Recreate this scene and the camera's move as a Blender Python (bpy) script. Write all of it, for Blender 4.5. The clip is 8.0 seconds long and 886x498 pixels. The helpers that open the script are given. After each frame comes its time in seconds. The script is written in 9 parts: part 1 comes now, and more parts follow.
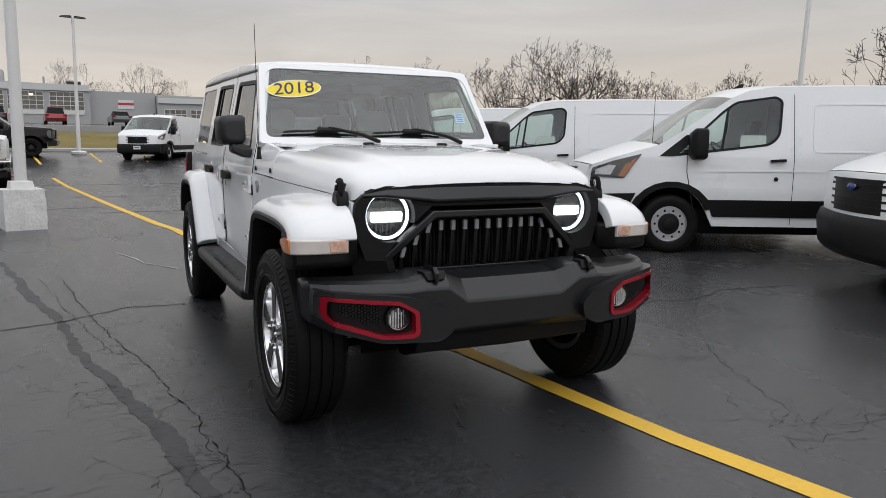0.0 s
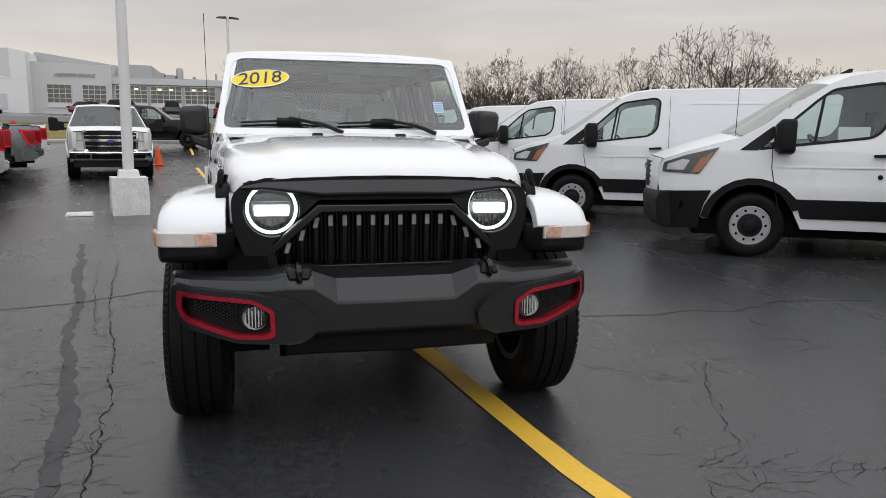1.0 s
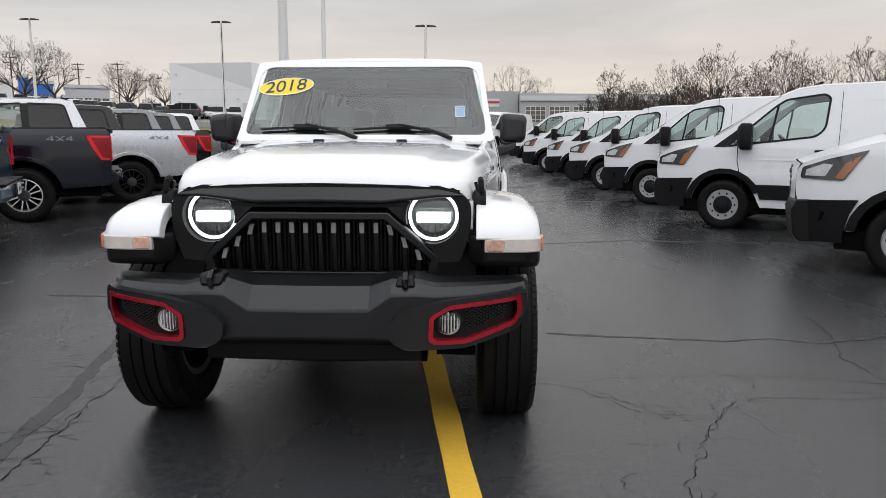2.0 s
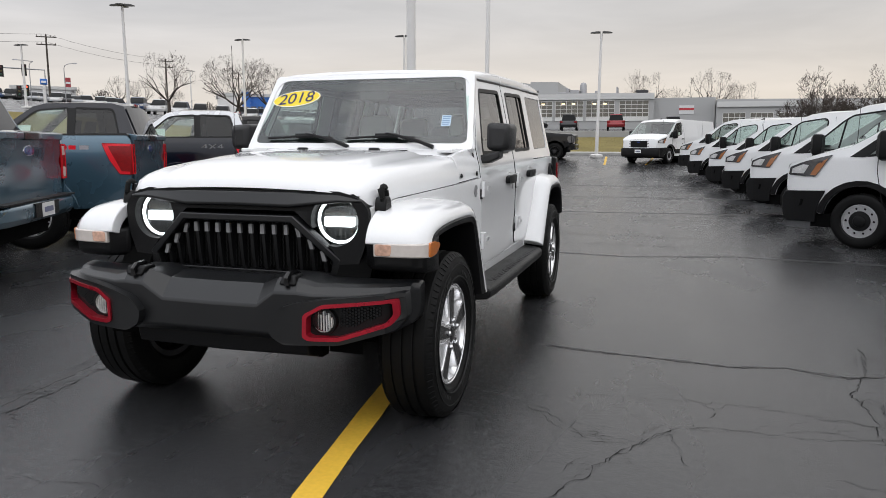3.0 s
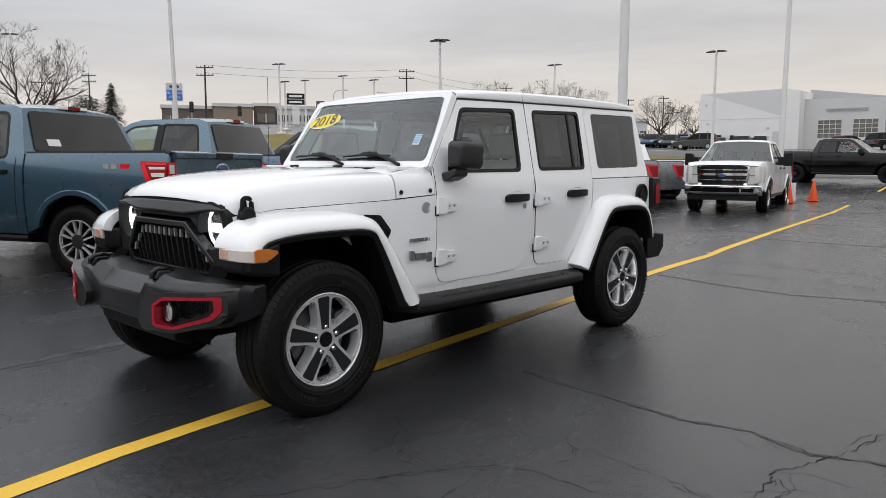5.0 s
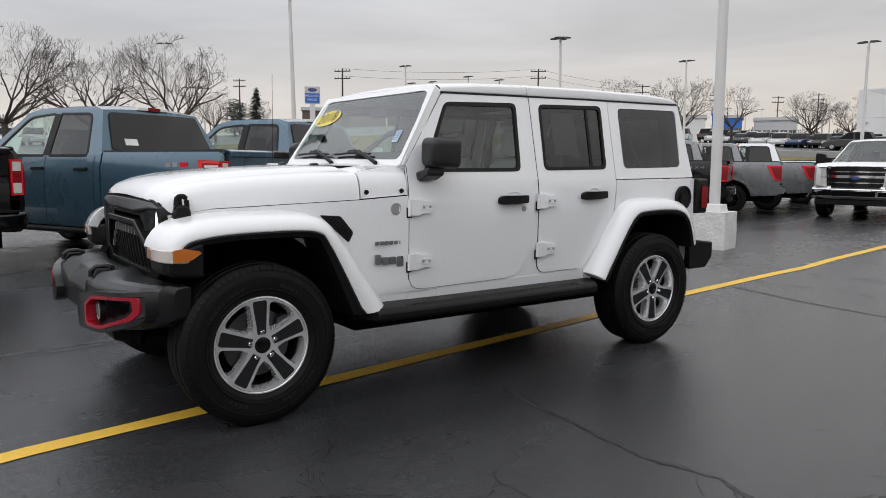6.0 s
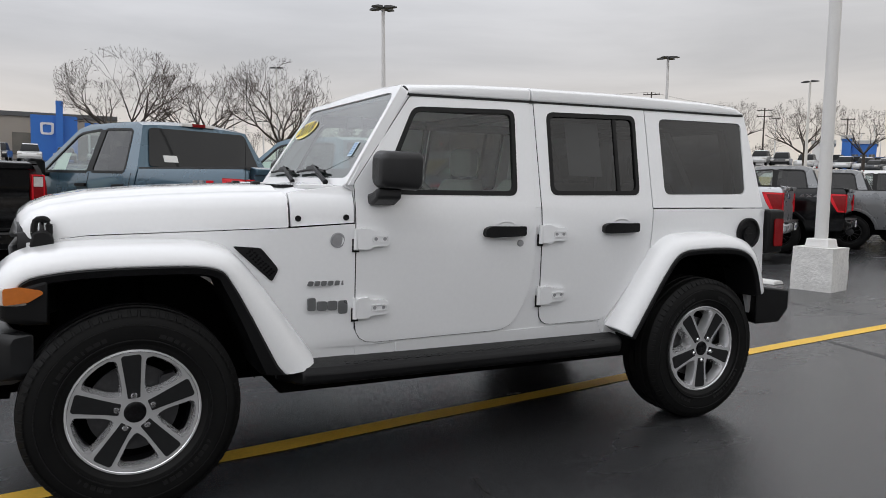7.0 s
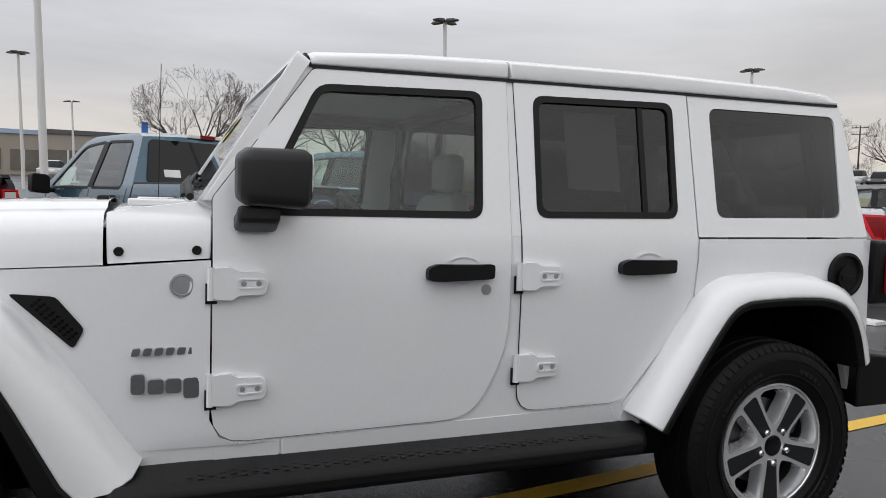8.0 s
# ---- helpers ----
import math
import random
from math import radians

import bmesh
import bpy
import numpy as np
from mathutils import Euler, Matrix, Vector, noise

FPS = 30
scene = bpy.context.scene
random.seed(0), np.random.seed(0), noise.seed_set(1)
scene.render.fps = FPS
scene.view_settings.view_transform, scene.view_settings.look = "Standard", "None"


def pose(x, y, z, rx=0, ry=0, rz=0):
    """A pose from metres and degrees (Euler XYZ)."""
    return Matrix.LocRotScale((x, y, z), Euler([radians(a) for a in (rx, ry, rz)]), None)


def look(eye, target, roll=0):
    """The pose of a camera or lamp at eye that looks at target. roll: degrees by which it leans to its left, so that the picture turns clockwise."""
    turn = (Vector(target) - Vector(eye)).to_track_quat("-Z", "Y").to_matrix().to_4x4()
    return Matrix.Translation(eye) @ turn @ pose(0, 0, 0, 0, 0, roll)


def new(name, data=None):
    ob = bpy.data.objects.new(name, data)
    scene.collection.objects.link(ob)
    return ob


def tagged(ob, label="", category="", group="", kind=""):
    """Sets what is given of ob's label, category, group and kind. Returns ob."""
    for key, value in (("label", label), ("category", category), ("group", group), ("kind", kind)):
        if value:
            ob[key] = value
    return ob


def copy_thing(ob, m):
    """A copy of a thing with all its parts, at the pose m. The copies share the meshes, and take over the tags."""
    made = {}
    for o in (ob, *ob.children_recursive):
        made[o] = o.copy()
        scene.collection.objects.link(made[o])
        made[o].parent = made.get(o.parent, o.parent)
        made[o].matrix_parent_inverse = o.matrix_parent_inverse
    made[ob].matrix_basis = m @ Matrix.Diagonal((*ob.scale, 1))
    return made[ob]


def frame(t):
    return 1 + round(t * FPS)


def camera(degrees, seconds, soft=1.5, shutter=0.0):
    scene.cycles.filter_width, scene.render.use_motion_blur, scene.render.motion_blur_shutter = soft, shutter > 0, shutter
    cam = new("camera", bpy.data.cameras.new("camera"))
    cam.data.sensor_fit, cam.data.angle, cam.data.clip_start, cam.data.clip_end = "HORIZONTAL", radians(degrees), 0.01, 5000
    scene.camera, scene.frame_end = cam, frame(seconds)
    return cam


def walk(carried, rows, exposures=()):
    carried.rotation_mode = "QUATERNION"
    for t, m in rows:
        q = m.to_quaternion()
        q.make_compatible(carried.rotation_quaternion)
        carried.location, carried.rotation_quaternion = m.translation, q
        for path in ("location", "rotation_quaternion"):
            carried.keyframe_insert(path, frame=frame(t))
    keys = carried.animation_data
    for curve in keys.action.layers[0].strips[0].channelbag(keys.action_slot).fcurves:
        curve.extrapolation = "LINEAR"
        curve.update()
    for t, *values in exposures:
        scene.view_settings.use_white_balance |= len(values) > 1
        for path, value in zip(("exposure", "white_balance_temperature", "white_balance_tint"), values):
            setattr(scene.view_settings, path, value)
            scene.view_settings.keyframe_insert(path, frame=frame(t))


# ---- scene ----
cam = camera(62.5, 8.0, soft=0.5)
PATH = [
    (0, (-1.648, -3.334, 1.297), (-0.784, -1.553, 1.01), 0.5),
    (0.5, (-1.103, -3.428, 1.281), (-0.403, -1.578, 0.986), 0.6),
    (1, (-0.516, -3.482, 1.294), (-0.037, -1.565, 0.985), 0.6),
    (1.5, (0.071, -3.474, 1.295), (0.28, -1.51, 0.981), 0.5),
    (2, (0.651, -3.442, 1.318), (0.568, -1.467, 1.011), 0.1),
    (2.2, (0.898, -3.453, 1.321), (0.709, -1.485, 1.02), -0.0),
    (3.3, (2.246, -3.223, 1.324), (1.518, -1.381, 1.045), 0.1),
    (3.5, (2.451, -3.139, 1.325), (1.639, -1.331, 1.053), 0.0),
    (4, (2.964, -2.902, 1.327), (1.94, -1.203, 1.066), 0.2),
    (4.5, (3.496, -2.643, 1.336), (2.288, -1.068, 1.088), 0.3),
    (4.7, (3.666, -2.502, 1.316), (2.392, -0.979, 1.077), 0.3),
    (6, (4.278, -1.363, 1.303), (2.674, -0.192, 1.07), 0.5),
    (6.5, (4.172, -0.796, 1.304), (2.478, 0.245, 1.09), 1.0),
    (7, (3.876, -0.235, 1.302), (2.11, 0.689, 1.127), 1.4),
    (7.5, (3.499, 0.312, 1.311), (1.677, 1.124, 1.168), 1.6),
    (8, (3.015, 0.774, 1.306), (1.159, 1.509, 1.179), 1.7),
]
walk(cam, [(t, look(eye, target, roll)) for t, eye, target, roll in PATH], [(0.0, 0.03), (0.8, 0.08), (1.5, 0.19), (2.0, 0.22), (4.5, 0.18), (6.0, 0.09), (7.0, 0.06), (8.0, 0.07)])

# ---- light ----
world = bpy.data.worlds.new("overcast_sky")
scene.world = world
world.use_nodes = True
wn, wl = world.node_tree.nodes, world.node_tree.links
wn.clear()


def wnode(kind, **values):
    n = wn.new(kind)
    for key, value in values.items():
        n.inputs[key.replace("_", " ")].default_value = value
    return n


SUN_UP, SUN_TURN = 58.0, 172.0     # degrees: height, and compass turn of the hidden sun
w_out, w_bg = wn.new("ShaderNodeOutputWorld"), wn.new("ShaderNodeBackground")
w_sky = wn.new("ShaderNodeTexSky")
w_sky.sky_type, w_sky.sun_disc = "NISHITA", False
w_sky.sun_elevation, w_sky.sun_rotation = radians(SUN_UP), radians(SUN_TURN)
w_co = wn.new("ShaderNodeTexCoord")
w_sep = wn.new("ShaderNodeSeparateXYZ")
wl.new(w_co.outputs["Generated"], w_sep.inputs[0])
# brightness of an overcast sky: it grows from the horizon to the zenith
w_ramp = wn.new("ShaderNodeValToRGB")
w_ramp.color_ramp.elements[0].position, w_ramp.color_ramp.elements[0].color = 0.0, (0.672, 0.605, 0.54, 1)
w_ramp.color_ramp.elements[1].position, w_ramp.color_ramp.elements[1].color = 1.0, (0.87, 0.88, 0.90, 1)
for at, colour in ((0.07, (0.66, 0.60, 0.545, 1)), (0.16, (0.56, 0.54, 0.525, 1)), (0.23, (0.60, 0.59, 0.585, 1)), (0.36, (0.88, 0.88, 0.885, 1)), (0.6, (0.91, 0.915, 0.93, 1))):
    e = w_ramp.color_ramp.elements.new(at)
    e.color = colour
wl.new(w_sep.outputs["Z"], w_ramp.inputs[0])
# cloud sheets, drawn out along the horizon
w_map = wn.new("ShaderNodeMapping")
w_map.inputs["Scale"].default_value = (1.6, 1.6, 11.0)
wl.new(w_co.outputs["Generated"], w_map.inputs[0])
w_noise = wnode("ShaderNodeTexNoise", Scale=1.7, Detail=6.0, Roughness=0.55, Distortion=0.4)
wl.new(w_map.outputs[0], w_noise.inputs["Vector"])
w_cl = wn.new("ShaderNodeMapRange")
for key, value in (("From Min", 0.32), ("From Max", 0.7), ("To Min", 0.90), ("To Max", 1.10)):
    w_cl.inputs[key].default_value = value
wl.new(w_noise.outputs["Fac"], w_cl.inputs["Value"])
w_mul = wn.new("ShaderNodeVectorMath")
w_mul.operation = "MULTIPLY"
wl.new(w_ramp.outputs[0], w_mul.inputs[0])
wl.new(w_cl.outputs[0], w_mul.inputs[1])
w_soft = wn.new("ShaderNodeVectorMath")
w_soft.operation = "SCALE"
w_soft.inputs["Scale"].default_value = 0.012
wl.new(w_sky.outputs[0], w_soft.inputs[0])
w_add = wn.new("ShaderNodeVectorMath")
w_add.operation = "ADD"
wl.new(w_mul.outputs[0], w_add.inputs[0])
wl.new(w_soft.outputs[0], w_add.inputs[1])
# the cloud is brighter round the hidden sun
w_dot = wn.new("ShaderNodeVectorMath")
w_dot.operation = "DOT_PRODUCT"
w_dot.inputs[1].default_value = (math.sin(radians(SUN_TURN)) * math.cos(radians(SUN_UP)), math.cos(radians(SUN_TURN)) * math.cos(radians(SUN_UP)), math.sin(radians(SUN_UP)))
wl.new(w_co.outputs["Generated"], w_dot.inputs[0])
w_glow = wn.new("ShaderNodeMapRange")
w_glow.interpolation_type = "SMOOTHSTEP"
for key, value in (("From Min", 0.0), ("From Max", 1.0), ("To Min", 1.0), ("To Max", 1.34)):
    w_glow.inputs[key].default_value = value
wl.new(w_dot.outputs["Value"], w_glow.inputs["Value"])
w_bright = wn.new("ShaderNodeVectorMath")
w_bright.operation = "SCALE"
# warmer where the cloud breaks low, cooler on the other side
w_side = wn.new("ShaderNodeVectorMath")
w_side.operation = "DOT_PRODUCT"
w_side.inputs[1].default_value = (0.6, 0.8, 0.0)
wl.new(w_co.outputs["Generated"], w_side.inputs[0])
w_warm = wn.new("ShaderNodeMix")
w_warm.data_type = "RGBA"
w_fac = wn.new("ShaderNodeMapRange")
w_fac.inputs["From Min"].default_value, w_fac.inputs["From Max"].default_value = -0.4, 0.9
wl.new(w_side.outputs["Value"], w_fac.inputs["Value"])
wl.new(w_fac.outputs[0], w_warm.inputs[0])
w_warm.inputs[6].default_value, w_warm.inputs[7].default_value = (0.97, 0.985, 1.02, 1), (0.955, 0.932, 0.905, 1)
w_tint = wn.new("ShaderNodeVectorMath")
w_tint.operation = "MULTIPLY"
wl.new(w_add.outputs[0], w_tint.inputs[0])
wl.new(w_warm.outputs[2], w_tint.inputs[1])
wl.new(w_tint.outputs[0], w_bright.inputs[0])
wl.new(w_glow.outputs[0], w_bright.inputs["Scale"])
wl.new(w_bright.outputs[0], w_bg.inputs["Color"])
w_bg.inputs["Strength"].default_value = 1.0
wl.new(w_bg.outputs[0], w_out.inputs[0])
sun = new("sun", bpy.data.lights.new("sun", "SUN"))
sun.data.energy, sun.data.angle, sun.data.color = 0.38, radians(60), (1.0, 0.96, 0.91)
sun.matrix_world = look((0, 0, 0), (-math.sin(radians(SUN_TURN)) * math.cos(radians(SUN_UP)), -math.cos(radians(SUN_TURN)) * math.cos(radians(SUN_UP)), -math.sin(radians(SUN_UP))))

# ---- materials ----
MATS = {}


def mat(name, colour, rough=0.5, metal=0.0, vary=0.06, scale=3.0, fine=60.0, bump=0.0, coat=0.0, spec=0.5, emit=0.0, glow=None, rough_vary=0.1, trans=0.0, each=0.0):
    """A surface: colour with variation at two scales, its gloss and its relief."""
    if name in MATS:
        return MATS[name]
    m = bpy.data.materials.new(name)
    MATS[name] = m
    m.use_nodes = True
    n, l = m.node_tree.nodes, m.node_tree.links
    b = n["Principled BSDF"]
    b.inputs["Metallic"].default_value, b.inputs["Specular IOR Level"].default_value = metal, spec
    b.inputs["Coat Weight"].default_value, b.inputs["Coat Roughness"].default_value = coat, 0.04
    b.inputs["Transmission Weight"].default_value = trans
    if emit:
        b.inputs["Emission Color"].default_value, b.inputs["Emission Strength"].default_value = (*(glow or colour), 1), emit
    co = n.new("ShaderNodeTexCoord")
    big, small = n.new("ShaderNodeTexNoise"), n.new("ShaderNodeTexNoise")
    big.inputs["Scale"].default_value, big.inputs["Detail"].default_value = scale, 5
    small.inputs["Scale"].default_value, small.inputs["Detail"].default_value = fine, 4
    for t in (big, small):
        l.new(co.outputs["Object"], t.inputs["Vector"])
    mix = n.new("ShaderNodeMath")
    mix.operation = "ADD"
    l.new(big.outputs["Fac"], mix.inputs[0])
    l.new(small.outputs["Fac"], mix.inputs[1])
    half = n.new("ShaderNodeMapRange")
    for key, value in (("From Min", 0.6), ("From Max", 1.4), ("To Min", 1 - vary), ("To Max", 1 + vary)):
        half.inputs[key].default_value = value
    l.new(mix.outputs[0], half.inputs["Value"])
    last = half.outputs[0]
    if each:
        info, er, em = n.new("ShaderNodeObjectInfo"), n.new("ShaderNodeMapRange"), n.new("ShaderNodeMath")
        er.inputs["To Min"].default_value, er.inputs["To Max"].default_value = 1 - each, 1 + each
        l.new(info.outputs["Random"], er.inputs["Value"])
        em.operation = "MULTIPLY"
        l.new(last, em.inputs[0])
        l.new(er.outputs[0], em.inputs[1])
        last = em.outputs[0]
    tint = n.new("ShaderNodeVectorMath")
    tint.operation, tint.inputs[0].default_value = "SCALE", colour
    l.new(last, tint.inputs["Scale"])
    l.new(tint.outputs[0], b.inputs["Base Color"])
    rr = n.new("ShaderNodeMapRange")
    for key, value in (("From Min", 0.3), ("From Max", 0.7), ("To Min", max(rough * (1 - rough_vary), 0.0)), ("To Max", min(rough * (1 + rough_vary), 1))):
        rr.inputs[key].default_value = value
    l.new(big.outputs["Fac"], rr.inputs["Value"])
    l.new(rr.outputs[0], b.inputs["Roughness"])
    if bump:
        bn = n.new("ShaderNodeBump")
        bn.inputs["Strength"].default_value, bn.inputs["Distance"].default_value = 1.0, bump
        l.new(small.outputs["Fac"], bn.inputs["Height"])
        l.new(bn.outputs[0], b.inputs["Normal"])
    return m


def glass(name, colour, rough=0.02, dark=0.0):
    """A thin pane: it lets light through in its tint and mirrors by its Fresnel."""
    if name in MATS:
        return MATS[name]
    m = bpy.data.materials.new(name)
    MATS[name] = m
    m.use_nodes = True
    n, l = m.node_tree.nodes, m.node_tree.links
    n.remove(n["Principled BSDF"])
    clear, shine, lw, mix = n.new("ShaderNodeBsdfTransparent"), n.new("ShaderNodeBsdfGlossy"), n.new("ShaderNodeLayerWeight"), n.new("ShaderNodeMixShader")
    clear.inputs["Color"].default_value = (*colour, 1)
    shine.inputs["Roughness"].default_value = rough
    lw.inputs["Blend"].default_value = 0.5
    power, gain = n.new("ShaderNodeMath"), n.new("ShaderNodeMath")
    power.operation, power.inputs[1].default_value = "POWER", 3.5
    gain.operation, gain.inputs[1].default_value, gain.inputs[2].default_value = "MULTIPLY_ADD", 0.88, 0.080 - dark
    l.new(lw.outputs["Facing"], power.inputs[0])
    l.new(power.outputs[0], gain.inputs[0])
    l.new(gain.outputs[0], mix.inputs[0])
    l.new(clear.outputs[0], mix.inputs[1])
    l.new(shine.outputs[0], mix.inputs[2])
    l.new(mix.outputs[0], n["Material Output"].inputs["Surface"])
    return m


WHITE = mat("white_car_paint", (0.80, 0.805, 0.812), 0.22, vary=0.02, scale=1.5, coat=0.8, rough_vary=0.25)
VANWHITE = mat("white_van_paint", (0.76, 0.765, 0.77), 0.30, vary=0.035, scale=1.2, coat=0.5)
BLACKPLASTIC = mat("textured_black_plastic", (0.0045, 0.0045, 0.005), 0.44, spec=0.24, vary=0.15, scale=6, fine=900, bump=0.0006)
MIRRORPLASTIC = mat("grained_black_plastic", (0.016, 0.016, 0.017), 0.42, spec=0.4, vary=0.12, scale=6, fine=900, bump=0.0004)
GREYPLASTIC = mat("weathered_charcoal_plastic", (0.0075, 0.0079, 0.0087), 0.31, spec=0.48, vary=0.15, scale=5, fine=700, bump=0.0002)
GLOSSBLACK = mat("gloss_black_paint", (0.004, 0.004, 0.0045), 0.22, vary=0.1, coat=0.2, spec=0.3)
RUBBER = mat("tyre_rubber", (0.0050, 0.0050, 0.0050), 0.55, spec=0.17, vary=0.25, scale=9, fine=300, bump=0.0008)
# near-black colour stands in for shade under bodies, in wells and behind openings
DARK = mat("underbody_and_gap_shade", (0.003, 0.003, 0.003), 0.9, spec=0.06, vary=0.3, scale=8)
SEAM = mat("black_seal_rubber", (0.006, 0.006, 0.006), 0.5, spec=0.25)
ALU = mat("machined_aluminium", (0.80, 0.80, 0.81), 0.26, metal=1.0, vary=0.06, scale=8, fine=400)
DARKMETAL = mat("dark_painted_alloy", (0.05, 0.05, 0.053), 0.35, metal=0.6, vary=0.12)
STEEL = mat("silver_steel_wheel", (0.42, 0.42, 0.43), 0.40, metal=0.5, vary=0.12)
CHROME = mat("chrome", (0.75, 0.75, 0.76), 0.08, metal=1.0, vary=0.03)
RED = mat("metallic_red_trim", (0.42, 0.010, 0.028), 0.28, metal=0.55, vary=0.12, coat=0.25)
TAILRED = mat("red_tail_lens", (0.22, 0.005, 0.007), 0.20, vary=0.25, scale=25, spec=0.22)
AMBER = mat("amber_lens", (0.56, 0.165, 0.03), 0.15, vary=0.1, coat=1.0)
CLEARLENS = mat("clear_lamp_lens", (0.62, 0.60, 0.57), 0.12, vary=0.12, scale=30, coat=1.0)
LAMPDARK = mat("smoked_lamp_lens", (0.055, 0.055, 0.058), 0.08, vary=0.3, scale=20, coat=1.0)
REFLECTOR = mat("lamp_reflector", (0.26, 0.275, 0.27), 0.16, metal=0.9, vary=0.3, scale=25)
LED = mat("lit_white_led", (0.95, 0.97, 1.0), 0.3, emit=2.0, glow=(0.93, 0.97, 1.0))
SILVERBADGE = mat("grey_badge_metal", (0.26, 0.265, 0.27), 0.3, metal=0.7)
WINDOW = glass("clear_window_glass", (0.76, 0.84, 0.80))
TINT = glass("privacy_window_glass", (0.14, 0.145, 0.15), dark=0.02)
SHIELD = glass("windscreen_glass", (0.72, 0.85, 0.80), dark=-0.035)
TRUCKTINT = glass("tinted_truck_glass", (0.085, 0.083, 0.078), dark=0.04)
REARGLASS = mat("dark_mirror_glass", (0.006, 0.0065, 0.007), 0.03, spec=0.42)
FRIT = mat("black_glass_border", (0.006, 0.0065, 0.007), 0.4, spec=0.12)
WHEELSILVER = mat("machined_silver_alloy", (0.92, 0.92, 0.93), 0.17, metal=0.72, vary=0.05, scale=9, fine=300, coat=0.3)
WHEELDARK = mat("gloss_dark_spoke_paint", (0.017, 0.0175, 0.018), 0.25, vary=0.1, spec=0.3)
PEACH = mat("pale_amber_lens", (0.60, 0.36, 0.26), 0.15, vary=0.3, scale=30, coat=1.0)
MARKERLENS = mat("clear_marker_lens", (0.60, 0.545, 0.505), 0.12, vary=0.10, scale=14, fine=40, coat=1.0)
BRIGHTRED = mat("bright_red_lens", (0.68, 0.015, 0.026), 0.22, spec=0.25)
CLOTH = mat("light_grey_seat_cloth", (0.42, 0.42, 0.41), 0.85, vary=0.12, scale=12, fine=120)
INTERIOR = mat("black_interior_plastic", (0.02, 0.02, 0.021), 0.6, vary=0.2)
YELLOW = mat("yellow_road_paint", (0.72, 0.44, 0.045), 0.62, vary=0.12, scale=2.0, fine=45, bump=0.0015)
CONCRETE = mat("white_painted_concrete", (0.68, 0.67, 0.65), 0.85, vary=0.16, scale=5, fine=28, bump=0.012)
POLEPAINT = mat("white_painted_steel", (0.70, 0.69, 0.675), 0.45, vary=0.05, scale=2)
GALV = mat("galvanised_steel", (0.35, 0.35, 0.36), 0.5, metal=0.5)
BARK = mat("bare_bark", (0.06, 0.05, 0.042), 0.9, vary=0.3, scale=4, fine=30, bump=0.01)
TWIG = mat("winter_twigs", (0.068, 0.054, 0.046), 0.9, vary=0.25)
EVERGREEN = mat("dark_evergreen_needles", (0.025, 0.032, 0.022), 0.9, vary=0.4)

# ---- building blocks ----
from mathutils.geometry import tessellate_polygon


def part(name, bm, material, parent=None, label="", bevel=0.0, sharp=32, segments=2):
    """Links a bmesh as one mesh object under a thing or a part."""
    bmesh.ops.remove_doubles(bm, verts=bm.verts, dist=1e-5)
    bmesh.ops.recalc_face_normals(bm, faces=bm.faces)
    me = bpy.data.meshes.new(name)
    bm.to_mesh(me)
    bm.free()
    me.polygons.foreach_set("use_smooth", [True] * len(me.polygons))
    me.set_sharp_from_angle(angle=radians(sharp))
    for m in material if isinstance(material, (list, tuple)) else [material]:
        me.materials.append(m)
    ob = new(name, me)
    if parent:
        ob.parent = parent
    if label:
        ob["label"] = label
    if bevel:
        bv = ob.modifiers.new("rounded_edges", "BEVEL")
        bv.width, bv.segments, bv.limit_method, bv.angle_limit = bevel, segments, "ANGLE", radians(38)
    return ob


def thing(name, label, category, group="", m=None):
    ob = tagged(new(name), label, category, group)
    if m is not None:
        ob.matrix_basis = m
    return ob


def box(bm, x0, x1, y0, y1, z0, z1, top=None):
    """A box; top: (shrink_x, shrink_y) at its upper face."""
    sx, sy = top or (0, 0)
    v = [bm.verts.new(p) for p in ((x0, y0, z0), (x1, y0, z0), (x1, y1, z0), (x0, y1, z0), (x0 + sx, y0 + sy, z1), (x1 - sx, y0 + sy, z1), (x1 - sx, y1 - sy, z1), (x0 + sx, y1 - sy, z1))]
    for f in ((0, 3, 2, 1), (4, 5, 6, 7), (0, 1, 5, 4), (1, 2, 6, 5), (2, 3, 7, 6), (3, 0, 4, 7)):
        bm.faces.new([v[i] for i in f])
    return bm


def rounded(points, r, n=4):
    """A polygon with its corners rounded; r: one radius or one for each corner."""
    out, k = [], len(points)
    for i, p in enumerate(points):
        ri = r[i] if isinstance(r, (list, tuple)) else r
        p, a, b = Vector(p), Vector(points[i - 1]), Vector(points[(i + 1) % k])
        if ri <= 0:
            out.append(tuple(p))
            continue
        d = min(ri, (a - p).length * 0.48, (b - p).length * 0.48)
        s, e = p + (a - p).normalized() * d, p + (b - p).normalized() * d
        for j in range(n + 1):
            u = j / n
            out.append(tuple(s * (1 - u) ** 2 + p * 2 * u * (1 - u) + e * u * u))
    return out


def arc(cx, cy, r, a0, a1, n=12):
    return [(cx + r * math.cos(radians(a0 + (a1 - a0) * i / n)), cy + r * math.sin(radians(a0 + (a1 - a0) * i / n))) for i in range(n + 1)]


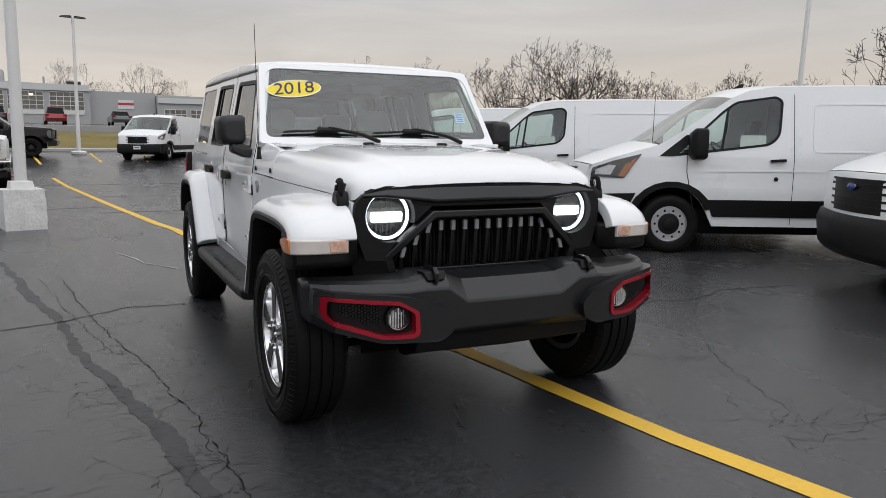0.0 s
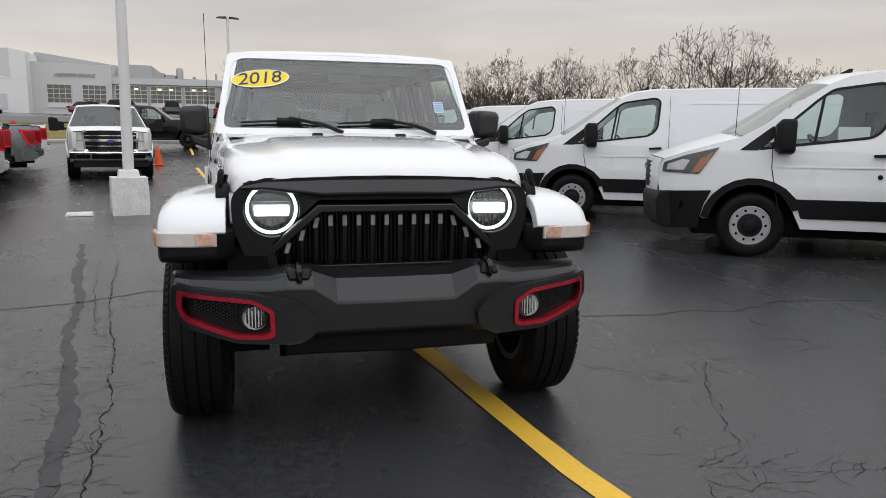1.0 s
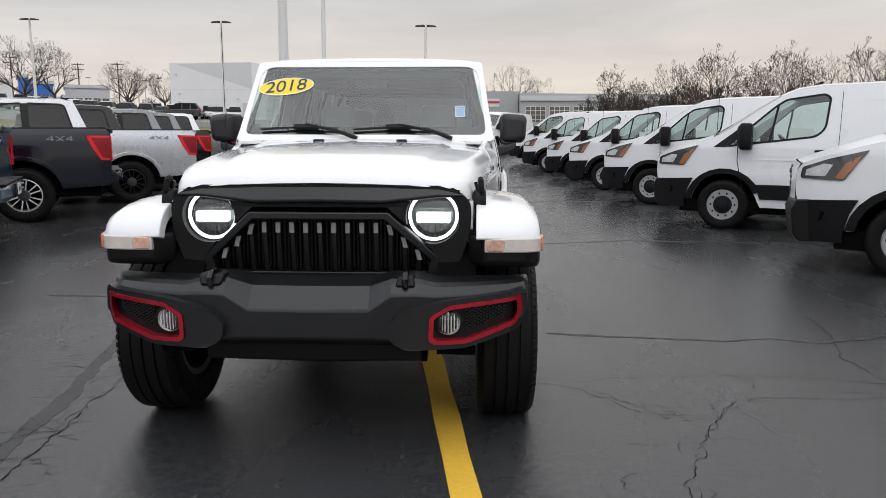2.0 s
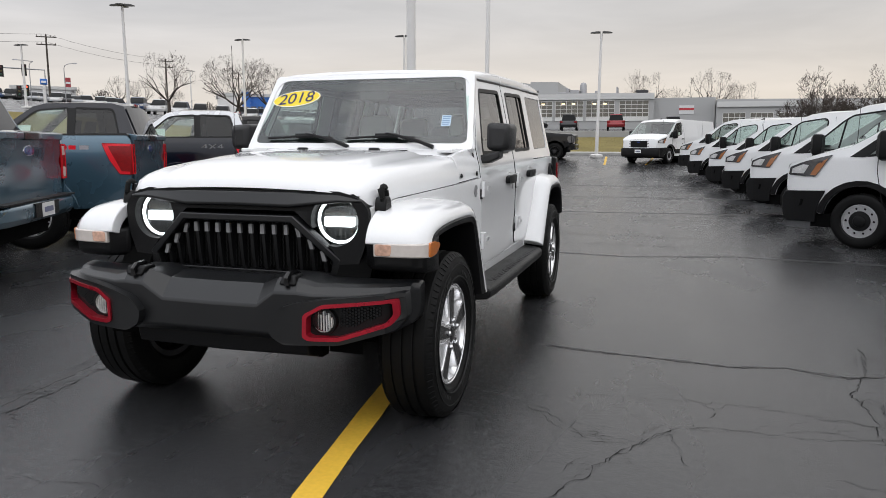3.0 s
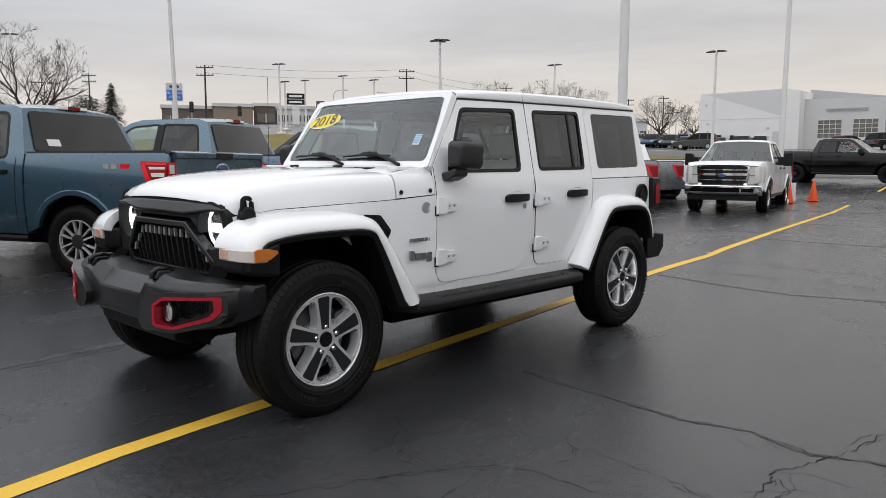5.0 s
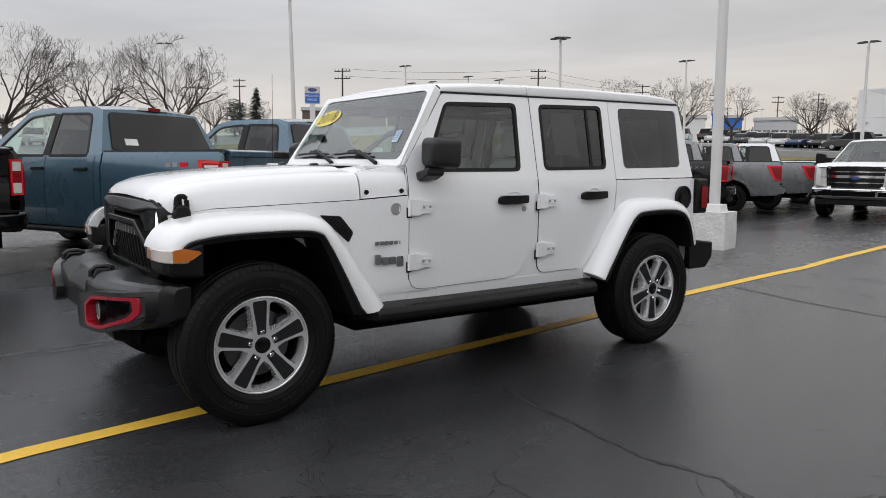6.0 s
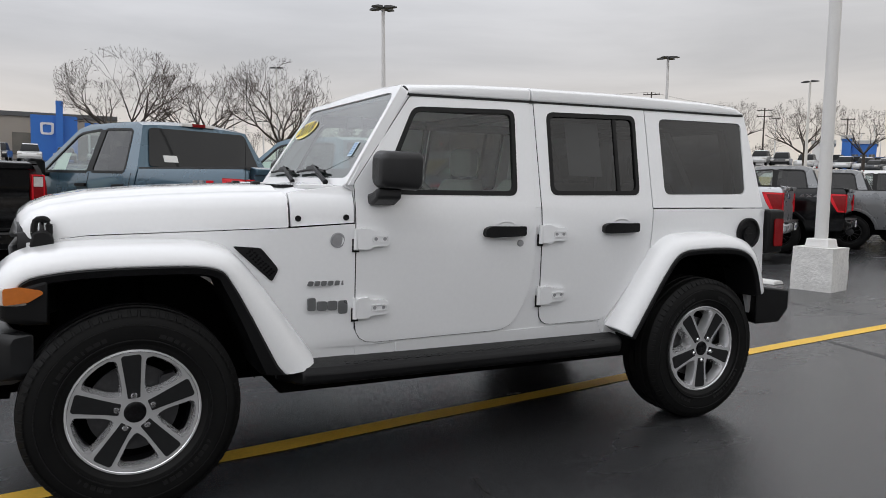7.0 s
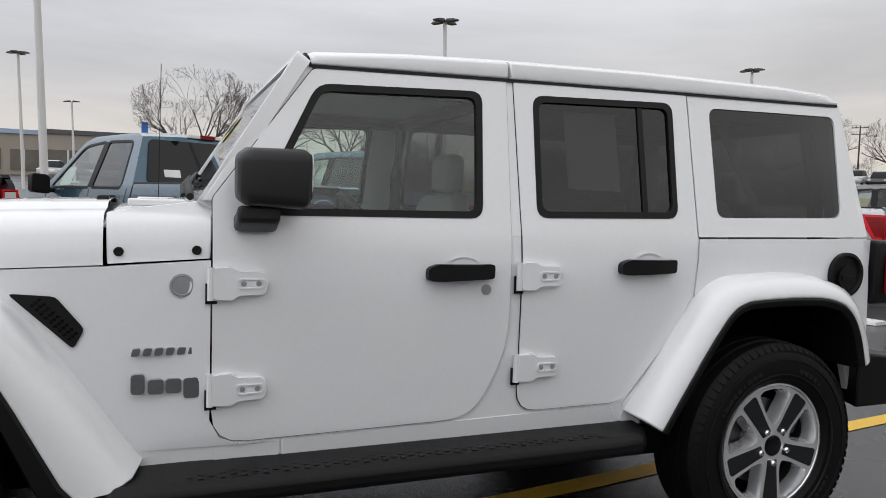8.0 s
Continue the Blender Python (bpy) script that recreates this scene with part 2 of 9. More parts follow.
def panel(bm, outer, holes, place, thick, cut_u=(), cut_v=()):
    """A sheet of the plane shape (u, v) with holes, bent by place(u, v, depth) and made thick towards depth."""
    flat = bmesh.new()
    loops = [list(outer)] + [list(h) for h in holes]
    flat_points = [p for lp in loops for p in lp]
    vs = [flat.verts.new((p[0], p[1], 0)) for p in flat_points]
    for tri in tessellate_polygon([[Vector((p[0], p[1], 0)) for p in lp] for lp in loops]):
        a, b, c = (vs[i] for i in tri)
        if len({a, b, c}) == 3:
            try:
                flat.faces.new((a, b, c))
            except ValueError:
                pass
    for c in cut_u:
        bmesh.ops.bisect_plane(flat, geom=flat.verts[:] + flat.edges[:] + flat.faces[:], plane_co=(c, 0, 0), plane_no=(1, 0, 0))
    for c in cut_v:
        bmesh.ops.bisect_plane(flat, geom=flat.verts[:] + flat.edges[:] + flat.faces[:], plane_co=(0, c, 0), plane_no=(0, 1, 0))
    bmesh.ops.recalc_face_normals(flat, faces=flat.faces)
    flat.verts.index_update()
    front = [bm.verts.new(place(v.co.x, v.co.y, 0.0)) for v in flat.verts]
    back = [bm.verts.new(place(v.co.x, v.co.y, thick)) for v in flat.verts] if thick else None
    for f in flat.faces:
        ids = [v.index for v in f.verts]
        bm.faces.new([front[i] for i in ids])
        if thick:
            bm.faces.new([back[i] for i in reversed(ids)])
    if thick:
        for e in flat.edges:
            if len(e.link_faces) == 1:
                i, j = (v.index for v in e.verts)
                bm.faces.new((front[i], front[j], back[j], back[i]))
    flat.free()
    return bm


def loft(bm, rings, closed=True, caps=True):
    """Skins rings of equal count."""
    vs = [[bm.verts.new(p) for p in r] for r in rings]
    k = len(rings[0])
    for a, b in zip(vs, vs[1:]):
        for i in range(k if closed else k - 1):
            j = (i + 1) % k
            bm.faces.new((a[i], a[j], b[j], b[i]))
    if caps and closed:
        bm.faces.new(list(reversed(vs[0])))
        bm.faces.new(vs[-1])
    return bm


def lathe(bm, profile, n=32, m=None, closed=False):
    """Turns (radius, height) round the x axis of m."""
    m = m or Matrix()
    rings = []
    for i in range(n):
        a = 2 * math.pi * i / n
        rings.append([m @ Vector((h, r * math.cos(a), r * math.sin(a))) for r, h in profile])
    vs = [[bm.verts.new(p) for p in r] for r in rings]
    k = len(profile)
    for i in range(n):
        a, b = vs[i], vs[(i + 1) % n]
        for j in range(k if closed else k - 1):
            q = (j + 1) % k
            try:
                bm.faces.new((a[j], a[q], b[q], b[j]))
            except ValueError:
                pass
    bmesh.ops.remove_doubles(bm, verts=bm.verts, dist=1e-5)
    return bm


def tube(bm, path, radius, n=8):
    """A round bar along a path; radius: one, or one for each point."""
    rings = []
    for i, p in enumerate(path):
        p = Vector(p)
        d = (Vector(path[min(i + 1, len(path) - 1)]) - Vector(path[max(i - 1, 0)])).normalized()
        side = d.orthogonal().normalized() if abs(d.z) > 0.9 else d.cross(Vector((0, 0, 1))).normalized()
        up = side.cross(d)
        r = radius[i] if isinstance(radius, (list, tuple)) else radius
        rings.append([p + (side * math.cos(2 * math.pi * j / n) + up * math.sin(2 * math.pi * j / n)) * r for j in range(n)])
    return loft(bm, rings)


def lerp_table(table, v):
    """A number from a table of (v, value) pairs, straight between them."""
    if v <= table[0][0]:
        return table[0][1]
    for (a, fa), (b, fb) in zip(table, table[1:]):
        if v <= b:
            return fa + (fb - fa) * (v - a) / (b - a)
    return table[-1][1]


def text_mesh(name, body, size, material, parent, m, depth=0.004, label=""):
    """Raised lettering in the built-in font."""
    cu = bpy.data.curves.new(name, "FONT")
    cu.body, cu.size, cu.extrude, cu.align_x, cu.align_y = body, size, depth, "CENTER", "CENTER"
    tmp = new(name + "_outline", cu)
    dg = bpy.context.evaluated_depsgraph_get()
    me = bpy.data.meshes.new_from_object(tmp.evaluated_get(dg))
    bpy.data.objects.remove(tmp)
    bpy.data.curves.remove(cu)
    me.transform(m)
    me.materials.clear()
    me.materials.append(material)
    ob = new(name, me)
    ob.parent = parent
    if label:
        ob["label"] = label
    return ob

# ---- the lot ----
H_TABLE = ((20, 0.0), (23, 0.06), (29, 0.29), (35, 0.58), (38, 0.78), (50, 1.8), (68, 2.4), (97, 3.26), (169, 4.45), (355, 6.6), (2200, 7.9))


def ground_z(x, y):
    """Height of the ground: level lot, then a bank that rises away from it."""
    side, ahead = min(x + 4.0, 0.0), max(y, 0.0)
    swell = 1 + 1.05 * math.exp(-((math.degrees(math.atan2(-side, ahead + 1e-6)) - 52) / 20) ** 2)
    return lerp_table(H_TABLE, math.hypot(side, ahead)) * swell


def make_ground():
    bm = bmesh.new()
    xs = [-2500, -900, -420, -300, -220, -160] + list(range(-130, 60, 3)) + [80, 120, 200, 420, 900, 2500]
    ys = [-2500, -600, -150, -60, -30, -15, 0, 8, 16] + list(range(20, 131, 3)) + [150, 180, 240, 330, 480, 900, 2500]
    grid = [[bm.verts.new((x, y, ground_z(x, y))) for x in xs] for y in ys]
    for a, b in zip(grid, grid[1:]):
        for i in range(len(xs) - 1):
            bm.faces.new((a[i], a[i + 1], b[i + 1], b[i]))
    m = bpy.data.materials.new("sealed_asphalt")
    m.use_nodes = True
    n, l = m.node_tree.nodes, m.node_tree.links
    b = n["Principled BSDF"]
    co = n.new("ShaderNodeTexCoord")

    def noise_at(scale, detail, rough=0.55, stretch=None):
        t = n.new("ShaderNodeTexNoise")
        t.inputs["Scale"].default_value, t.inputs["Detail"].default_value, t.inputs["Roughness"].default_value = scale, detail, rough
        if stretch:
            mp = n.new("ShaderNodeMapping")
            mp.inputs["Scale"].default_value = stretch
            l.new(co.outputs["Object"], mp.inputs[0])
            l.new(mp.outputs[0], t.inputs["Vector"])
        else:
            l.new(co.outputs["Object"], t.inputs["Vector"])
        return t

    def ranged(sock, a, z, lo, hi):
        r = n.new("ShaderNodeMapRange")
        for key, value in (("From Min", a), ("From Max", z), ("To Min", lo), ("To Max", hi)):
            r.inputs[key].default_value = value
        l.new(sock, r.inputs["Value"])
        return r.outputs[0]

    def times(p, q):
        t = n.new("ShaderNodeMath")
        t.operation = "MULTIPLY"
        l.new(p, t.inputs[0])
        l.new(q, t.inputs[1])
        return t.outputs[0]

    patches, smear, grit, stones = noise_at(0.23, 4), noise_at(0.9, 5, 0.6, (1.0, 0.35, 1)), noise_at(26, 4, 0.7), noise_at(190, 3, 0.7)
    tone = times(ranged(patches.outputs["Fac"], 0.3, 0.7, 0.80, 1.22), ranged(smear.outputs["Fac"], 0.3, 0.75, 0.86, 1.16))
    tone = times(tone, ranged(grit.outputs["Fac"], 0.25, 0.75, 0.66, 1.36))
    tone = times(tone, ranged(stones.outputs["Fac"], 0.3, 0.75, 0.30, 2.15))
    for scale, reach, gain in ((62, 0.16, 1.9), (34, 0.13, 0.45)):
        cell = n.new("ShaderNodeTexVoronoi")
        cell.inputs["Scale"].default_value, cell.inputs["Randomness"].default_value = scale, 1.0
        l.new(co.outputs["Object"], cell.inputs["Vector"])
        tone = times(tone, ranged(cell.outputs["Distance"], reach * 0.5, reach, gain, 1.0))
    tint = n.new("ShaderNodeVectorMath")
    tint.operation, tint.inputs[0].default_value = "SCALE", (0.0268, 0.0272, 0.0287)
    l.new(tone, tint.inputs["Scale"])
    l.new(tint.outputs[0], b.inputs["Base Color"])
    l.new(ranged(smear.outputs["Fac"], 0.3, 0.7, 0.16, 0.33), b.inputs["Roughness"])
    b.inputs["Specular IOR Level"].default_value = 0.6
    hb, h2 = n.new("ShaderNodeBump"), n.new("ShaderNodeBump")
    hb.inputs["Strength"].default_value, hb.inputs["Distance"].default_value = 0.42, 0.0030
    h2.inputs["Strength"].default_value, h2.inputs["Distance"].default_value = 0.22, 0.010
    l.new(stones.outputs["Fac"], hb.inputs["Height"])
    l.new(grit.outputs["Fac"], h2.inputs["Height"])
    l.new(hb.outputs[0], h2.inputs["Normal"])
    l.new(h2.outputs[0], b.inputs["Normal"])
    ob = part("ground", bm, m)
    return tagged(ob, "dark grey sealed asphalt lot with cracks and smears", "asphalt", kind="structure")


make_ground()


def strip(name, points, width, material, label, rise=0.004, wander=0.0, category="road marking"):
    """A painted band on the ground along a line of points."""
    bm = bmesh.new()
    rnd = random.Random(7)
    fine = []
    for (xa, ya), (xb, yb) in zip(points, points[1:]):
        k = max(2, int(math.hypot(xb - xa, yb - ya) / 0.35))
        fine += [(xa + (xb - xa) * i / k, ya + (yb - ya) * i / k) for i in range(k)]
    fine.append(points[-1])
    left, right = [], []
    for i, (x, y) in enumerate(fine):
        a, b = fine[max(i - 1, 0)], fine[min(i + 1, len(fine) - 1)]
        d = Vector((b[0] - a[0], b[1] - a[1])).normalized()
        w = width / 2
        for side, s in ((left, 1), (right, -1)):
            j = w + rnd.uniform(-wander, wander)
            px, py = x - d.y * j * s, y + d.x * j * s
            side.append(bm.verts.new((px, py, ground_z(px, py) + rise)))
    for i in range(len(fine) - 1):
        bm.faces.new((left[i], left[i + 1], right[i + 1], right[i]))
    return tagged(part(name, bm, material), label, category, kind="structure")


# the long yellow line that the car stands on
strip("lane_line", [(0.93, -2.4), (0.64, -1.0), (0.42, 0.69), (0.13, 2.7), (-0.18, 4.8), (-0.37, 6.35), (-0.54, 8.0), (-0.73, 9.05), (-1.3, 13.0), (-2.66, 23.3)], 0.125, YELLOW, "worn yellow painted line along the asphalt lot", 0.004, 0.006)

TAR = mat("black_crack", (0.007, 0.007, 0.007), 0.85, vary=0.4, scale=20, spec=0.2)
SEALER = mat("dark_crack_sealer", (0.0185, 0.0185, 0.0195), 0.5, vary=0.35, scale=5, fine=30)


OLDSEAL = mat("worn_crack_sealer", (0.032, 0.032, 0.0335), 0.55, vary=0.5, scale=3.5, fine=22)


def crack(bm, points, seed, width=0.010, branch=0.35, jit=0.035):
    """An uneven crack through a few way points, with side branches."""
    rnd = random.Random(seed)
    line = [Vector(points[0])]
    for a, b in zip(points, points[1:]):
        a, b = Vector(a), Vector(b)
        k = max(3, int((b - a).length / 0.028))
        drift = 0.0
        nrm = Vector((-(b - a).y, (b - a).x)).normalized()
        for i in range(1, k + 1):
            drift = drift * 0.62 + rnd.uniform(-jit, jit) * 0.55
            f = math.sin(math.pi * i / k)
            line.append(a.lerp(b, i / k) + nrm * drift * min(1, f * 2) + (b - a).normalized() * rnd.uniform(-0.010, 0.010))
    prev = None
    for i, p in enumerate(line):
        d = (line[min(i + 1, len(line) - 1)] - line[max(i - 1, 0)])
        d = d.normalized() if d.length > 1e-6 else Vector((1, 0))
        nrm = Vector((-d.y, d.x))
        w = width * 0.40 * rnd.uniform(0.05, 1.0) * (0.3 if i in (0, len(line) - 1) else 1.0)
        pair = [bm.verts.new((*(p + nrm * w), 0.0025)), bm.verts.new((*(p - nrm * w * rnd.uniform(0.3, 1.0)), 0.0025))]
        if prev:
            bm.faces.new((prev[0], pair[0], pair[1], prev[1]))
        prev = pair
        if branch and rnd.random() < branch * 0.12:
            ang = rnd.choice((-1, 1)) * rnd.uniform(0.6, 1.3)
            q = Matrix.Rotation(ang, 2) @ d
            ln = rnd.uniform(0.08, 0.4)
            crack(bm, [tuple(p), tuple(p + q * ln * 0.5 + nrm * rnd.uniform(-0.03, 0.03)), tuple(p + q * ln)], rnd.randint(0, 9999), width * 0.6, branch * 0.4, jit)


CRACKS = (
    (((-2.55, 5.63), (-1.91, 2.43), (-1.69, 1.31), (-1.52, 0.52), (-1.37, -0.33), (-1.20, -1.6)), 0.006),
    (((-1.92, 4.3), (-1.65, 2.31), (-1.42, 1.19), (-1.34, 0.71), (-1.27, 0.32), (-1.16, -0.9)), 0.014),
    (((-2.12, 4.4), (-1.80, 2.6), (-1.57, 1.45)), 0.010),
    (((-2.9, 2.36), (-2.36, 2.32), (-1.84, 2.48), (-1.41, 2.78), (-0.97, 2.73)), 0.008),
    (((3.10, 1.9), (3.02, 1.3), (2.86, 0.91), (2.89, 0.60), (2.86, 0.2)), 0.013),
    (((1.98, 0.13), (1.71, -0.28), (1.52, -0.72), (1.41, -0.98), (1.18, -1.1)), 0.011),
    (((0.72, 0.45), (1.23, 0.27), (1.46, -0.04), (1.80, -0.10)), 0.008),
    (((1.15, 1.37), (1.79, 1.28), (2.27, 1.21), (2.61, 1.31), (2.91, 1.20), (3.5, 1.42), (4.3, 1.3)), 0.010),
    (((2.24, 0.18), (2.43, 0.19), (2.91, 0.20), (3.4, 0.1)), 0.010),
    (((1.57, -0.58), (1.79, -0.14), (1.96, 0.13), (2.24, 0.18)), 0.009),
    (((1.22, 0.18), (1.37, 0.15), (1.54, -0.06), (1.59, -0.11)), 0.009),
    (((-1.44, -0.51), (-1.21, -0.41), (-1.24, -0.09)), 0.008),
    (((-0.6, -1.22), (-0.29, -1.18), (-0.09, -1.2)), 0.006),
    (((1.14, 0.38), (1.6, 0.49), (2.31, 0.54), (3.0, 0.42)), 0.007),
    (((1.10, -1.07), (1.34, -1.12), (1.5, -1.21), (1.9, -1.25)), 0.010),
    (((1.08, -1.16), (1.21, -1.3), (1.57, -1.26)), 0.010),
    (((-3.3, 3.9), (-2.6, 3.4), (-2.2, 3.5), (-1.7, 3.3)), 0.006),
    (((-3.2, 0.9), (-2.4, 0.6), (-1.9, 0.75)), 0.006),
)


def make_cracks():
    bm = bmesh.new()
    for i, (pts, w) in enumerate(CRACKS):
        if i:
            crack(bm, pts, 11 + i, w if i < 4 else w * 0.78, 0.35, 0.024 if i < 3 else 0.032)
        if i < 2:
            rnd = random.Random(800 + i)
            for k in range(46):
                a = rnd.randrange(len(pts) - 1)
                p = Vector(pts[a]).lerp(Vector(pts[a + 1]), rnd.random())
                t = rnd.uniform(-0.5, 0.5) + rnd.choice((0, math.pi))
                q = p + Vector((math.cos(t), math.sin(t))) * rnd.uniform(0.03, 0.16)
                crack(bm, [tuple(p), tuple(p.lerp(q, 0.5) + Vector((rnd.uniform(-0.015, 0.015), rnd.uniform(-0.015, 0.015)))), tuple(q)], 4000 + 50 * i + k, 0.006, 0.4, 0.012)
        if w > 0.0075 and i > 2:
            rnd = random.Random(900 + i)
            for k in range(5):
                a = rnd.randrange(len(pts) - 1)
                p, q = Vector(pts[a]), Vector(pts[a + 1])
                off = Vector((-(q - p).y, (q - p).x)).normalized() * rnd.choice((-1, 1)) * rnd.uniform(0.03, 0.13)
                u, v = rnd.uniform(0, 0.3), rnd.uniform(0.6, 1.1)
                mid = p.lerp(q, (u + v) / 2) + off * rnd.uniform(0.6, 1.3)
                crack(bm, [tuple(p.lerp(q, u) + off * rnd.uniform(0, 0.6)), tuple(mid), tuple(p.lerp(q, v) + off * rnd.uniform(0.2, 1.0))], 950 + 7 * i + k, w * 0.4, 0.9, 0.018)
    rnd = random.Random(17)
    for i in range(16):
        y = 6.4 + i * 1.5 + rnd.uniform(-0.5, 0.5)
        x0, x1 = rnd.uniform(-3.5, 0.5), rnd.uniform(1.5, 4.2)
        k = [(x0 + (x1 - x0) * f, y + rnd.uniform(-0.18, 0.18) + 0.05 * f) for f in (0, 0.3, 0.6, 1.0)]
        crack(bm, k, 700 + i, 0.020 + 0.0022 * i, 0.6, 0.03)
    rnd = random.Random(5)
    for i in range(470):
        x, y, a = rnd.uniform(-3.6, 4.4) if i < 150 else rnd.uniform(-2.9, -1.0), rnd.uniform(-2.2, 8.5) if i < 150 else rnd.uniform(-1.7, 3.6), rnd.choice((0.0, math.pi, rnd.uniform(0, 6.3))) + rnd.uniform(-0.3, 0.3)
        ln = rnd.uniform(0.05, 0.34 if i < 150 else 0.13)
        crack(bm, [(x, y), (x + ln * 0.5 * math.cos(a) + rnd.uniform(-0.06, 0.06), y + ln * 0.5 * math.sin(a)), (x + ln * math.cos(a + 0.3), y + ln * math.sin(a + 0.3))], 300 + i, 0.006, 0.3)
    tagged(part("asphalt_cracks", bm, TAR), "fine black cracks branching through the asphalt", "crack", kind="structure")


make_cracks()


def sealed_crack(pts, width, seed, material, label):
    """A smeared sealer band of uneven width along a crack."""
    rnd = random.Random(seed)
    bm = bmesh.new()
    prev, wl, wr, drift = None, width / 2, width / 2, 0.0
    for a, b in zip(pts, pts[1:]):
        a, b = Vector(a), Vector(b)
        k = max(2, int((b - a).length / 0.03))
        nrm = Vector((-(b - a).y, (b - a).x)).normalized()
        for i in range(k):
            p = a.lerp(b, i / k)
            drift = drift * 0.93 + rnd.uniform(-0.006, 0.006)
            wl = min(max(wl + rnd.uniform(-0.012, 0.012), width * 0.22), width * 0.75)
            wr = min(max(wr + rnd.uniform(-0.012, 0.012), width * 0.22), width * 0.75)
            pair = [bm.verts.new((*(p + nrm * (drift + wl)), 0.0014)), bm.verts.new((*(p + nrm * (drift - wr)), 0.0014))]
            if prev:
                bm.faces.new((prev[0], pair[0], pair[1], prev[1]))
            prev = pair
    tagged(part("sealer_band", bm, material), label, "seam", kind="structure")


sealed_crack(CRACKS[0][0], 0.070, 41, OLDSEAL, "smooth worn sealer smeared along an old crack")
sealed_crack(CRACKS[3][0], 0.035, 42, SEALER, "thin dark sealer line across the asphalt")
sealed_crack(CRACKS[7][0], 0.030, 43, SEALER, "thin dark sealer line across the asphalt")
for pts, w in ((((-0.2, 5.78), (0.62, 5.57), (1.44, 5.49), (2.64, 5.86), (4.2, 5.7)), 0.10), (((-1.5, 11.1), (0.72, 11.16), (4.35, 11.59)), 0.16), (((-2.0, 15.2), (1.0, 15.5), (4.0, 15.3)), 0.14), (((-4.0, 20.2), (0.0, 20.4), (3.5, 20.1)), 0.18), (((-2.5, 12.2), (-1.6, 12.3), (-1.2, 12.1)), 0.2)):
    strip("sealer_band", pts, w, SEALER, "dark sealed seam across the asphalt", 0.0012, w * 0.28, "seam")
strip("paint_scratch", [(-1.41, 5.88), (-1.22, 5.3), (-1.16, 4.99), (-0.87, 4.48)], 0.022, mat("pale_scratch", (0.4, 0.39, 0.38), 0.8), "pale scraped mark on the asphalt", 0.004, 0.009, "scratch")
for pts in (((-1.1, 30.6), (-1.5, 36.1)), ((0.7, 31.0), (0.9, 36.1)), ((-3.3, 29.7), (-4.0, 36.0))):
    strip("bay_line", pts, 0.11, YELLOW, "yellow parking bay line at the lot edge", 0.006, 0.01)

# ---- the white off-road car ----
SIDE = ((0.45, 0.770), (0.52, 0.788), (0.60, 0.797), (0.80, 0.806), (1.00, 0.808), (1.12, 0.805), (1.19, 0.797), (1.225, 0.788), (1.76, 0.672), (1.80, 0.665))
Z_CUTS = (0.60, 0.80, 1.0, 1.12, 1.19, 1.225, 1.40, 1.58)


def side_x(z):
    return lerp_table(SIDE, z)


def on_side(s, proud=0.0):
    return lambda u, v, d: (s * (side_x(v) + proud - d), u, v)


def inset(points, d):
    """The polygon drawn in by d (points run round a convex shape)."""
    out, k = [], len(points)
    area = sum(points[i - 1][0] * points[i][1] - points[i][0] * points[i - 1][1] for i in range(k))
    s = 1 if area > 0 else -1
    for i in range(k):
        p, a, b = Vector(points[i][:2]), Vector(points[i - 1][:2]), Vector(points[(i + 1) % k][:2])
        na, nb = (p - a).normalized(), (b - p).normalized()
        n1, n2 = Vector((-na.y, na.x)) * s, Vector((-nb.y, nb.x)) * s
        m = (n1 + n2)
        m = m / max(m.dot(n1), 0.35)
        q = p + m * d
        out.append((q.x, q.y))
    return out


def make_tyre(bm, r, w, m, grooves=3, n=56):
    h = w / 2
    prof = [(r * 0.60, -h * 0.78), (r * 0.66, -h * 0.94), (r * 0.80, -h * 1.02), (r * 0.91, -h * 0.97), (r * 0.965, -h * 0.86)]
    step = 2 * h * 0.80 / (grooves + 1)
    x = -h * 0.80
    for g in range(grooves + 1):
        prof += [(r * (0.99 if g in (0, grooves) else 1.0), x + 0.004), (r * (0.99 if g in (0, grooves) else 1.0), x + step - 0.008)]
        if g < grooves:
            prof += [(r * 0.972, x + step - 0.006), (r * 0.972, x + step + 0.002)]
        x += step
    prof += [(r * 0.965, h * 0.86), (r * 0.91, h * 0.97), (r * 0.80, h * 1.02), (r * 0.66, h * 0.94), (r * 0.60, h * 0.78)]
    return lathe(bm, prof, n, m)


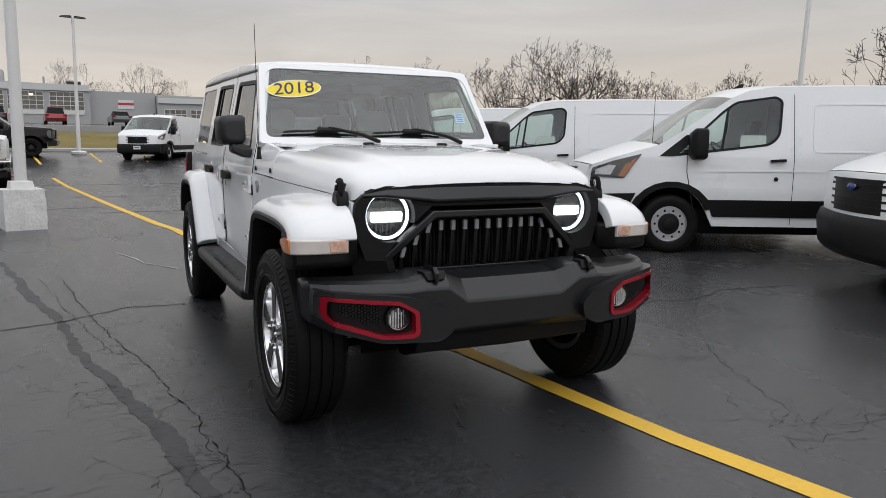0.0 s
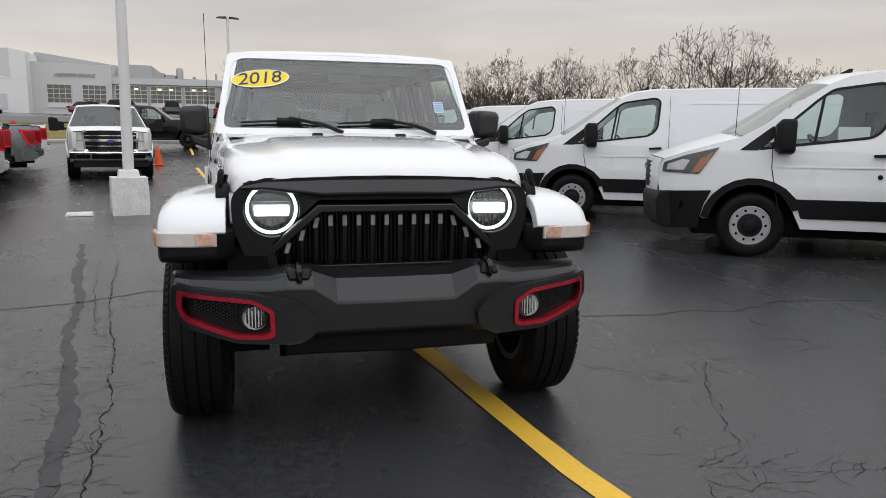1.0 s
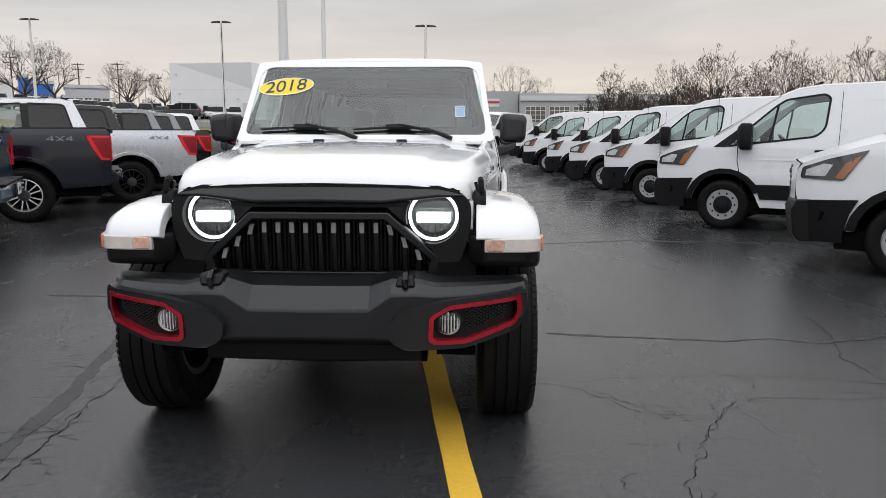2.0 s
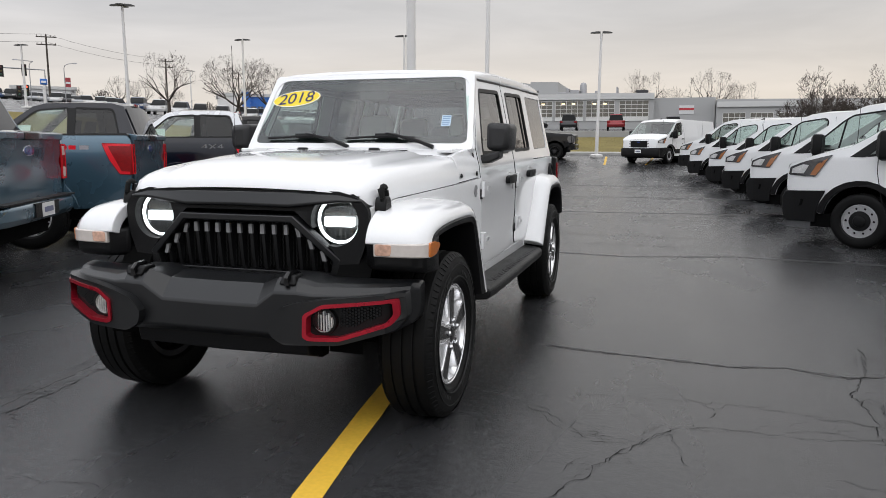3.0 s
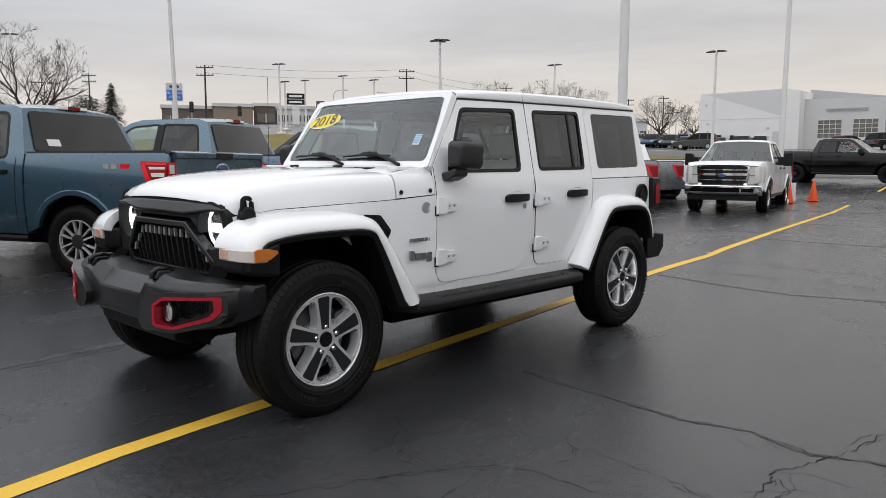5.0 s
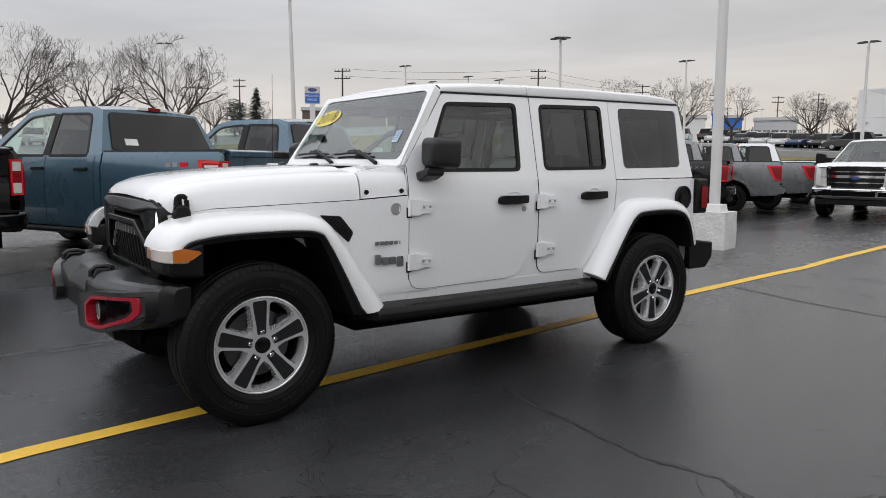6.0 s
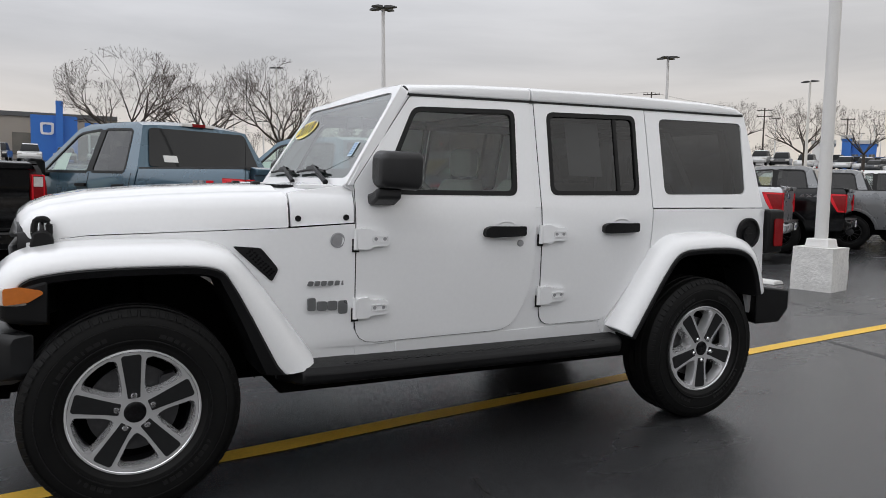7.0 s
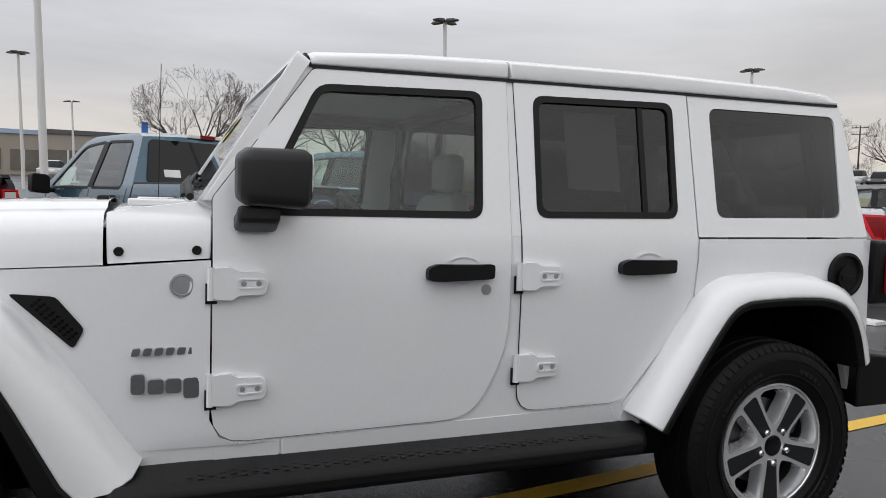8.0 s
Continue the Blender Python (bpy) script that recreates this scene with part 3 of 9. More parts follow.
def wheel_base(parent, name, at, s, r, w, rim_r, rim_mat, tread=True):
    """Rim barrel with its tyre, outer face towards s."""
    m = Matrix.Translation(at) @ Matrix.Diagonal((s, 1, 1, 1))
    bm = bmesh.new()
    h = w / 2
    lathe(bm, [(rim_r * 1.00, h * 0.80), (rim_r * 0.965, h * 0.83), (rim_r * 0.93, h * 0.72), (rim_r * 0.90, h * 0.1), (rim_r * 0.90, -h * 0.8), (rim_r * 1.02, -h * 0.85)], 48, m)
    rim = part(name, bm, rim_mat, parent)
    bm = bmesh.new()
    make_tyre(bm, r, w, m)
    if tread:
        # shoulder lugs
        for i in range(72):
            a = 2 * math.pi * i / 72
            for sx in (1, -1):
                q = m @ Matrix.Rotation(a, 4, "X")
                v = [bm.verts.new(q @ Vector(p)) for p in ((sx * h * 0.82, -0.013, r * 0.968), (sx * h * 0.82, 0.013, r * 0.968), (sx * h * 0.99, 0.012, r * 0.925), (sx * h * 0.99, -0.012, r * 0.925), (sx * h * 0.82, -0.012, r * 0.984), (sx * h * 0.82, 0.012, r * 0.984), (sx * h * 0.985, 0.010, r * 0.932), (sx * h * 0.985, -0.010, r * 0.932))]
                for f in ((4, 5, 6, 7), (0, 1, 5, 4), (1, 2, 6, 5), (2, 3, 7, 6), (3, 0, 4, 7)):
                    bm.faces.new([v[k] for k in f])
    ty = part("tyre", bm, RUBBER, rim, "black all-terrain tyre with worn tread", sharp=28)
    if tread and rim_r < 0.2445:
        bm = bmesh.new()
        for start, count in ((20, 9), (140, 5), (200, 9), (320, 5)):
            for i in range(count):
                q = m @ Matrix.Rotation(radians(start + i * 5.2), 4, "X")
                wd = (0.004, 0.011, 0.007, 0.012, 0.009)[(i * 2 + count) % 5]
                v = [q @ Vector((h * 0.99 + (0.0022 if k > 3 else -0.004), (-wd, wd, wd, -wd)[k % 4], (r * 0.735, r * 0.735, r * 0.80, r * 0.80)[k % 4])) for k in range(8)]
                v = [bm.verts.new(p) for p in v]
                for f in ((4, 5, 6, 7), (0, 1, 5, 4), (1, 2, 6, 5), (2, 3, 7, 6), (3, 0, 4, 7)):
                    bm.faces.new([v[k] for k in f])
        for rr in (0.70, 0.845):
            lathe(bm, [(r * (rr - 0.006), h * 0.97), (r * (rr - 0.004), h * 1.03), (r * (rr + 0.004), h * 1.03), (r * (rr + 0.006), h * 0.97)], 56, m)
        part("sidewall_relief", bm, mat("raised_sidewall_rubber", (0.008, 0.008, 0.008), 0.42, spec=0.4), ty, "raised sidewall bars and rings")
    return rim, m


def wheel_gap(i, shrink):
    """Outline of the opening between two spokes of the five-spoke wheel, drawn in towards its middle."""
    a, b = radians(72 * i), radians(72 * (i + 1))
    d0, n0 = Vector((math.sin(a), math.cos(a))), Vector((math.cos(a), -math.sin(a)))
    d1, n1 = Vector((math.sin(b), math.cos(b))), Vector((-math.cos(b), math.sin(b)))
    mid = (a + b) / 2
    rim = [Vector((math.sin(t), math.cos(t))) * 0.2245 for t in (mid - 0.26, mid - 0.09, mid + 0.09, mid + 0.26)]
    pts = [d0 * 0.105 + n0 * 0.0395, d0 * 0.208 + n0 * 0.0525] + rim + [d1 * 0.208 + n1 * 0.0525, d1 * 0.105 + n1 * 0.0395, Vector((math.sin(mid), math.cos(mid))) * 0.078]
    core = Vector((math.sin(mid), math.cos(mid))) * 0.155
    return [tuple(core + (Vector(p) - core) * shrink) for p in rounded([tuple(p) for p in pts], [0.012, 0.014, 0, 0, 0, 0, 0.014, 0.012, 0.014], 3)]


def jeep_wheel(parent, at, s, turn):
    rim, m = wheel_base(parent, "wheel", at, s, 0.406, 0.258, 0.2435, DARKMETAL)
    f = 0.106          # face of the spokes, out from the wheel's middle
    q = m @ Matrix.Rotation(radians(turn), 4, "X")

    def place(u, v, d):
        return q @ Vector((f - d, u, v))

    bm = bmesh.new()
    lathe(bm, [(0.168, 0.012), (0.170, 0.030), (0.10, 0.034), (0.085, 0.050), (0.0, 0.050)], 44, m)
    part("brake_disc", bm, mat("brushed_brake_iron", (0.07, 0.07, 0.072), 0.45, metal=0.8, vary=0.2), rim)
    bm = bmesh.new()
    panel(bm, rounded([(0.09, 0.035), (0.150, 0.020), (0.175, 0.075), (0.150, 0.135), (0.095, 0.120)], 0.012, 2), [], lambda u, v, d: m @ Vector((0.062 - d, u, v)), 0.06)
    part("brake_caliper", bm, DARKMETAL, rim, bevel=0.008)
    # added near-black disc paints the shade in the gaps between spokes
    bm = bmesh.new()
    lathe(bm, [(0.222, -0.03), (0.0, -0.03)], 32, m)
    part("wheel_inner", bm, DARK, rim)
    bm = bmesh.new()
    panel(bm, arc(0, 0, 0.2345, 0, 360, 80)[:-1], [wheel_gap(i, 1.0) for i in range(5)], place, 0.006)
    part("wheel_face", bm, WHEELSILVER, rim, "machined silver wheel face")
    bm = bmesh.new()
    lathe(bm, [(0.232, f - 0.020), (0.233, f - 0.002), (0.238, f + 0.004), (0.245, f + 0.003), (0.248, f - 0.010), (0.240, f - 0.04)], 64, m)
    part("rim_edge", bm, WHEELSILVER, rim)
    for i in range(5):
        bm = bmesh.new()
        loft(bm, [[place(u, v, d) for u, v in wheel_gap(i, k)] for d, k in ((0.0, 1.0), (0.010, 0.955), (0.046, 0.86), (0.060, 0.86))], caps=False)
        part("window_edge", bm, WHEELSILVER, rim)
        t = Matrix.Rotation(radians(-72 * i), 2)

        def inlay(u, v, d):
            p = t @ Vector((u, v))
            return place(p.x, p.y, d - 0.0022)

        bm = bmesh.new()
        panel(bm, rounded([(-0.0225, 0.056), (-0.0245, 0.09), (-0.0365, 0.215), (-0.030, 0.2235), (0.030, 0.2235), (0.0365, 0.215), (0.0245, 0.09), (0.0225, 0.056)], 0.004, 2), [], inlay, 0.004, cut_v=(0.09, 0.13, 0.17, 0.20))
        part("spoke_inlay", bm, WHEELDARK, rim, "dark painted spoke pocket")
        bm = bmesh.new()
        lathe(bm, [(0.0155, -0.012), (0.0155, 0.004), (0.012, 0.006), (0.012, 0.020), (0.008, 0.026), (0.0, 0.026)], 10, q @ Matrix.Rotation(radians(-72 * i), 4, "X") @ Matrix.Translation((f - 0.010, 0, 0.068)))
        part("lug_nut", bm, CHROME, rim)
    bm = bmesh.new()
    lathe(bm, [(0.050, f - 0.03), (0.050, f - 0.012), (0.043, f - 0.006), (0.040, f + 0.003), (0.030, f + 0.006), (0.0, f + 0.005)], 40, m)
    part("hub_cap", bm, GLOSSBLACK, rim)
    return rim


def spline(points, n=6):
    """A smooth line through the points."""
    out = []
    for i in range(len(points) - 1):
        p0, p1, p2, p3 = (Vector(points[max(0, min(len(points) - 1, i + k))]) for k in (-1, 0, 1, 2))
        for j in range(n):
            t = j / n
            q = 0.5 * ((2 * p1) + (p2 - p0) * t + (2 * p0 - 5 * p1 + 4 * p2 - p3) * t * t + (3 * p1 - p0 - 3 * p2 + p3) * t ** 3)
            out.append(tuple(q))
    out.append(tuple(points[-1]))
    return out


def flare(parent, s, path, x_in, x_edge, x_out, name, broad=None, foot=0.0):
    """A wheel-arch flare: a painted band swept along the arch, with a black lip and liner under it."""
    def rings(section):
        out = []
        for i, p in enumerate(path):
            a, b = path[max(i - 1, 0)], path[min(i + 1, len(path) - 1)]
            d = (Vector(b) - Vector(a)).normalized()
            n = Vector((d.y, -d.x))      # towards the wheel when the path runs backwards
            k = broad[i] if broad else 1.0
            out.append([(s * x, p[0] + n.x * o * k, max(p[1] + n.y * o * k, foot)) for x, o in section])
        return out

    fine = spline([(i, *q) for i, q in enumerate(path)], 3)
    if broad:
        broad = [lerp_table(tuple(enumerate(broad)), f[0]) for f in fine]
    path = [(f[1], f[2]) for f in fine]
    bm = bmesh.new()
    loft(bm, rings([(x_in, -0.012), (x_edge, 0.0), (x_edge + (x_out - x_edge) * 0.55, 0.012), (x_out - 0.013, 0.040), (x_out, 0.068), (x_out, 0.082), (x_out - 0.02, 0.086), (x_in, 0.05)]))
    fl = part(name, bm, WHITE, parent, bevel=0.006, sharp=50)
    bm = bmesh.new()
    loft(bm, rings([(x_out - 0.006, 0.078), (x_out + 0.004, 0.087), (x_out - 0.004, 0.112), (x_out - 0.05, 0.122), (x_in - 0.06, 0.122), (x_in - 0.06, 0.09)]))
    part("flare_lip", bm, BLACKPLASTIC, fl, "black moulded arch lip", bevel=0.004)
    return fl


FWIN = [(1.040, 1.252), (1.250, 1.670), (1.822, 1.692), (1.798, 1.256)]
RWIN = [(2.004, 1.262), (2.018, 1.695), (2.626, 1.714), (2.606, 1.271)]
QWIN = [(2.797, 1.277), (2.806, 1.708), (3.482, 1.720), (3.454, 1.289)]


def make_window(parent, s, shape, pane_mat, seal, divider=None):
    if seal:
        bm = bmesh.new()
        panel(bm, rounded(shape, 0.045), [rounded(inset(shape, 0.023), 0.034)], on_side(s, 0.004), 0.02, cut_v=(1.4, 1.55))
        part("window_seal", bm, SEAM, parent, "black rubber window seal")
    bm = bmesh.new()
    panel(bm, rounded(inset(shape, 0.003), 0.043), [], on_side(s, -0.006), 0.0, cut_v=(1.4, 1.55))
    pane = part("window_pane", bm, pane_mat, parent, "dark privacy glass" if pane_mat is TINT else "clear side glass")
    pane.visible_shadow = False
    if divider:
        bm = bmesh.new()
        panel(bm, [(divider, 1.285), (divider + 0.012, 1.688), (divider + 0.034, 1.689), (divider + 0.022, 1.285)], [], on_side(s, 0.0), 0.012, cut_v=(1.5,))
        part("window_divider", bm, SEAM, parent)
    return pane


def door_seam(parent, s, shape):
    """The dark gap round a door."""
    bm = bmesh.new()
    panel(bm, inset(shape, -0.0022), [inset(shape, 0.0025)], on_side(s, -0.002), 0.004, cut_v=Z_CUTS)
    part("door_seam", bm, SEAM, parent)


def make_hinge(parent, s, y, z):
    bm = bmesh.new()
    panel(bm, rounded([(y, z - 0.046), (y, z + 0.046), (y + 0.055, z + 0.05), (y + 0.07, z + 0.036), (y + 0.145, z + 0.034), (y + 0.155, z + 0.012), (y + 0.155, z - 0.014), (y + 0.145, z - 0.034), (y + 0.07, z - 0.036), (y + 0.055, z - 0.05)], 0.008, 2), [], on_side(s, 0.022), 0.026)
    hinge = part("hinge", bm, WHITE, parent, bevel=0.004)
    bm = bmesh.new()
    panel(bm, rounded([(y + 0.068, z - 0.016), (y + 0.068, z + 0.016), (y + 0.146, z + 0.014), (y + 0.146, z - 0.014)], 0.012, 3), [rounded([(y + 0.072, z - 0.012), (y + 0.072, z + 0.012), (y + 0.142, z + 0.010), (y + 0.142, z - 0.010)], 0.009, 3)], on_side(s, 0.026), 0.005)
    part("hinge_pad", bm, WHITE, hinge)
    for yy in (y + 0.085, y + 0.128):
        bm = bmesh.new()
        lathe(bm, [(0.008, 0.0), (0.008, 0.004), (0.0, 0.004)], 10, Matrix.Translation((s * (side_x(z) + 0.021), yy, z)) @ Matrix.Diagonal((s, 1, 1, 1)))
        part("hinge_bolt", bm, GALV, hinge)
    bm = bmesh.new()
    tube(bm, [(s * (side_x(z) + 0.012), y - 0.006, z - 0.048), (s * (side_x(z) + 0.012), y - 0.006, z + 0.048)], 0.011, 10)
    part("hinge_pin", bm, WHITE, hinge)
    # two thin black bars paint the shadow at the hinge's lower front edge
    bm = bmesh.new()
    for a, b, lo, hi in ((-0.021, -0.015, -0.056, 0.0), (-0.021, 0.012, -0.060, -0.052)):
        box(bm, s * side_x(z), s * (side_x(z) + 0.006), y + a, y + b, z + lo, z + hi)
    part("hinge_gap", bm, SEAM, hinge)


def make_handle(parent, s, y0, y1, z):
    x = side_x(z)
    bm = bmesh.new()
    lathe(bm, [(0.0, -0.004), (0.060, -0.002), (0.066, 0.003), (0.058, 0.004), (0.045, -0.001), (0.0, -0.001)], 28, Matrix.Translation((s * (x + 0.001), (y0 + y1) / 2 + 0.015, z + 0.006)) @ Matrix.Diagonal((s, 1.15, 0.72, 1)))
    cup = part("handle_cup", bm, WHITE, parent)
    bm = bmesh.new()
    panel(bm, rounded([(y0, z - 0.026), (y0, z + 0.012), (y0 + 0.03, z + 0.026), (y1 - 0.03, z + 0.024), (y1, z + 0.026), (y1, z - 0.022), (y1 - 0.03, z - 0.024), (y0 + 0.03, z - 0.030)], 0.012, 3), [], lambda u, v, d: (s * (x + 0.045 - d - 0.012 * abs((u - (y0 + y1) / 2) / (y1 - y0) * 2) ** 2), u, v), 0.030, cut_u=(y0 + 0.06, (y0 + y1) / 2, y1 - 0.06))
    part("door_handle", bm, BLACKPLASTIC, parent, "black moulded pull handle", bevel=0.006)
    return cup


def make_seat(parent, x, y, z, w=0.52):
    bm = bmesh.new()
    loft(bm, [[(x + a * w / 2 * k, y + 0.02 - 0.25 + t * 0.5, z + h) for a, h in ((-1, 0.0), (1, 0.0), (1, 0.13), (0.8, 0.16), (-0.8, 0.16), (-1, 0.13))] for t, k in ((0, 0.9), (0.5, 1.0), (1.0, 0.95))])
    part("seat_cushion", bm, CLOTH, parent, bevel=0.03)
    bm = bmesh.new()
    loft(bm, [[(x + a * w / 2 * k, y + 0.25 + b + lean, z + 0.12 + h) for a, b in ((-1, -0.02), (-0.75, -0.06), (0.75, -0.06), (1, -0.02), (0.9, 0.07), (-0.9, 0.07))] for h, lean, k in ((0.0, 0.0, 0.95), (0.25, 0.05, 1.0), (0.5, 0.12, 0.92), (0.56, 0.14, 0.7))])
    part("seat_back", bm, CLOTH, parent, bevel=0.02)
    bm = bmesh.new()
    loft(bm, [[(x + a * 0.13 * k, y + 0.40 + b, z + 0.70 + h) for a, b in ((-1, -0.04), (1, -0.04), (1, 0.05), (-1, 0.05))] for h, k in ((0.0, 0.85), (0.05, 1.0), (0.14, 1.0), (0.18, 0.8))])
    part("headrest", bm, CLOTH, parent, bevel=0.025)


def make_jeep():
    car = thing("off_road_car", "white four-door off-road car with charcoal bumper and red bezels", "car", m=pose(0.002, 0, 0))
    # -- floor pan and undercarriage, shade held in their near-black colour
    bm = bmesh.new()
    # pan and engine box hang low and wide to darken the ground
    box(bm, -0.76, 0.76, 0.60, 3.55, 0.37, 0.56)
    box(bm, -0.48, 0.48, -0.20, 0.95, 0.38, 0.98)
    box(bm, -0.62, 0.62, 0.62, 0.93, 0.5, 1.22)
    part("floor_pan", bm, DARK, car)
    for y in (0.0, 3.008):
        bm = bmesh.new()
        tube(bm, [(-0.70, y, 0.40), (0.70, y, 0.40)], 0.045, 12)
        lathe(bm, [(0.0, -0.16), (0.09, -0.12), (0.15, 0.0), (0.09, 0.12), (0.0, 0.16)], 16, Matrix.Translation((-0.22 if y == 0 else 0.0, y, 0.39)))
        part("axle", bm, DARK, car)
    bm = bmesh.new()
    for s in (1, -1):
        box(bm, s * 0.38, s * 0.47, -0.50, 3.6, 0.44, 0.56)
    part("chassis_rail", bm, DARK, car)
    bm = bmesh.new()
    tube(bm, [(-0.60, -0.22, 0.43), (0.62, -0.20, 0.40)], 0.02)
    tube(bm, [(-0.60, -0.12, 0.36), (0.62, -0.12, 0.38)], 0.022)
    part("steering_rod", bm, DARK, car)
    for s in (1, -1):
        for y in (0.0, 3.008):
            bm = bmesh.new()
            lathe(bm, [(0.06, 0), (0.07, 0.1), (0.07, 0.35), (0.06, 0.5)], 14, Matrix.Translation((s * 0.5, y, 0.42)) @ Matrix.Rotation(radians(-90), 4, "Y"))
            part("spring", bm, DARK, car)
            # liner that closes the wheel well, near-black in place of shade
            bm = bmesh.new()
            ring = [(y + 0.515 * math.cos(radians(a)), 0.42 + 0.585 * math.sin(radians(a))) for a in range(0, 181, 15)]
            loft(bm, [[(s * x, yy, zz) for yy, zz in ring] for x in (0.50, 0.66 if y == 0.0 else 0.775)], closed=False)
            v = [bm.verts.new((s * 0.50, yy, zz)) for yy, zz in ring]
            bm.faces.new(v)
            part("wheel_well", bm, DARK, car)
    # -- side panels, doors and glass, both sides
    for s in (1, -1):
        bm = bmesh.new()
        panel(bm, [(0.94, 0.50), (0.94, 1.21), (2.70, 1.21), (2.70, 0.60), (2.42, 0.50)], [], on_side(s, -0.007), 0.012, cut_v=Z_CUTS)
        part("door_frame_inner", bm, WHITE, car)
        bm = bmesh.new()
        panel(bm, [(1.86, 1.20), (1.88, 1.742), (1.99, 1.744), (1.98, 1.20)], [], on_side(s, -0.004), 0.02, cut_v=Z_CUTS)
        part("centre_pillar", bm, WHITE, car)
        bm = bmesh.new()
        panel(bm, [(1.138, 0.455), (1.138, 0.565), (2.34, 0.585), (2.40, 0.455)], [], on_side(s, -0.004), 0.05, cut_v=(0.52,))
        part("sill_panel", bm, WHITE, car, bevel=0.006)
        bm = bmesh.new()
        quarter = [(2.700, 1.196), (2.672, 0.925), (2.385, 0.588), (2.385, 0.50), (2.50, 0.50)] + [(3.008 + 0.53 * math.cos(radians(a)), 0.42 + 0.60 * math.sin(radians(a))) for a in range(162, 17, -12)] + [(3.53, 0.56), (3.61, 0.60), (3.585, 1.204)]
        panel(bm, quarter, [], on_side(s), 0.03, cut_v=(0.6, 0.8, 1.0, 1.12))
        part("rear_quarter_panel", bm, WHITE, car, bevel=0.005)

        def fwd(u, v, d):
            return (s * (lerp_table(((-0.4, 0.640), (-0.2, 0.672), (0.3, 0.722), (0.64, 0.765), (0.93, side_x(min(v, 1.12)))), u) - d), u, v)

        bm = bmesh.new()
        cowl = [(0.926, 1.119), (0.926, 0.645), (0.955, 0.590), (1.02, 0.563), (1.132, 0.563), (1.132, 0.455), (0.60, 0.455), (0.54, 0.56)] + [(0.0 + 0.51 * math.cos(radians(a)), 0.42 + 0.57 * math.sin(radians(a))) for a in range(22, 128, 15)] + [(-0.36, 0.93), (-0.36, 1.040), (-0.29, 1.050), (-0.15, 1.066), (0.64, 1.098)]
        panel(bm, cowl, [], fwd, 0.02, cut_u=(-0.2, 0.0, 0.2, 0.4, 0.64), cut_v=(0.6, 0.8, 1.0))
        side_panel = part("front_side_panel", bm, WHITE, car, bevel=0.004)
        bm = bmesh.new()
        panel(bm, [(0.648, 1.104), (0.645, 1.250), (0.70, 1.262), (0.955, 1.298), (0.930, 1.240), (0.926, 1.123)], [], lambda u, v, d: (s * (lerp_table(((0.64, 0.748), (0.93, 0.795)), u) - d - lerp_table(((1.12, 0.0), (1.19, 0.009), (1.23, 0.026), (1.25, 0.045), (1.30, 0.062)), v)), u, v), 0.03, cut_v=(1.15, 1.19, 1.21, 1.23, 1.25))
        cowl_side = part("cowl_side", bm, WHITE, car, bevel=0.005)
        for y, z in ((0.679, 1.140), (0.888, 1.147)):
            bm = bmesh.new()
            lathe(bm, [(0.014, 0), (0.013, 0.006), (0.006, 0.006), (0.0, 0.002)], 12, Matrix.Translation((s * lerp_table(((0.64, 0.747), (0.93, 0.795)), y), y, z)) @ Matrix.Diagonal((s, 1, 1, 1)))
            part("cowl_bolt", bm, BLACKPLASTIC, cowl_side)
        # front door
        fdoor = rounded([(0.931, 1.300), (0.931, 0.572), (1.775, 0.582), (1.897, 0.82), (1.898, 1.10), (1.918, 1.738), (1.240, 1.720)], [0.01, 0.10, 0.10, 0.12, 0.3, 0.012, 0.02])
        bm = bmesh.new()
        panel(bm, fdoor, [rounded(FWIN, 0.045)], on_side(s, 0.002), 0.026, cut_v=Z_CUTS)
        door = part("front_door", bm, WHITE, car, bevel=0.005)
        door_seam(door, s, fdoor)
        make_window(door, s, FWIN, WINDOW, True)
        for z in (1.052, 0.738):
            make_hinge(door, s, 0.932, z)
        make_handle(door, s, 1.589, 1.824, 1.081)
        bm = bmesh.new()
        lathe(bm, [(0.018, 0.0), (0.017, 0.006), (0.0, 0.007)], 16, Matrix.Translation((s * (side_x(1.03) + 0.002), 1.806, 1.020)) @ Matrix.Diagonal((s, 1, 1, 1)))
        part("door_lock", bm, GALV, door)
        # rear door
        rdoor = rounded([(1.946, 1.740), (1.940, 0.591), (2.375, 0.593), (2.655, 0.92), (2.690, 1.195), (2.698, 1.757)], [0.01, 0.08, 0.06, 0.16, 0.05, 0.012])
        bm = bmesh.new()
        panel(bm, rdoor, [rounded(RWIN, 0.045)], on_side(s, 0.002), 0.026, cut_v=Z_CUTS)
        door = part("rear_door", bm, WHITE, car)
        door_seam(door, s, rdoor)
        make_window(door, s, RWIN, TINT, True, divider=2.452)
        if s > 0:
            bm = bmesh.new()
            panel(bm, [(2.165, 1.368), (2.165, 1.652), (2.388, 1.655), (2.388, 1.365)], [], on_side(s, -0.040), 0.002, cut_v=(1.5,))
            part("paper_sheet", bm, mat("window_paper", (0.72, 0.72, 0.71), 0.7, vary=0.05), door, "pale paper sheet behind the tinted glass")
        for z in (1.064, 0.748):
            make_hinge(door, s, 1.932, z)
        make_handle(door, s, 2.327, 2.566, 1.095)
        # hard top side with its quarter window
        bm = bmesh.new()
        panel(bm, [(2.698, 1.203), (2.706, 1.758), (3.510, 1.772), (3.580, 1.211)], [rounded(QWIN, 0.04)], on_side(s), 0.03, cut_v=(1.225, 1.4, 1.58))
        top = part("hardtop_side", bm, WHITE, car, bevel=0.006)
        make_window(top, s, QWIN, TINT, False)
        bm = bmesh.new()
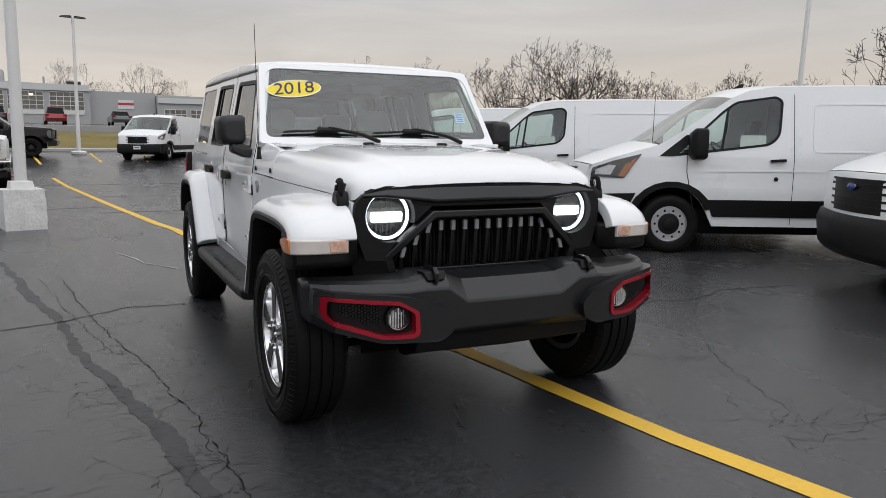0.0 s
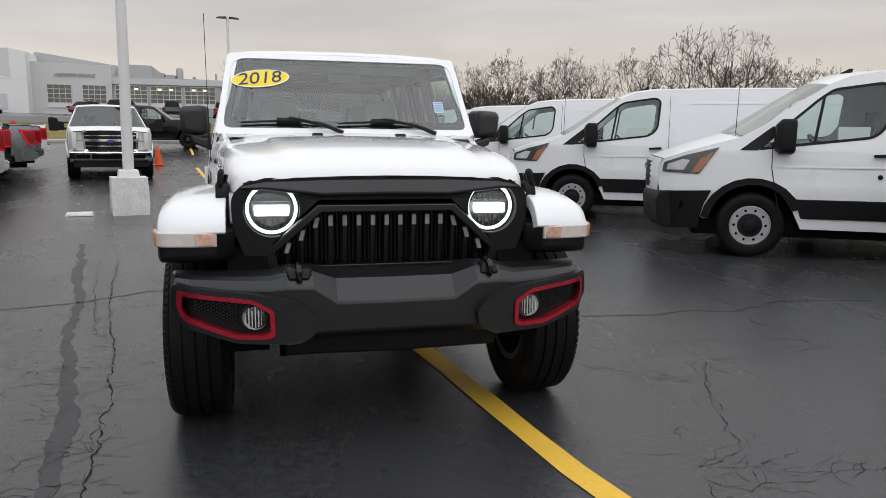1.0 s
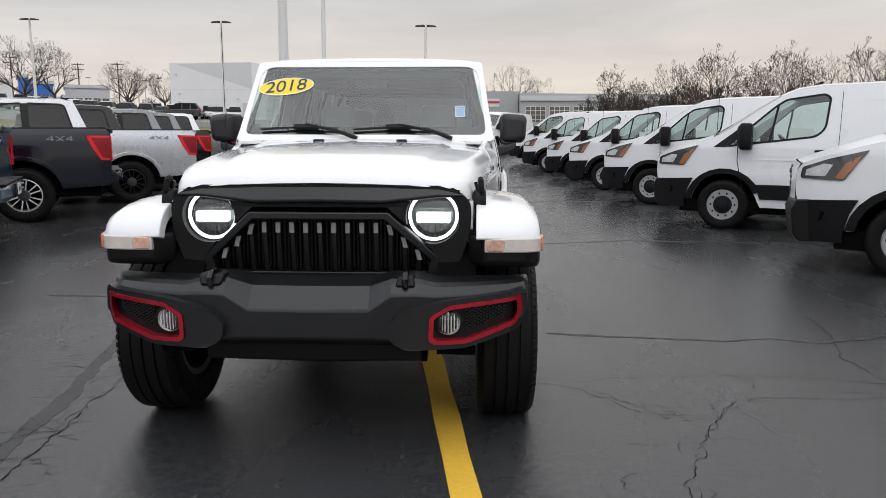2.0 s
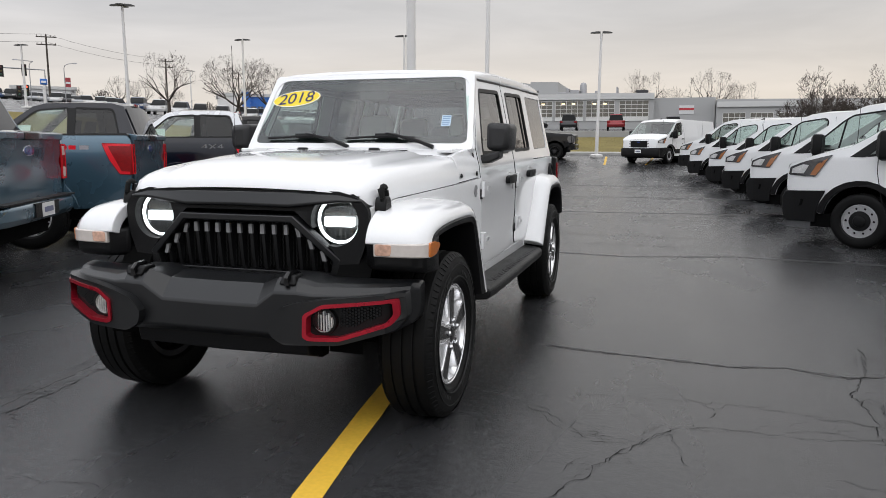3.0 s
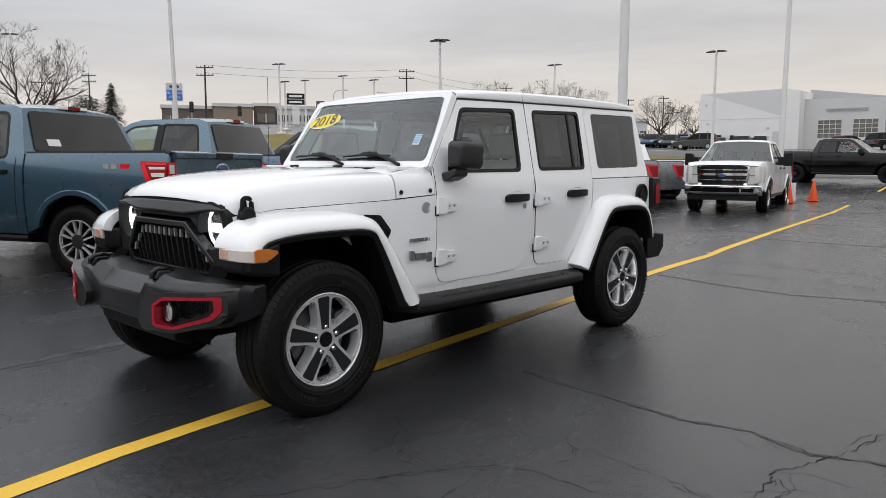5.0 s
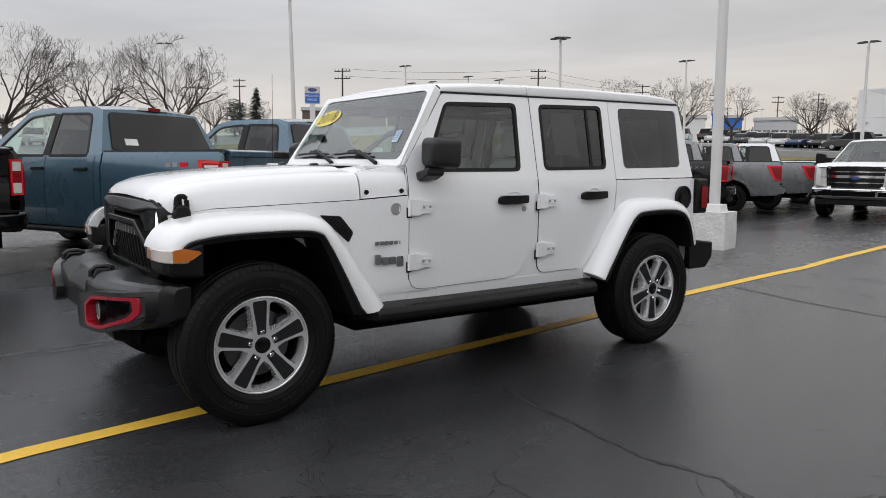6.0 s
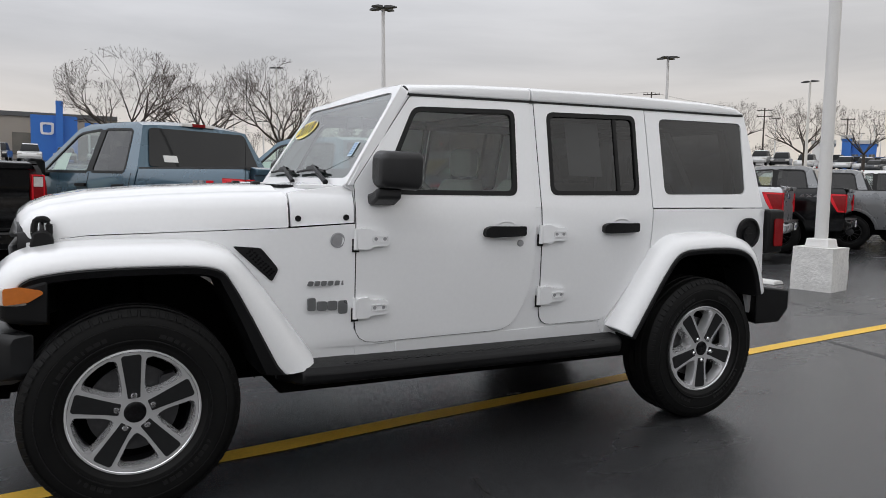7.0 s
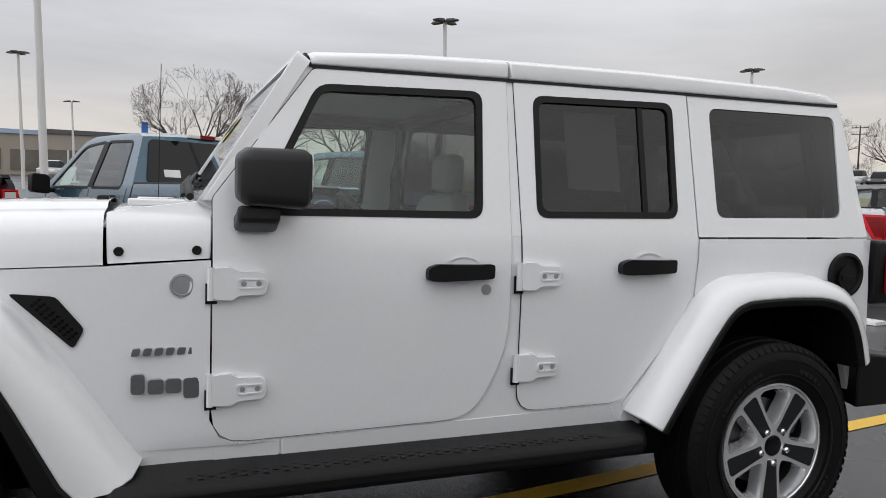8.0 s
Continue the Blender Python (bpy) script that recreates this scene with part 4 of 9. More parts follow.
        loft(bm, [[(s * 0.60, y, z), (s * 0.60, y + 0.045, z), (s * 0.606, y + 0.045, z), (s * 0.606, y, z)] for y, z in ((2.93, 1.64), (3.02, 1.50), (3.15, 1.30))])
        part("seat_belt", bm, mat("grey_belt_webbing", (0.42, 0.42, 0.41), 0.8), top, "pale grey seat belt behind the glass")
        # windscreen post
        bm = bmesh.new()
        panel(bm, [(0.905, 1.290), (1.190, 1.760), (1.256, 1.722), (0.965, 1.290)], [], lambda u, v, d: (s * (side_x(v) - 0.004 - d), u, v), 0.04, cut_v=(1.4, 1.58))
        part("windscreen_post", bm, WHITE, car, bevel=0.004)
        # badges
        bm = bmesh.new()
        lathe(bm, [(0.034, 0), (0.034, 0.004), (0.028, 0.005), (0.026, 0.003), (0.0, 0.004)], 28, Matrix.Translation((s * 0.795, 0.848, 1.046)) @ Matrix.Diagonal((s, 1, 1, 1)))
        badge = part("round_badge", bm, GALV, side_panel)
        for i in range(6):
            y = 0.712 + i * 0.0305
            bm = bmesh.new()
            panel(bm, rounded([(y, 0.845), (y + 0.022, 0.845), (y + 0.027, 0.866), (y + 0.005, 0.866)], 0.005, 2), [], lambda u, v, d: (s * (0.7985 - d), u, v), 0.012)
            part("model_badge", bm, SILVERBADGE, side_panel, "small grey badge bar")
        for y, w, z0, z1 in ((0.712, 0.037, 0.735, 0.793), (0.757, 0.043, 0.733, 0.776), (0.805, 0.043, 0.733, 0.776), (0.853, 0.044, 0.716, 0.776)):
            bm = bmesh.new()
            panel(bm, rounded([(y, z0), (y + w, z0), (y + w, z1), (y, z1)], 0.011, 3), [], lambda u, v, d: (s * (0.7995 - d), u, v), 0.014)
            part("maker_badge", bm, SILVERBADGE, side_panel, "large grey badge bar", bevel=0.002)
        # fender vent
        bm = bmesh.new()
        panel(bm, rounded([(0.40, 1.022), (0.518, 1.014), (0.592, 0.922), (0.564, 0.866), (0.47, 0.955)], 0.012, 2), [], lambda u, v, d: (s * (lerp_table(((-0.2, 0.672), (0.3, 0.722), (0.64, 0.765)), u) + 0.006 - d), u, v), 0.01)
        vent = part("fender_vent", bm, BLACKPLASTIC, side_panel, "black honeycomb fender vent")
        bm = bmesh.new()
        for i in range(9):
            for k in range(3):
                y, z = 0.470 + 0.0115 * i + 0.009 * (k - 1), 0.998 - 0.0118 * i + 0.0075 * (k - 1)
                x = lerp_table(((-0.2, 0.672), (0.3, 0.722), (0.64, 0.765)), y)
                box(bm, s * (x + 0.004), s * (x + 0.0085), y - 0.0042, y + 0.0042, z - 0.0035, z + 0.0035)
        part("vent_mesh", bm, GLOSSBLACK, vent)
        # flares
        fr = flare(car, s, [(-0.472, 0.895), (-0.458, 0.935), (-0.415, 0.985), (-0.335, 1.020), (-0.15, 1.042), (0.143, 1.046), (0.29, 1.036), (0.385, 1.003), (0.46, 0.925), (0.545, 0.812), (0.64, 0.678), (0.742, 0.532)], 0.66, 0.80, 0.930, "front_flare", (1, 1, 1, 1, 1, 1, 1, 1.08, 1.25, 1.50, 1.80, 2.10), 0.498)
        bm = bmesh.new()
        loft(bm, [[(s * x, y, z) for y, z in ((-0.30 + b, 0.765), (f + 0.02, 0.775), (f, 0.80), (f, 0.905), (-0.30 + b, 0.93))] for x, f, b in ((0.63, -0.40, 0.05), (0.70, -0.465, 0.02), (0.86, -0.455, 0.0), (0.915, -0.43, 0.0), (0.932, -0.36, 0.02))])
        nose = part("fender_nose", bm, BLACKPLASTIC, fr, "black moulded fender front", bevel=0.012)
        bm = bmesh.new()
        loft(bm, [[(s * x, y, z) for y, z in ((f + 0.05, 0.838), (f, 0.842), (f, 0.902), (f + 0.05, 0.906))] for x, f in ((0.695, -0.476), (0.78, -0.476), (0.86, -0.468), (0.905, -0.452), (0.928, -0.428), (0.934, -0.400))])
        lamp = part("marker_lamp", bm, MARKERLENS, fr, "clear front marker lamp", bevel=0.006)
        bm = bmesh.new()
        panel(bm, rounded([(-0.425, 0.843), (-0.425, 0.902), (-0.375, 0.908), (-0.305, 0.893), (-0.298, 0.882), (-0.345, 0.852)], 0.008, 2), [], lambda u, v, d: (s * (0.941 - 0.10 * max(0.0, -0.385 - u) - d), u, v), 0.04, cut_u=(-0.40, -0.38))
        part("side_marker", bm, AMBER, lamp, "amber side marker", bevel=0.006)
        bm = bmesh.new()
        panel(bm, rounded([(0.703, 0.848), (0.775, 0.848), (0.780, 0.897), (0.703, 0.897)], 0.010, 2), [], lambda u, v, d: (s * u, -0.4790 + d, v), 0.01)
        part("turn_section", bm, PEACH, lamp, "pale amber turn section", bevel=0.003)
        flare(car, s, [(2.395, 0.555), (2.505, 0.725), (2.618, 0.892), (2.705, 0.995), (2.80, 1.045), (2.92, 1.058), (3.10, 1.062), (3.25, 1.052), (3.365, 1.015), (3.445, 0.945), (3.50, 0.84), (3.535, 0.715)], 0.77, 0.84, 0.930, "rear_flare")
        # side step
        bm = bmesh.new()
        loft(bm, [[(s * x, y, z) for x, z in ((0.76, 0.450), (xo - 0.02, 0.436), (xo, 0.450), (xo, 0.490), (xo - 0.025, 0.510), (0.76, 0.518))] for y, xo in ((0.575, 0.80), (0.66, 0.935), (0.80, 0.945), (2.25, 0.945), (2.38, 0.935), (2.445, 0.87))])
        step = part("side_step", bm, BLACKPLASTIC, car, "black moulded side step", bevel=0.01)
        bm = bmesh.new()
        for i in range(46):
            y = 0.86 + i * 0.030
            for k in range(3):
                x0 = 0.815 + k * 0.032 + (0.016 if i % 2 else 0.0)
                box(bm, s * x0, s * (x0 + 0.018), y, y + 0.016, 0.508, 0.5132)
        part("step_tread", bm, BLACKPLASTIC, step)
        for y in (0.75, 1.5, 2.2):
            bm = bmesh.new()
            tube(bm, [(s * 0.46, y, 0.49), (s * 0.85, y, 0.46)], 0.02)
            part("step_bracket", bm, DARK, step)
        # mirror
        bm = bmesh.new()
        loft(bm, [[(s * x, y, z) for x, z in rounded([(x0, z0), (x1, z0), (x1 + 0.01, z1 - 0.01), (x0, z1)], 0.035)] for y, x0, x1, z0, z1 in ((0.985, 0.842, 0.935, 1.300, 1.428), (1.015, 0.815, 0.955, 1.282, 1.450), (1.165, 0.808, 0.960, 1.274, 1.452), (1.188, 0.818, 0.952, 1.284, 1.442))])
        mirror = part("door_mirror", bm, MIRRORPLASTIC, car, "black boxy door mirror", bevel=0.012)
        bm = bmesh.new()
        panel(bm, rounded([(0.828, 1.297), (0.942, 1.297), (0.942, 1.432), (0.828, 1.432)], 0.025), [], lambda u, v, d: (s * u, 1.190 + d, v), 0.002)
        part("mirror_glass", bm, CHROME, mirror)
        bm = bmesh.new()
        loft(bm, [[(s * x, y, z) for y, z in ((0.99, z0), (1.11, z0), (1.11, z1), (0.99, z1))] for x, z0, z1 in ((0.770, 1.205, 1.252), (0.83, 1.205, 1.262), (0.90, 1.236, 1.285))])
        part("mirror_arm", bm, MIRRORPLASTIC, mirror, bevel=0.012)
        # hood latch
        x = 0.668
        bm = bmesh.new()
        loft(bm, [[(s * (x + dx), y, z) for y, z in rounded([(-0.350, 1.022), (-0.262, 1.022), (-0.268, 1.072), (-0.290, 1.092), (-0.335, 1.086)], 0.012, 2)] for dx in (-0.02, 0.034)])
        latch = part("hood_latch", bm, BLACKPLASTIC, car, "black rubber hood latch", bevel=0.008)
        bm = bmesh.new()
        loop = [(s * (x + 0.016 - 0.10 * (z - 1.07)), y, z) for y, z in rounded([(-0.334, 1.062), (-0.278, 1.062), (-0.282, 1.134), (-0.328, 1.134)], 0.022, 3)]
        tube(bm, loop + loop[:1], 0.0125, 8)
        part("latch_loop", bm, RUBBER, latch, "black rubber pull loop")
        bm = bmesh.new()
        tube(bm, [(s * (x + 0.002), -0.305, 1.075), (s * (x - 0.012), -0.305, 1.122)], 0.009, 6)
        part("latch_hook", bm, GLOSSBLACK, latch)
        # fuel door (one side), tail lamp, rear bumper end
        if s == 1:
            bm = bmesh.new()
            lathe(bm, [(0.092, -0.004), (0.092, 0.014), (0.080, 0.016), (0.074, 0.004), (0.0, 0.003)], 36, Matrix.Translation((0.812, 3.447, 1.056)))
            fuel = part("fuel_filler", bm, BLACKPLASTIC, car, "black round fuel filler bezel")
            bm = bmesh.new()
            lathe(bm, [(0.05, 0.0), (0.048, 0.022), (0.0, 0.022)], 24, Matrix.Translation((0.806, 3.447, 1.045)))
            box(bm, 0.81, 0.834, 3.412, 3.482, 1.037, 1.053)
            part("fuel_cap", bm, BLACKPLASTIC, fuel)
        bm = bmesh.new()
        loft(bm, [[(s * x, y, z) for x, z in rounded([(0.66, 0.93), (0.835, 0.93), (0.84, 1.20), (0.66, 1.20)], 0.025, 3)] for y in (3.60, 3.735)])
        tail = part("tail_lamp", bm, BLACKPLASTIC, car, "black framed square tail lamp", bevel=0.01)
        bm = bmesh.new()
        panel(bm, rounded([(3.645, 0.975), (3.645, 1.145), (3.722, 1.145), (3.722, 0.975)], 0.012, 2), [], lambda u, v, d: (s * (0.846 - d), u, v), 0.006)
        part("tail_lens", bm, TAILRED, tail)
        bm = bmesh.new()
        loft(bm, [[(s * x, y, z) for y, z in ((3.50 + a, 0.50), (3.72, 0.50), (3.80, 0.58), (3.80, 0.70), (3.50 + a, 0.735))] for x, a in ((0.30, 0.1), (0.74, 0.05), (0.86, 0.0))])
        part("rear_bumper", bm, BLACKPLASTIC, car, bevel=0.012)
    # -- tail
    bm = bmesh.new()
    panel(bm, [(-0.79, 0.56), (0.79, 0.56), (0.80, 1.20), (-0.80, 1.20)], [], lambda u, v, d: (u, 3.60 - d, v), 0.04)
    panel(bm, [(-0.785, 1.215), (0.785, 1.215), (0.668, 1.775), (-0.668, 1.775)], [rounded([(-0.62, 1.28), (0.62, 1.28), (0.55, 1.70), (-0.55, 1.70)], 0.05)], lambda u, v, d: (u, 3.60 - (v - 1.2) * 0.14 - d, v), 0.04)
    part("tailgate", bm, WHITE, car)
    bm = bmesh.new()
    panel(bm, [(-0.64, 1.26), (0.64, 1.26), (0.57, 1.72), (-0.57, 1.72)], [], lambda u, v, d: (u, 3.60 - (v - 1.2) * 0.14 + 0.003, v), 0.0)
    part("rear_window", bm, TINT, car).visible_shadow = False
    # -- roof: removable front panels and the rear hard top
    def roof(name, stations):
        b = bmesh.new()
        rings = []
        for y, zg, zt, w in stations:
            half = [(w, zg), (w + 0.004, zg + 0.012), (w - 0.004, zt - 0.018), (w - 0.035, zt - 0.003), (w - 0.12, zt + 0.007), (w * 0.5, zt + 0.016), (0.0, zt + 0.020)]
            top = half + [(-x, z) for x, z in reversed(half[:-1])]
            under = [(-w + 0.04, zg + 0.006), (0, zt - 0.04), (w - 0.04, zg + 0.006)]
            rings.append([(x, y, z) for x, z in top + under])
        loft(b, rings)
        return part(name, b, WHITE, car, bevel=0.006)
    roof("roof_panel", ((1.215, 1.724, 1.762, 0.680), (1.245, 1.727, 1.778, 0.682), (1.55, 1.735, 1.802, 0.682), (1.924, 1.744, 1.818, 0.681)))
    roof("hardtop_roof", ((1.934, 1.744, 1.818, 0.681), (2.5, 1.756, 1.832, 0.679), (3.2, 1.767, 1.834, 0.677), (3.45, 1.771, 1.824, 0.675), (3.512, 1.773, 1.802, 0.668)))
    for s in (1, -1):
        bm = bmesh.new()
        loft(bm, [[(s * (side_x(z) + a), y, z) for a, z in ((-0.03, zg - 0.009), (0.0045, zg - 0.009), (0.0045, zg + 0.002), (-0.03, zg + 0.002))] for y, zg in ((1.236, 1.727), (1.55, 1.735), (1.93, 1.744), (2.5, 1.756), (3.2, 1.767), (3.45, 1.771), (3.505, 1.773))])
        part("roof_seal", bm, SEAM, car, "black rubber seal under the roof edge")
        bm = bmesh.new()
        loft(bm, [[(s * (x + a), y + b, z) for a, b in ((-0.03, -0.005), (0.003, -0.005), (0.003, 0.003), (-0.03, 0.003))] for x, y, z in ((0.682, 1.232, 1.722), (0.680, 1.222, 1.752), (0.664, 1.216, 1.766))])
        part("header_seal", bm, SEAM, car)
    # -- windscreen frame and glass
    L = 0.555

    def screen(u, v, d):
        return (u, 0.895 + 0.295 * v / L + d * 0.85, 1.298 + 0.470 * v / L - d * 0.5)

    bm = bmesh.new()
    hole = rounded([(-0.720, 0.030), (0.720, 0.030), (0.663, L - 0.036), (-0.663, L - 0.036)], [0.05, 0.05, 0.085, 0.085])
    panel(bm, rounded([(-0.762, -0.012), (0.762, -0.012), (0.692, L), (-0.692, L)], 0.025), [hole], screen, 0.05)
    frame_ob = part("windscreen_frame", bm, WHITE, car, bevel=0.008)
    inner = rounded([(-0.682, 0.088), (0.682, 0.088), (0.632, L - 0.066), (-0.632, L - 0.066)], [0.05, 0.05, 0.07, 0.07])
    bm = bmesh.new()
    panel(bm, hole, [inner], lambda u, v, d: Vector(screen(u, v, d + 0.010)), 0.003)
    part("glass_border", bm, FRIT, frame_ob, "dark printed windscreen border")
    bm = bmesh.new()
    panel(bm, hole, [], lambda u, v, d: Vector(screen(u, v, 0.007)), 0.0)
    pane = part("windscreen", bm, SHIELD, frame_ob, "clear windscreen glass")
    pane.visible_shadow = False
    # stickers on the glass
    bm = bmesh.new()
    oval = [(-0.506 + 0.170 * math.cos(a) - 0.008 * math.sin(a), 0.375 + 0.062 * math.sin(a) + 0.021 * math.cos(a)) for a in np.linspace(0, 2 * math.pi, 48, endpoint=False)]
    panel(bm, oval, [], lambda u, v, d: Vector(screen(u, v, 0.003)), 0.0)
    ov = part("year_sticker", bm, mat("yellow_vinyl", (0.85, 0.66, 0.03), 0.4, vary=0.03), frame_ob, "oval yellow year sticker")
    bm = bmesh.new()
    rim = [(-0.506 + 0.163 * math.cos(a) - 0.008 * math.sin(a), 0.375 + 0.056 * math.sin(a) + 0.021 * math.cos(a)) for a in np.linspace(0, 2 * math.pi, 48, endpoint=False)]
    panel(bm, oval, [rim], lambda u, v, d: Vector(screen(u, v, 0.0015)), 0.0)
    part("sticker_border", bm, mat("cream_vinyl", (0.85, 0.83, 0.70), 0.4), ov)
    ex, ev = (Vector(screen(1, 0, 0)) - Vector(screen(0, 0, 0))).normalized(), (Vector(screen(0, 1, 0)) - Vector(screen(0, 0, 0))).normalized()
    en = ex.cross(ev)
    tm = Matrix((ex, ev, en)).transposed().to_4x4()
    tm.translation = Vector(screen(-0.506, 0.375, 0.001))
    text_mesh("year_number", "2018", 0.115, mat("navy_print", (0.02, 0.02, 0.10), 0.5), ov, tm @ Matrix.Rotation(radians(7), 4, "Z") @ Matrix(((1.12, 0.22, 0, 0), (0, 1, 0, 0), (0, 0, 1, 0), (0, 0, 0, 1))), 0.0006)
    bm = bmesh.new()
    panel(bm, [(0.535, 0.155), (0.595, 0.155), (0.592, 0.235), (0.532, 0.235)], [], lambda u, v, d: Vector(screen(u, v, 0.003)), 0.0)
    st = part("paper_sticker", bm, mat("pale_blue_paper", (0.55, 0.68, 0.78), 0.6, vary=0.15, scale=60), frame_ob, "small pale blue sticker")
    bm = bmesh.new()
    for i in range(5):
        panel(bm, [(0.54, 0.165 + i * 0.014), (0.588, 0.165 + i * 0.014), (0.588, 0.171 + i * 0.014), (0.54, 0.171 + i * 0.014)], [], lambda u, v, d: Vector(screen(u, v, 0.0015)), 0.0)
    part("sticker_print", bm, mat("blue_print", (0.12, 0.25, 0.45), 0.6), st)
    # wipers
    for x0, x1 in ((-0.62, -0.06), (-0.07, 0.50)):
        bm = bmesh.new()
        a, b = Vector(screen(x1 + 0.02, -0.005, -0.015)), Vector(screen(x0 + 0.27, 0.085, -0.030))
        tube(bm, [a, a.lerp(b, 0.35) + Vector((0, -0.012, 0.012)), b], [0.013, 0.011, 0.007], 8)
        wiper = part("wiper_arm", bm, BLACKPLASTIC, car, "black windscreen wiper")
        bm = bmesh.new()
        tube(bm, [Vector(screen(x0, 0.058, -0.012)), Vector(screen(x0 + 0.27, 0.074, -0.016)), Vector(screen(x0 + 0.46, 0.062, -0.012))], 0.007, 6)
        loft(bm, [[Vector(screen(x0 + 0.20 + k * 0.14, 0.060 + dv, -0.012 - dd)) for dv, dd in ((0, 0), (0.028 - 0.01 * abs(k - 0.5), 0.0), (0.022, 0.02), (0.004, 0.02))] for k in (0, 0.3, 0.7, 1.0)])
        part("wiper_blade", bm, BLACKPLASTIC, wiper)
    # cowl between hood and windscreen
    bm = bmesh.new()
    loft(bm, [[(x, 0.62, z - 0.03), (x, 0.66, z), (x, 0.915, z + 0.035), (x, 0.93, z - 0.05)] for x, z in ((-0.712, 1.236), (-0.55, 1.258), (0, 1.268), (0.55, 1.258), (0.712, 1.236))])
    cowl = part("cowl_panel", bm, WHITE, car, bevel=0.006)
    bm = bmesh.new()
    for i in range(34):
        x = -0.36 + i * 0.0222
        box(bm, x, x + 0.012, 0.70, 0.80, 1.270, 1.284)
    part("cowl_grille", bm, BLACKPLASTIC, cowl, "black slotted cowl grille")
    for x in (-0.21, 0.25):
        bm = bmesh.new()
        box(bm, x - 0.036, x + 0.036, 0.585, 0.635, 1.268, 1.298, top=(0.010, 0.008))
        part("hood_bumper", bm, BLACKPLASTIC, cowl, bevel=0.006)
    for s in (1, -1):
        bm = bmesh.new()
        box(bm, s * 0.60, s * 0.69, 0.70, 0.86, 1.270, 1.292)
        part("windscreen_hinge", bm, WHITE, cowl, bevel=0.006)
    # antenna
    bm = bmesh.new()
    tube(bm, [(-0.79, 0.79, 1.20), (-0.79, 0.79, 1.27)], [0.016, 0.008], 10)
    tube(bm, [(-0.79, 0.79, 1.26), (-0.795, 0.80, 1.93)], 0.0018, 6)
    part("antenna", bm, BLACKPLASTIC, car, "thin black whip antenna")
    # -- hood
    bm = bmesh.new()
    rings = []
    for y, zt, zs, w, up in ((-0.415, 1.108, 1.072, 0.590, 0.0), (-0.405, 1.135, 1.054, 0.618, 0.002), (-0.37, 1.160, 1.046, 0.640, 0.006), (-0.30, 1.185, 1.054, 0.654, 0.010), (-0.15, 1.210, 1.070, 0.672, 0.016), (0.10, 1.232, 1.0795, 0.698, 0.018), (0.40, 1.250, 1.0915, 0.728, 0.018), (0.638, 1.258, 1.1015, 0.750, 0.016)):
        half = [(w, zs), (w * 1.0, zs + 0.02), (w * 0.985, zs + (zt - zs) * 0.55), (w * 0.955, zs + (zt - zs) * 0.82), (w * 0.90, zt - 0.012), (w * 0.80, zt - 0.002), (w * 0.685, zt + 0.002), (w * 0.64, zt + 0.006 + up * 0.6), (w * 0.58, zt + 0.006 + up), (w * 0.30, zt + 0.012 + up), (0, zt + 0.014 + up)]
        back = [y + 0.055 * (x / 0.63) ** 4 * min(1.0, max(0.0, (-0.10 - y) / 0.3)) for x, z in half]
        rings.append([(x, b, z) for (x, z), b in zip(half, back)] + [(-x, b, z) for (x, z), b in reversed(list(zip(half, back))[:-1])])
    loft(bm, rings, closed=False)
    part("hood", bm, WHITE, car, sharp=60)
    make_front(car)
    # -- cabin
    bm = bmesh.new()
    loft(bm, [[(x, y, z) for y, z in ((0.95, 0.85), (1.32, 0.90), (1.34, 1.10), (1.26, 1.235), (0.95, 1.275))] for x in (-0.74, -0.3, 0.1, 0.74)])
    part("dashboard", bm, INTERIOR, car, "black dashboard", bevel=0.02)
    bm = bmesh.new()
    ring = [Matrix.Translation((0.37, 1.50, 1.16)) @ Matrix.Rotation(radians(-62), 4, "X") @ Vector((0.185 * math.cos(a), 0.185 * math.sin(a), 0)) for a in np.linspace(0, 2 * math.pi, 33)]
    tube(bm, ring, 0.015, 8)
    tube(bm, [ring[0], (0.37, 1.47, 1.14), ring[16]], 0.018, 6)
    tube(bm, [(0.37, 1.47, 1.14), (0.37, 1.30, 1.07)], 0.03, 8)
    part("steering_wheel", bm, INTERIOR, car, "black steering wheel")
    for x in (0.37, -0.37):
        make_seat(car, x, 1.72, 0.66)
        make_seat(car, x, 2.62, 0.66)
    bm = bmesh.new()
    for y in (1.95, 2.72, 3.42):
        tube(bm, [(-0.70, y, 0.9), (-0.66, y, 1.42), (-0.58, y, 1.69), (0.58, y, 1.69), (0.66, y, 1.42), (0.70, y, 0.9)], 0.03, 8)
    for s in (1, -1):
        tube(bm, [(s * 0.58, 1.22, 1.69), (s * 0.58, 3.42, 1.70)], 0.03, 8)
    part("roll_bar", bm, INTERIOR, car, "padded black roll bar")
    bm = bmesh.new()
    loft(bm, [[(x, y, z) for x, z in ((-0.10, 1.60), (0.10, 1.60), (0.11, 1.665), (-0.11, 1.665))] for y in (1.205, 1.23)])
    part("rear_view_mirror", bm, INTERIOR, car, bevel=0.01)
    bm = bmesh.new()
    panel(bm, [(-0.66, 1.22), (0.66, 1.22), (0.66, 3.5), (-0.66, 3.5)], [], lambda u, v, d: (u, v, 1.725 + d), 0.01)
    part("headliner", bm, mat("grey_headliner", (0.58, 0.58, 0.57), 0.9), car)
    for s in (1, -1):
        for y in (0.0, 3.008):
            jeep_wheel(car, (s * 0.80, y, 0.403), s, 3 if y == 0.0 else 36)
    return car


FACE = ((0.0, -0.672), (0.24, -0.672), (0.40, -0.682), (0.55, -0.652), (0.70, -0.605), (0.80, -0.562), (0.86, -0.490))


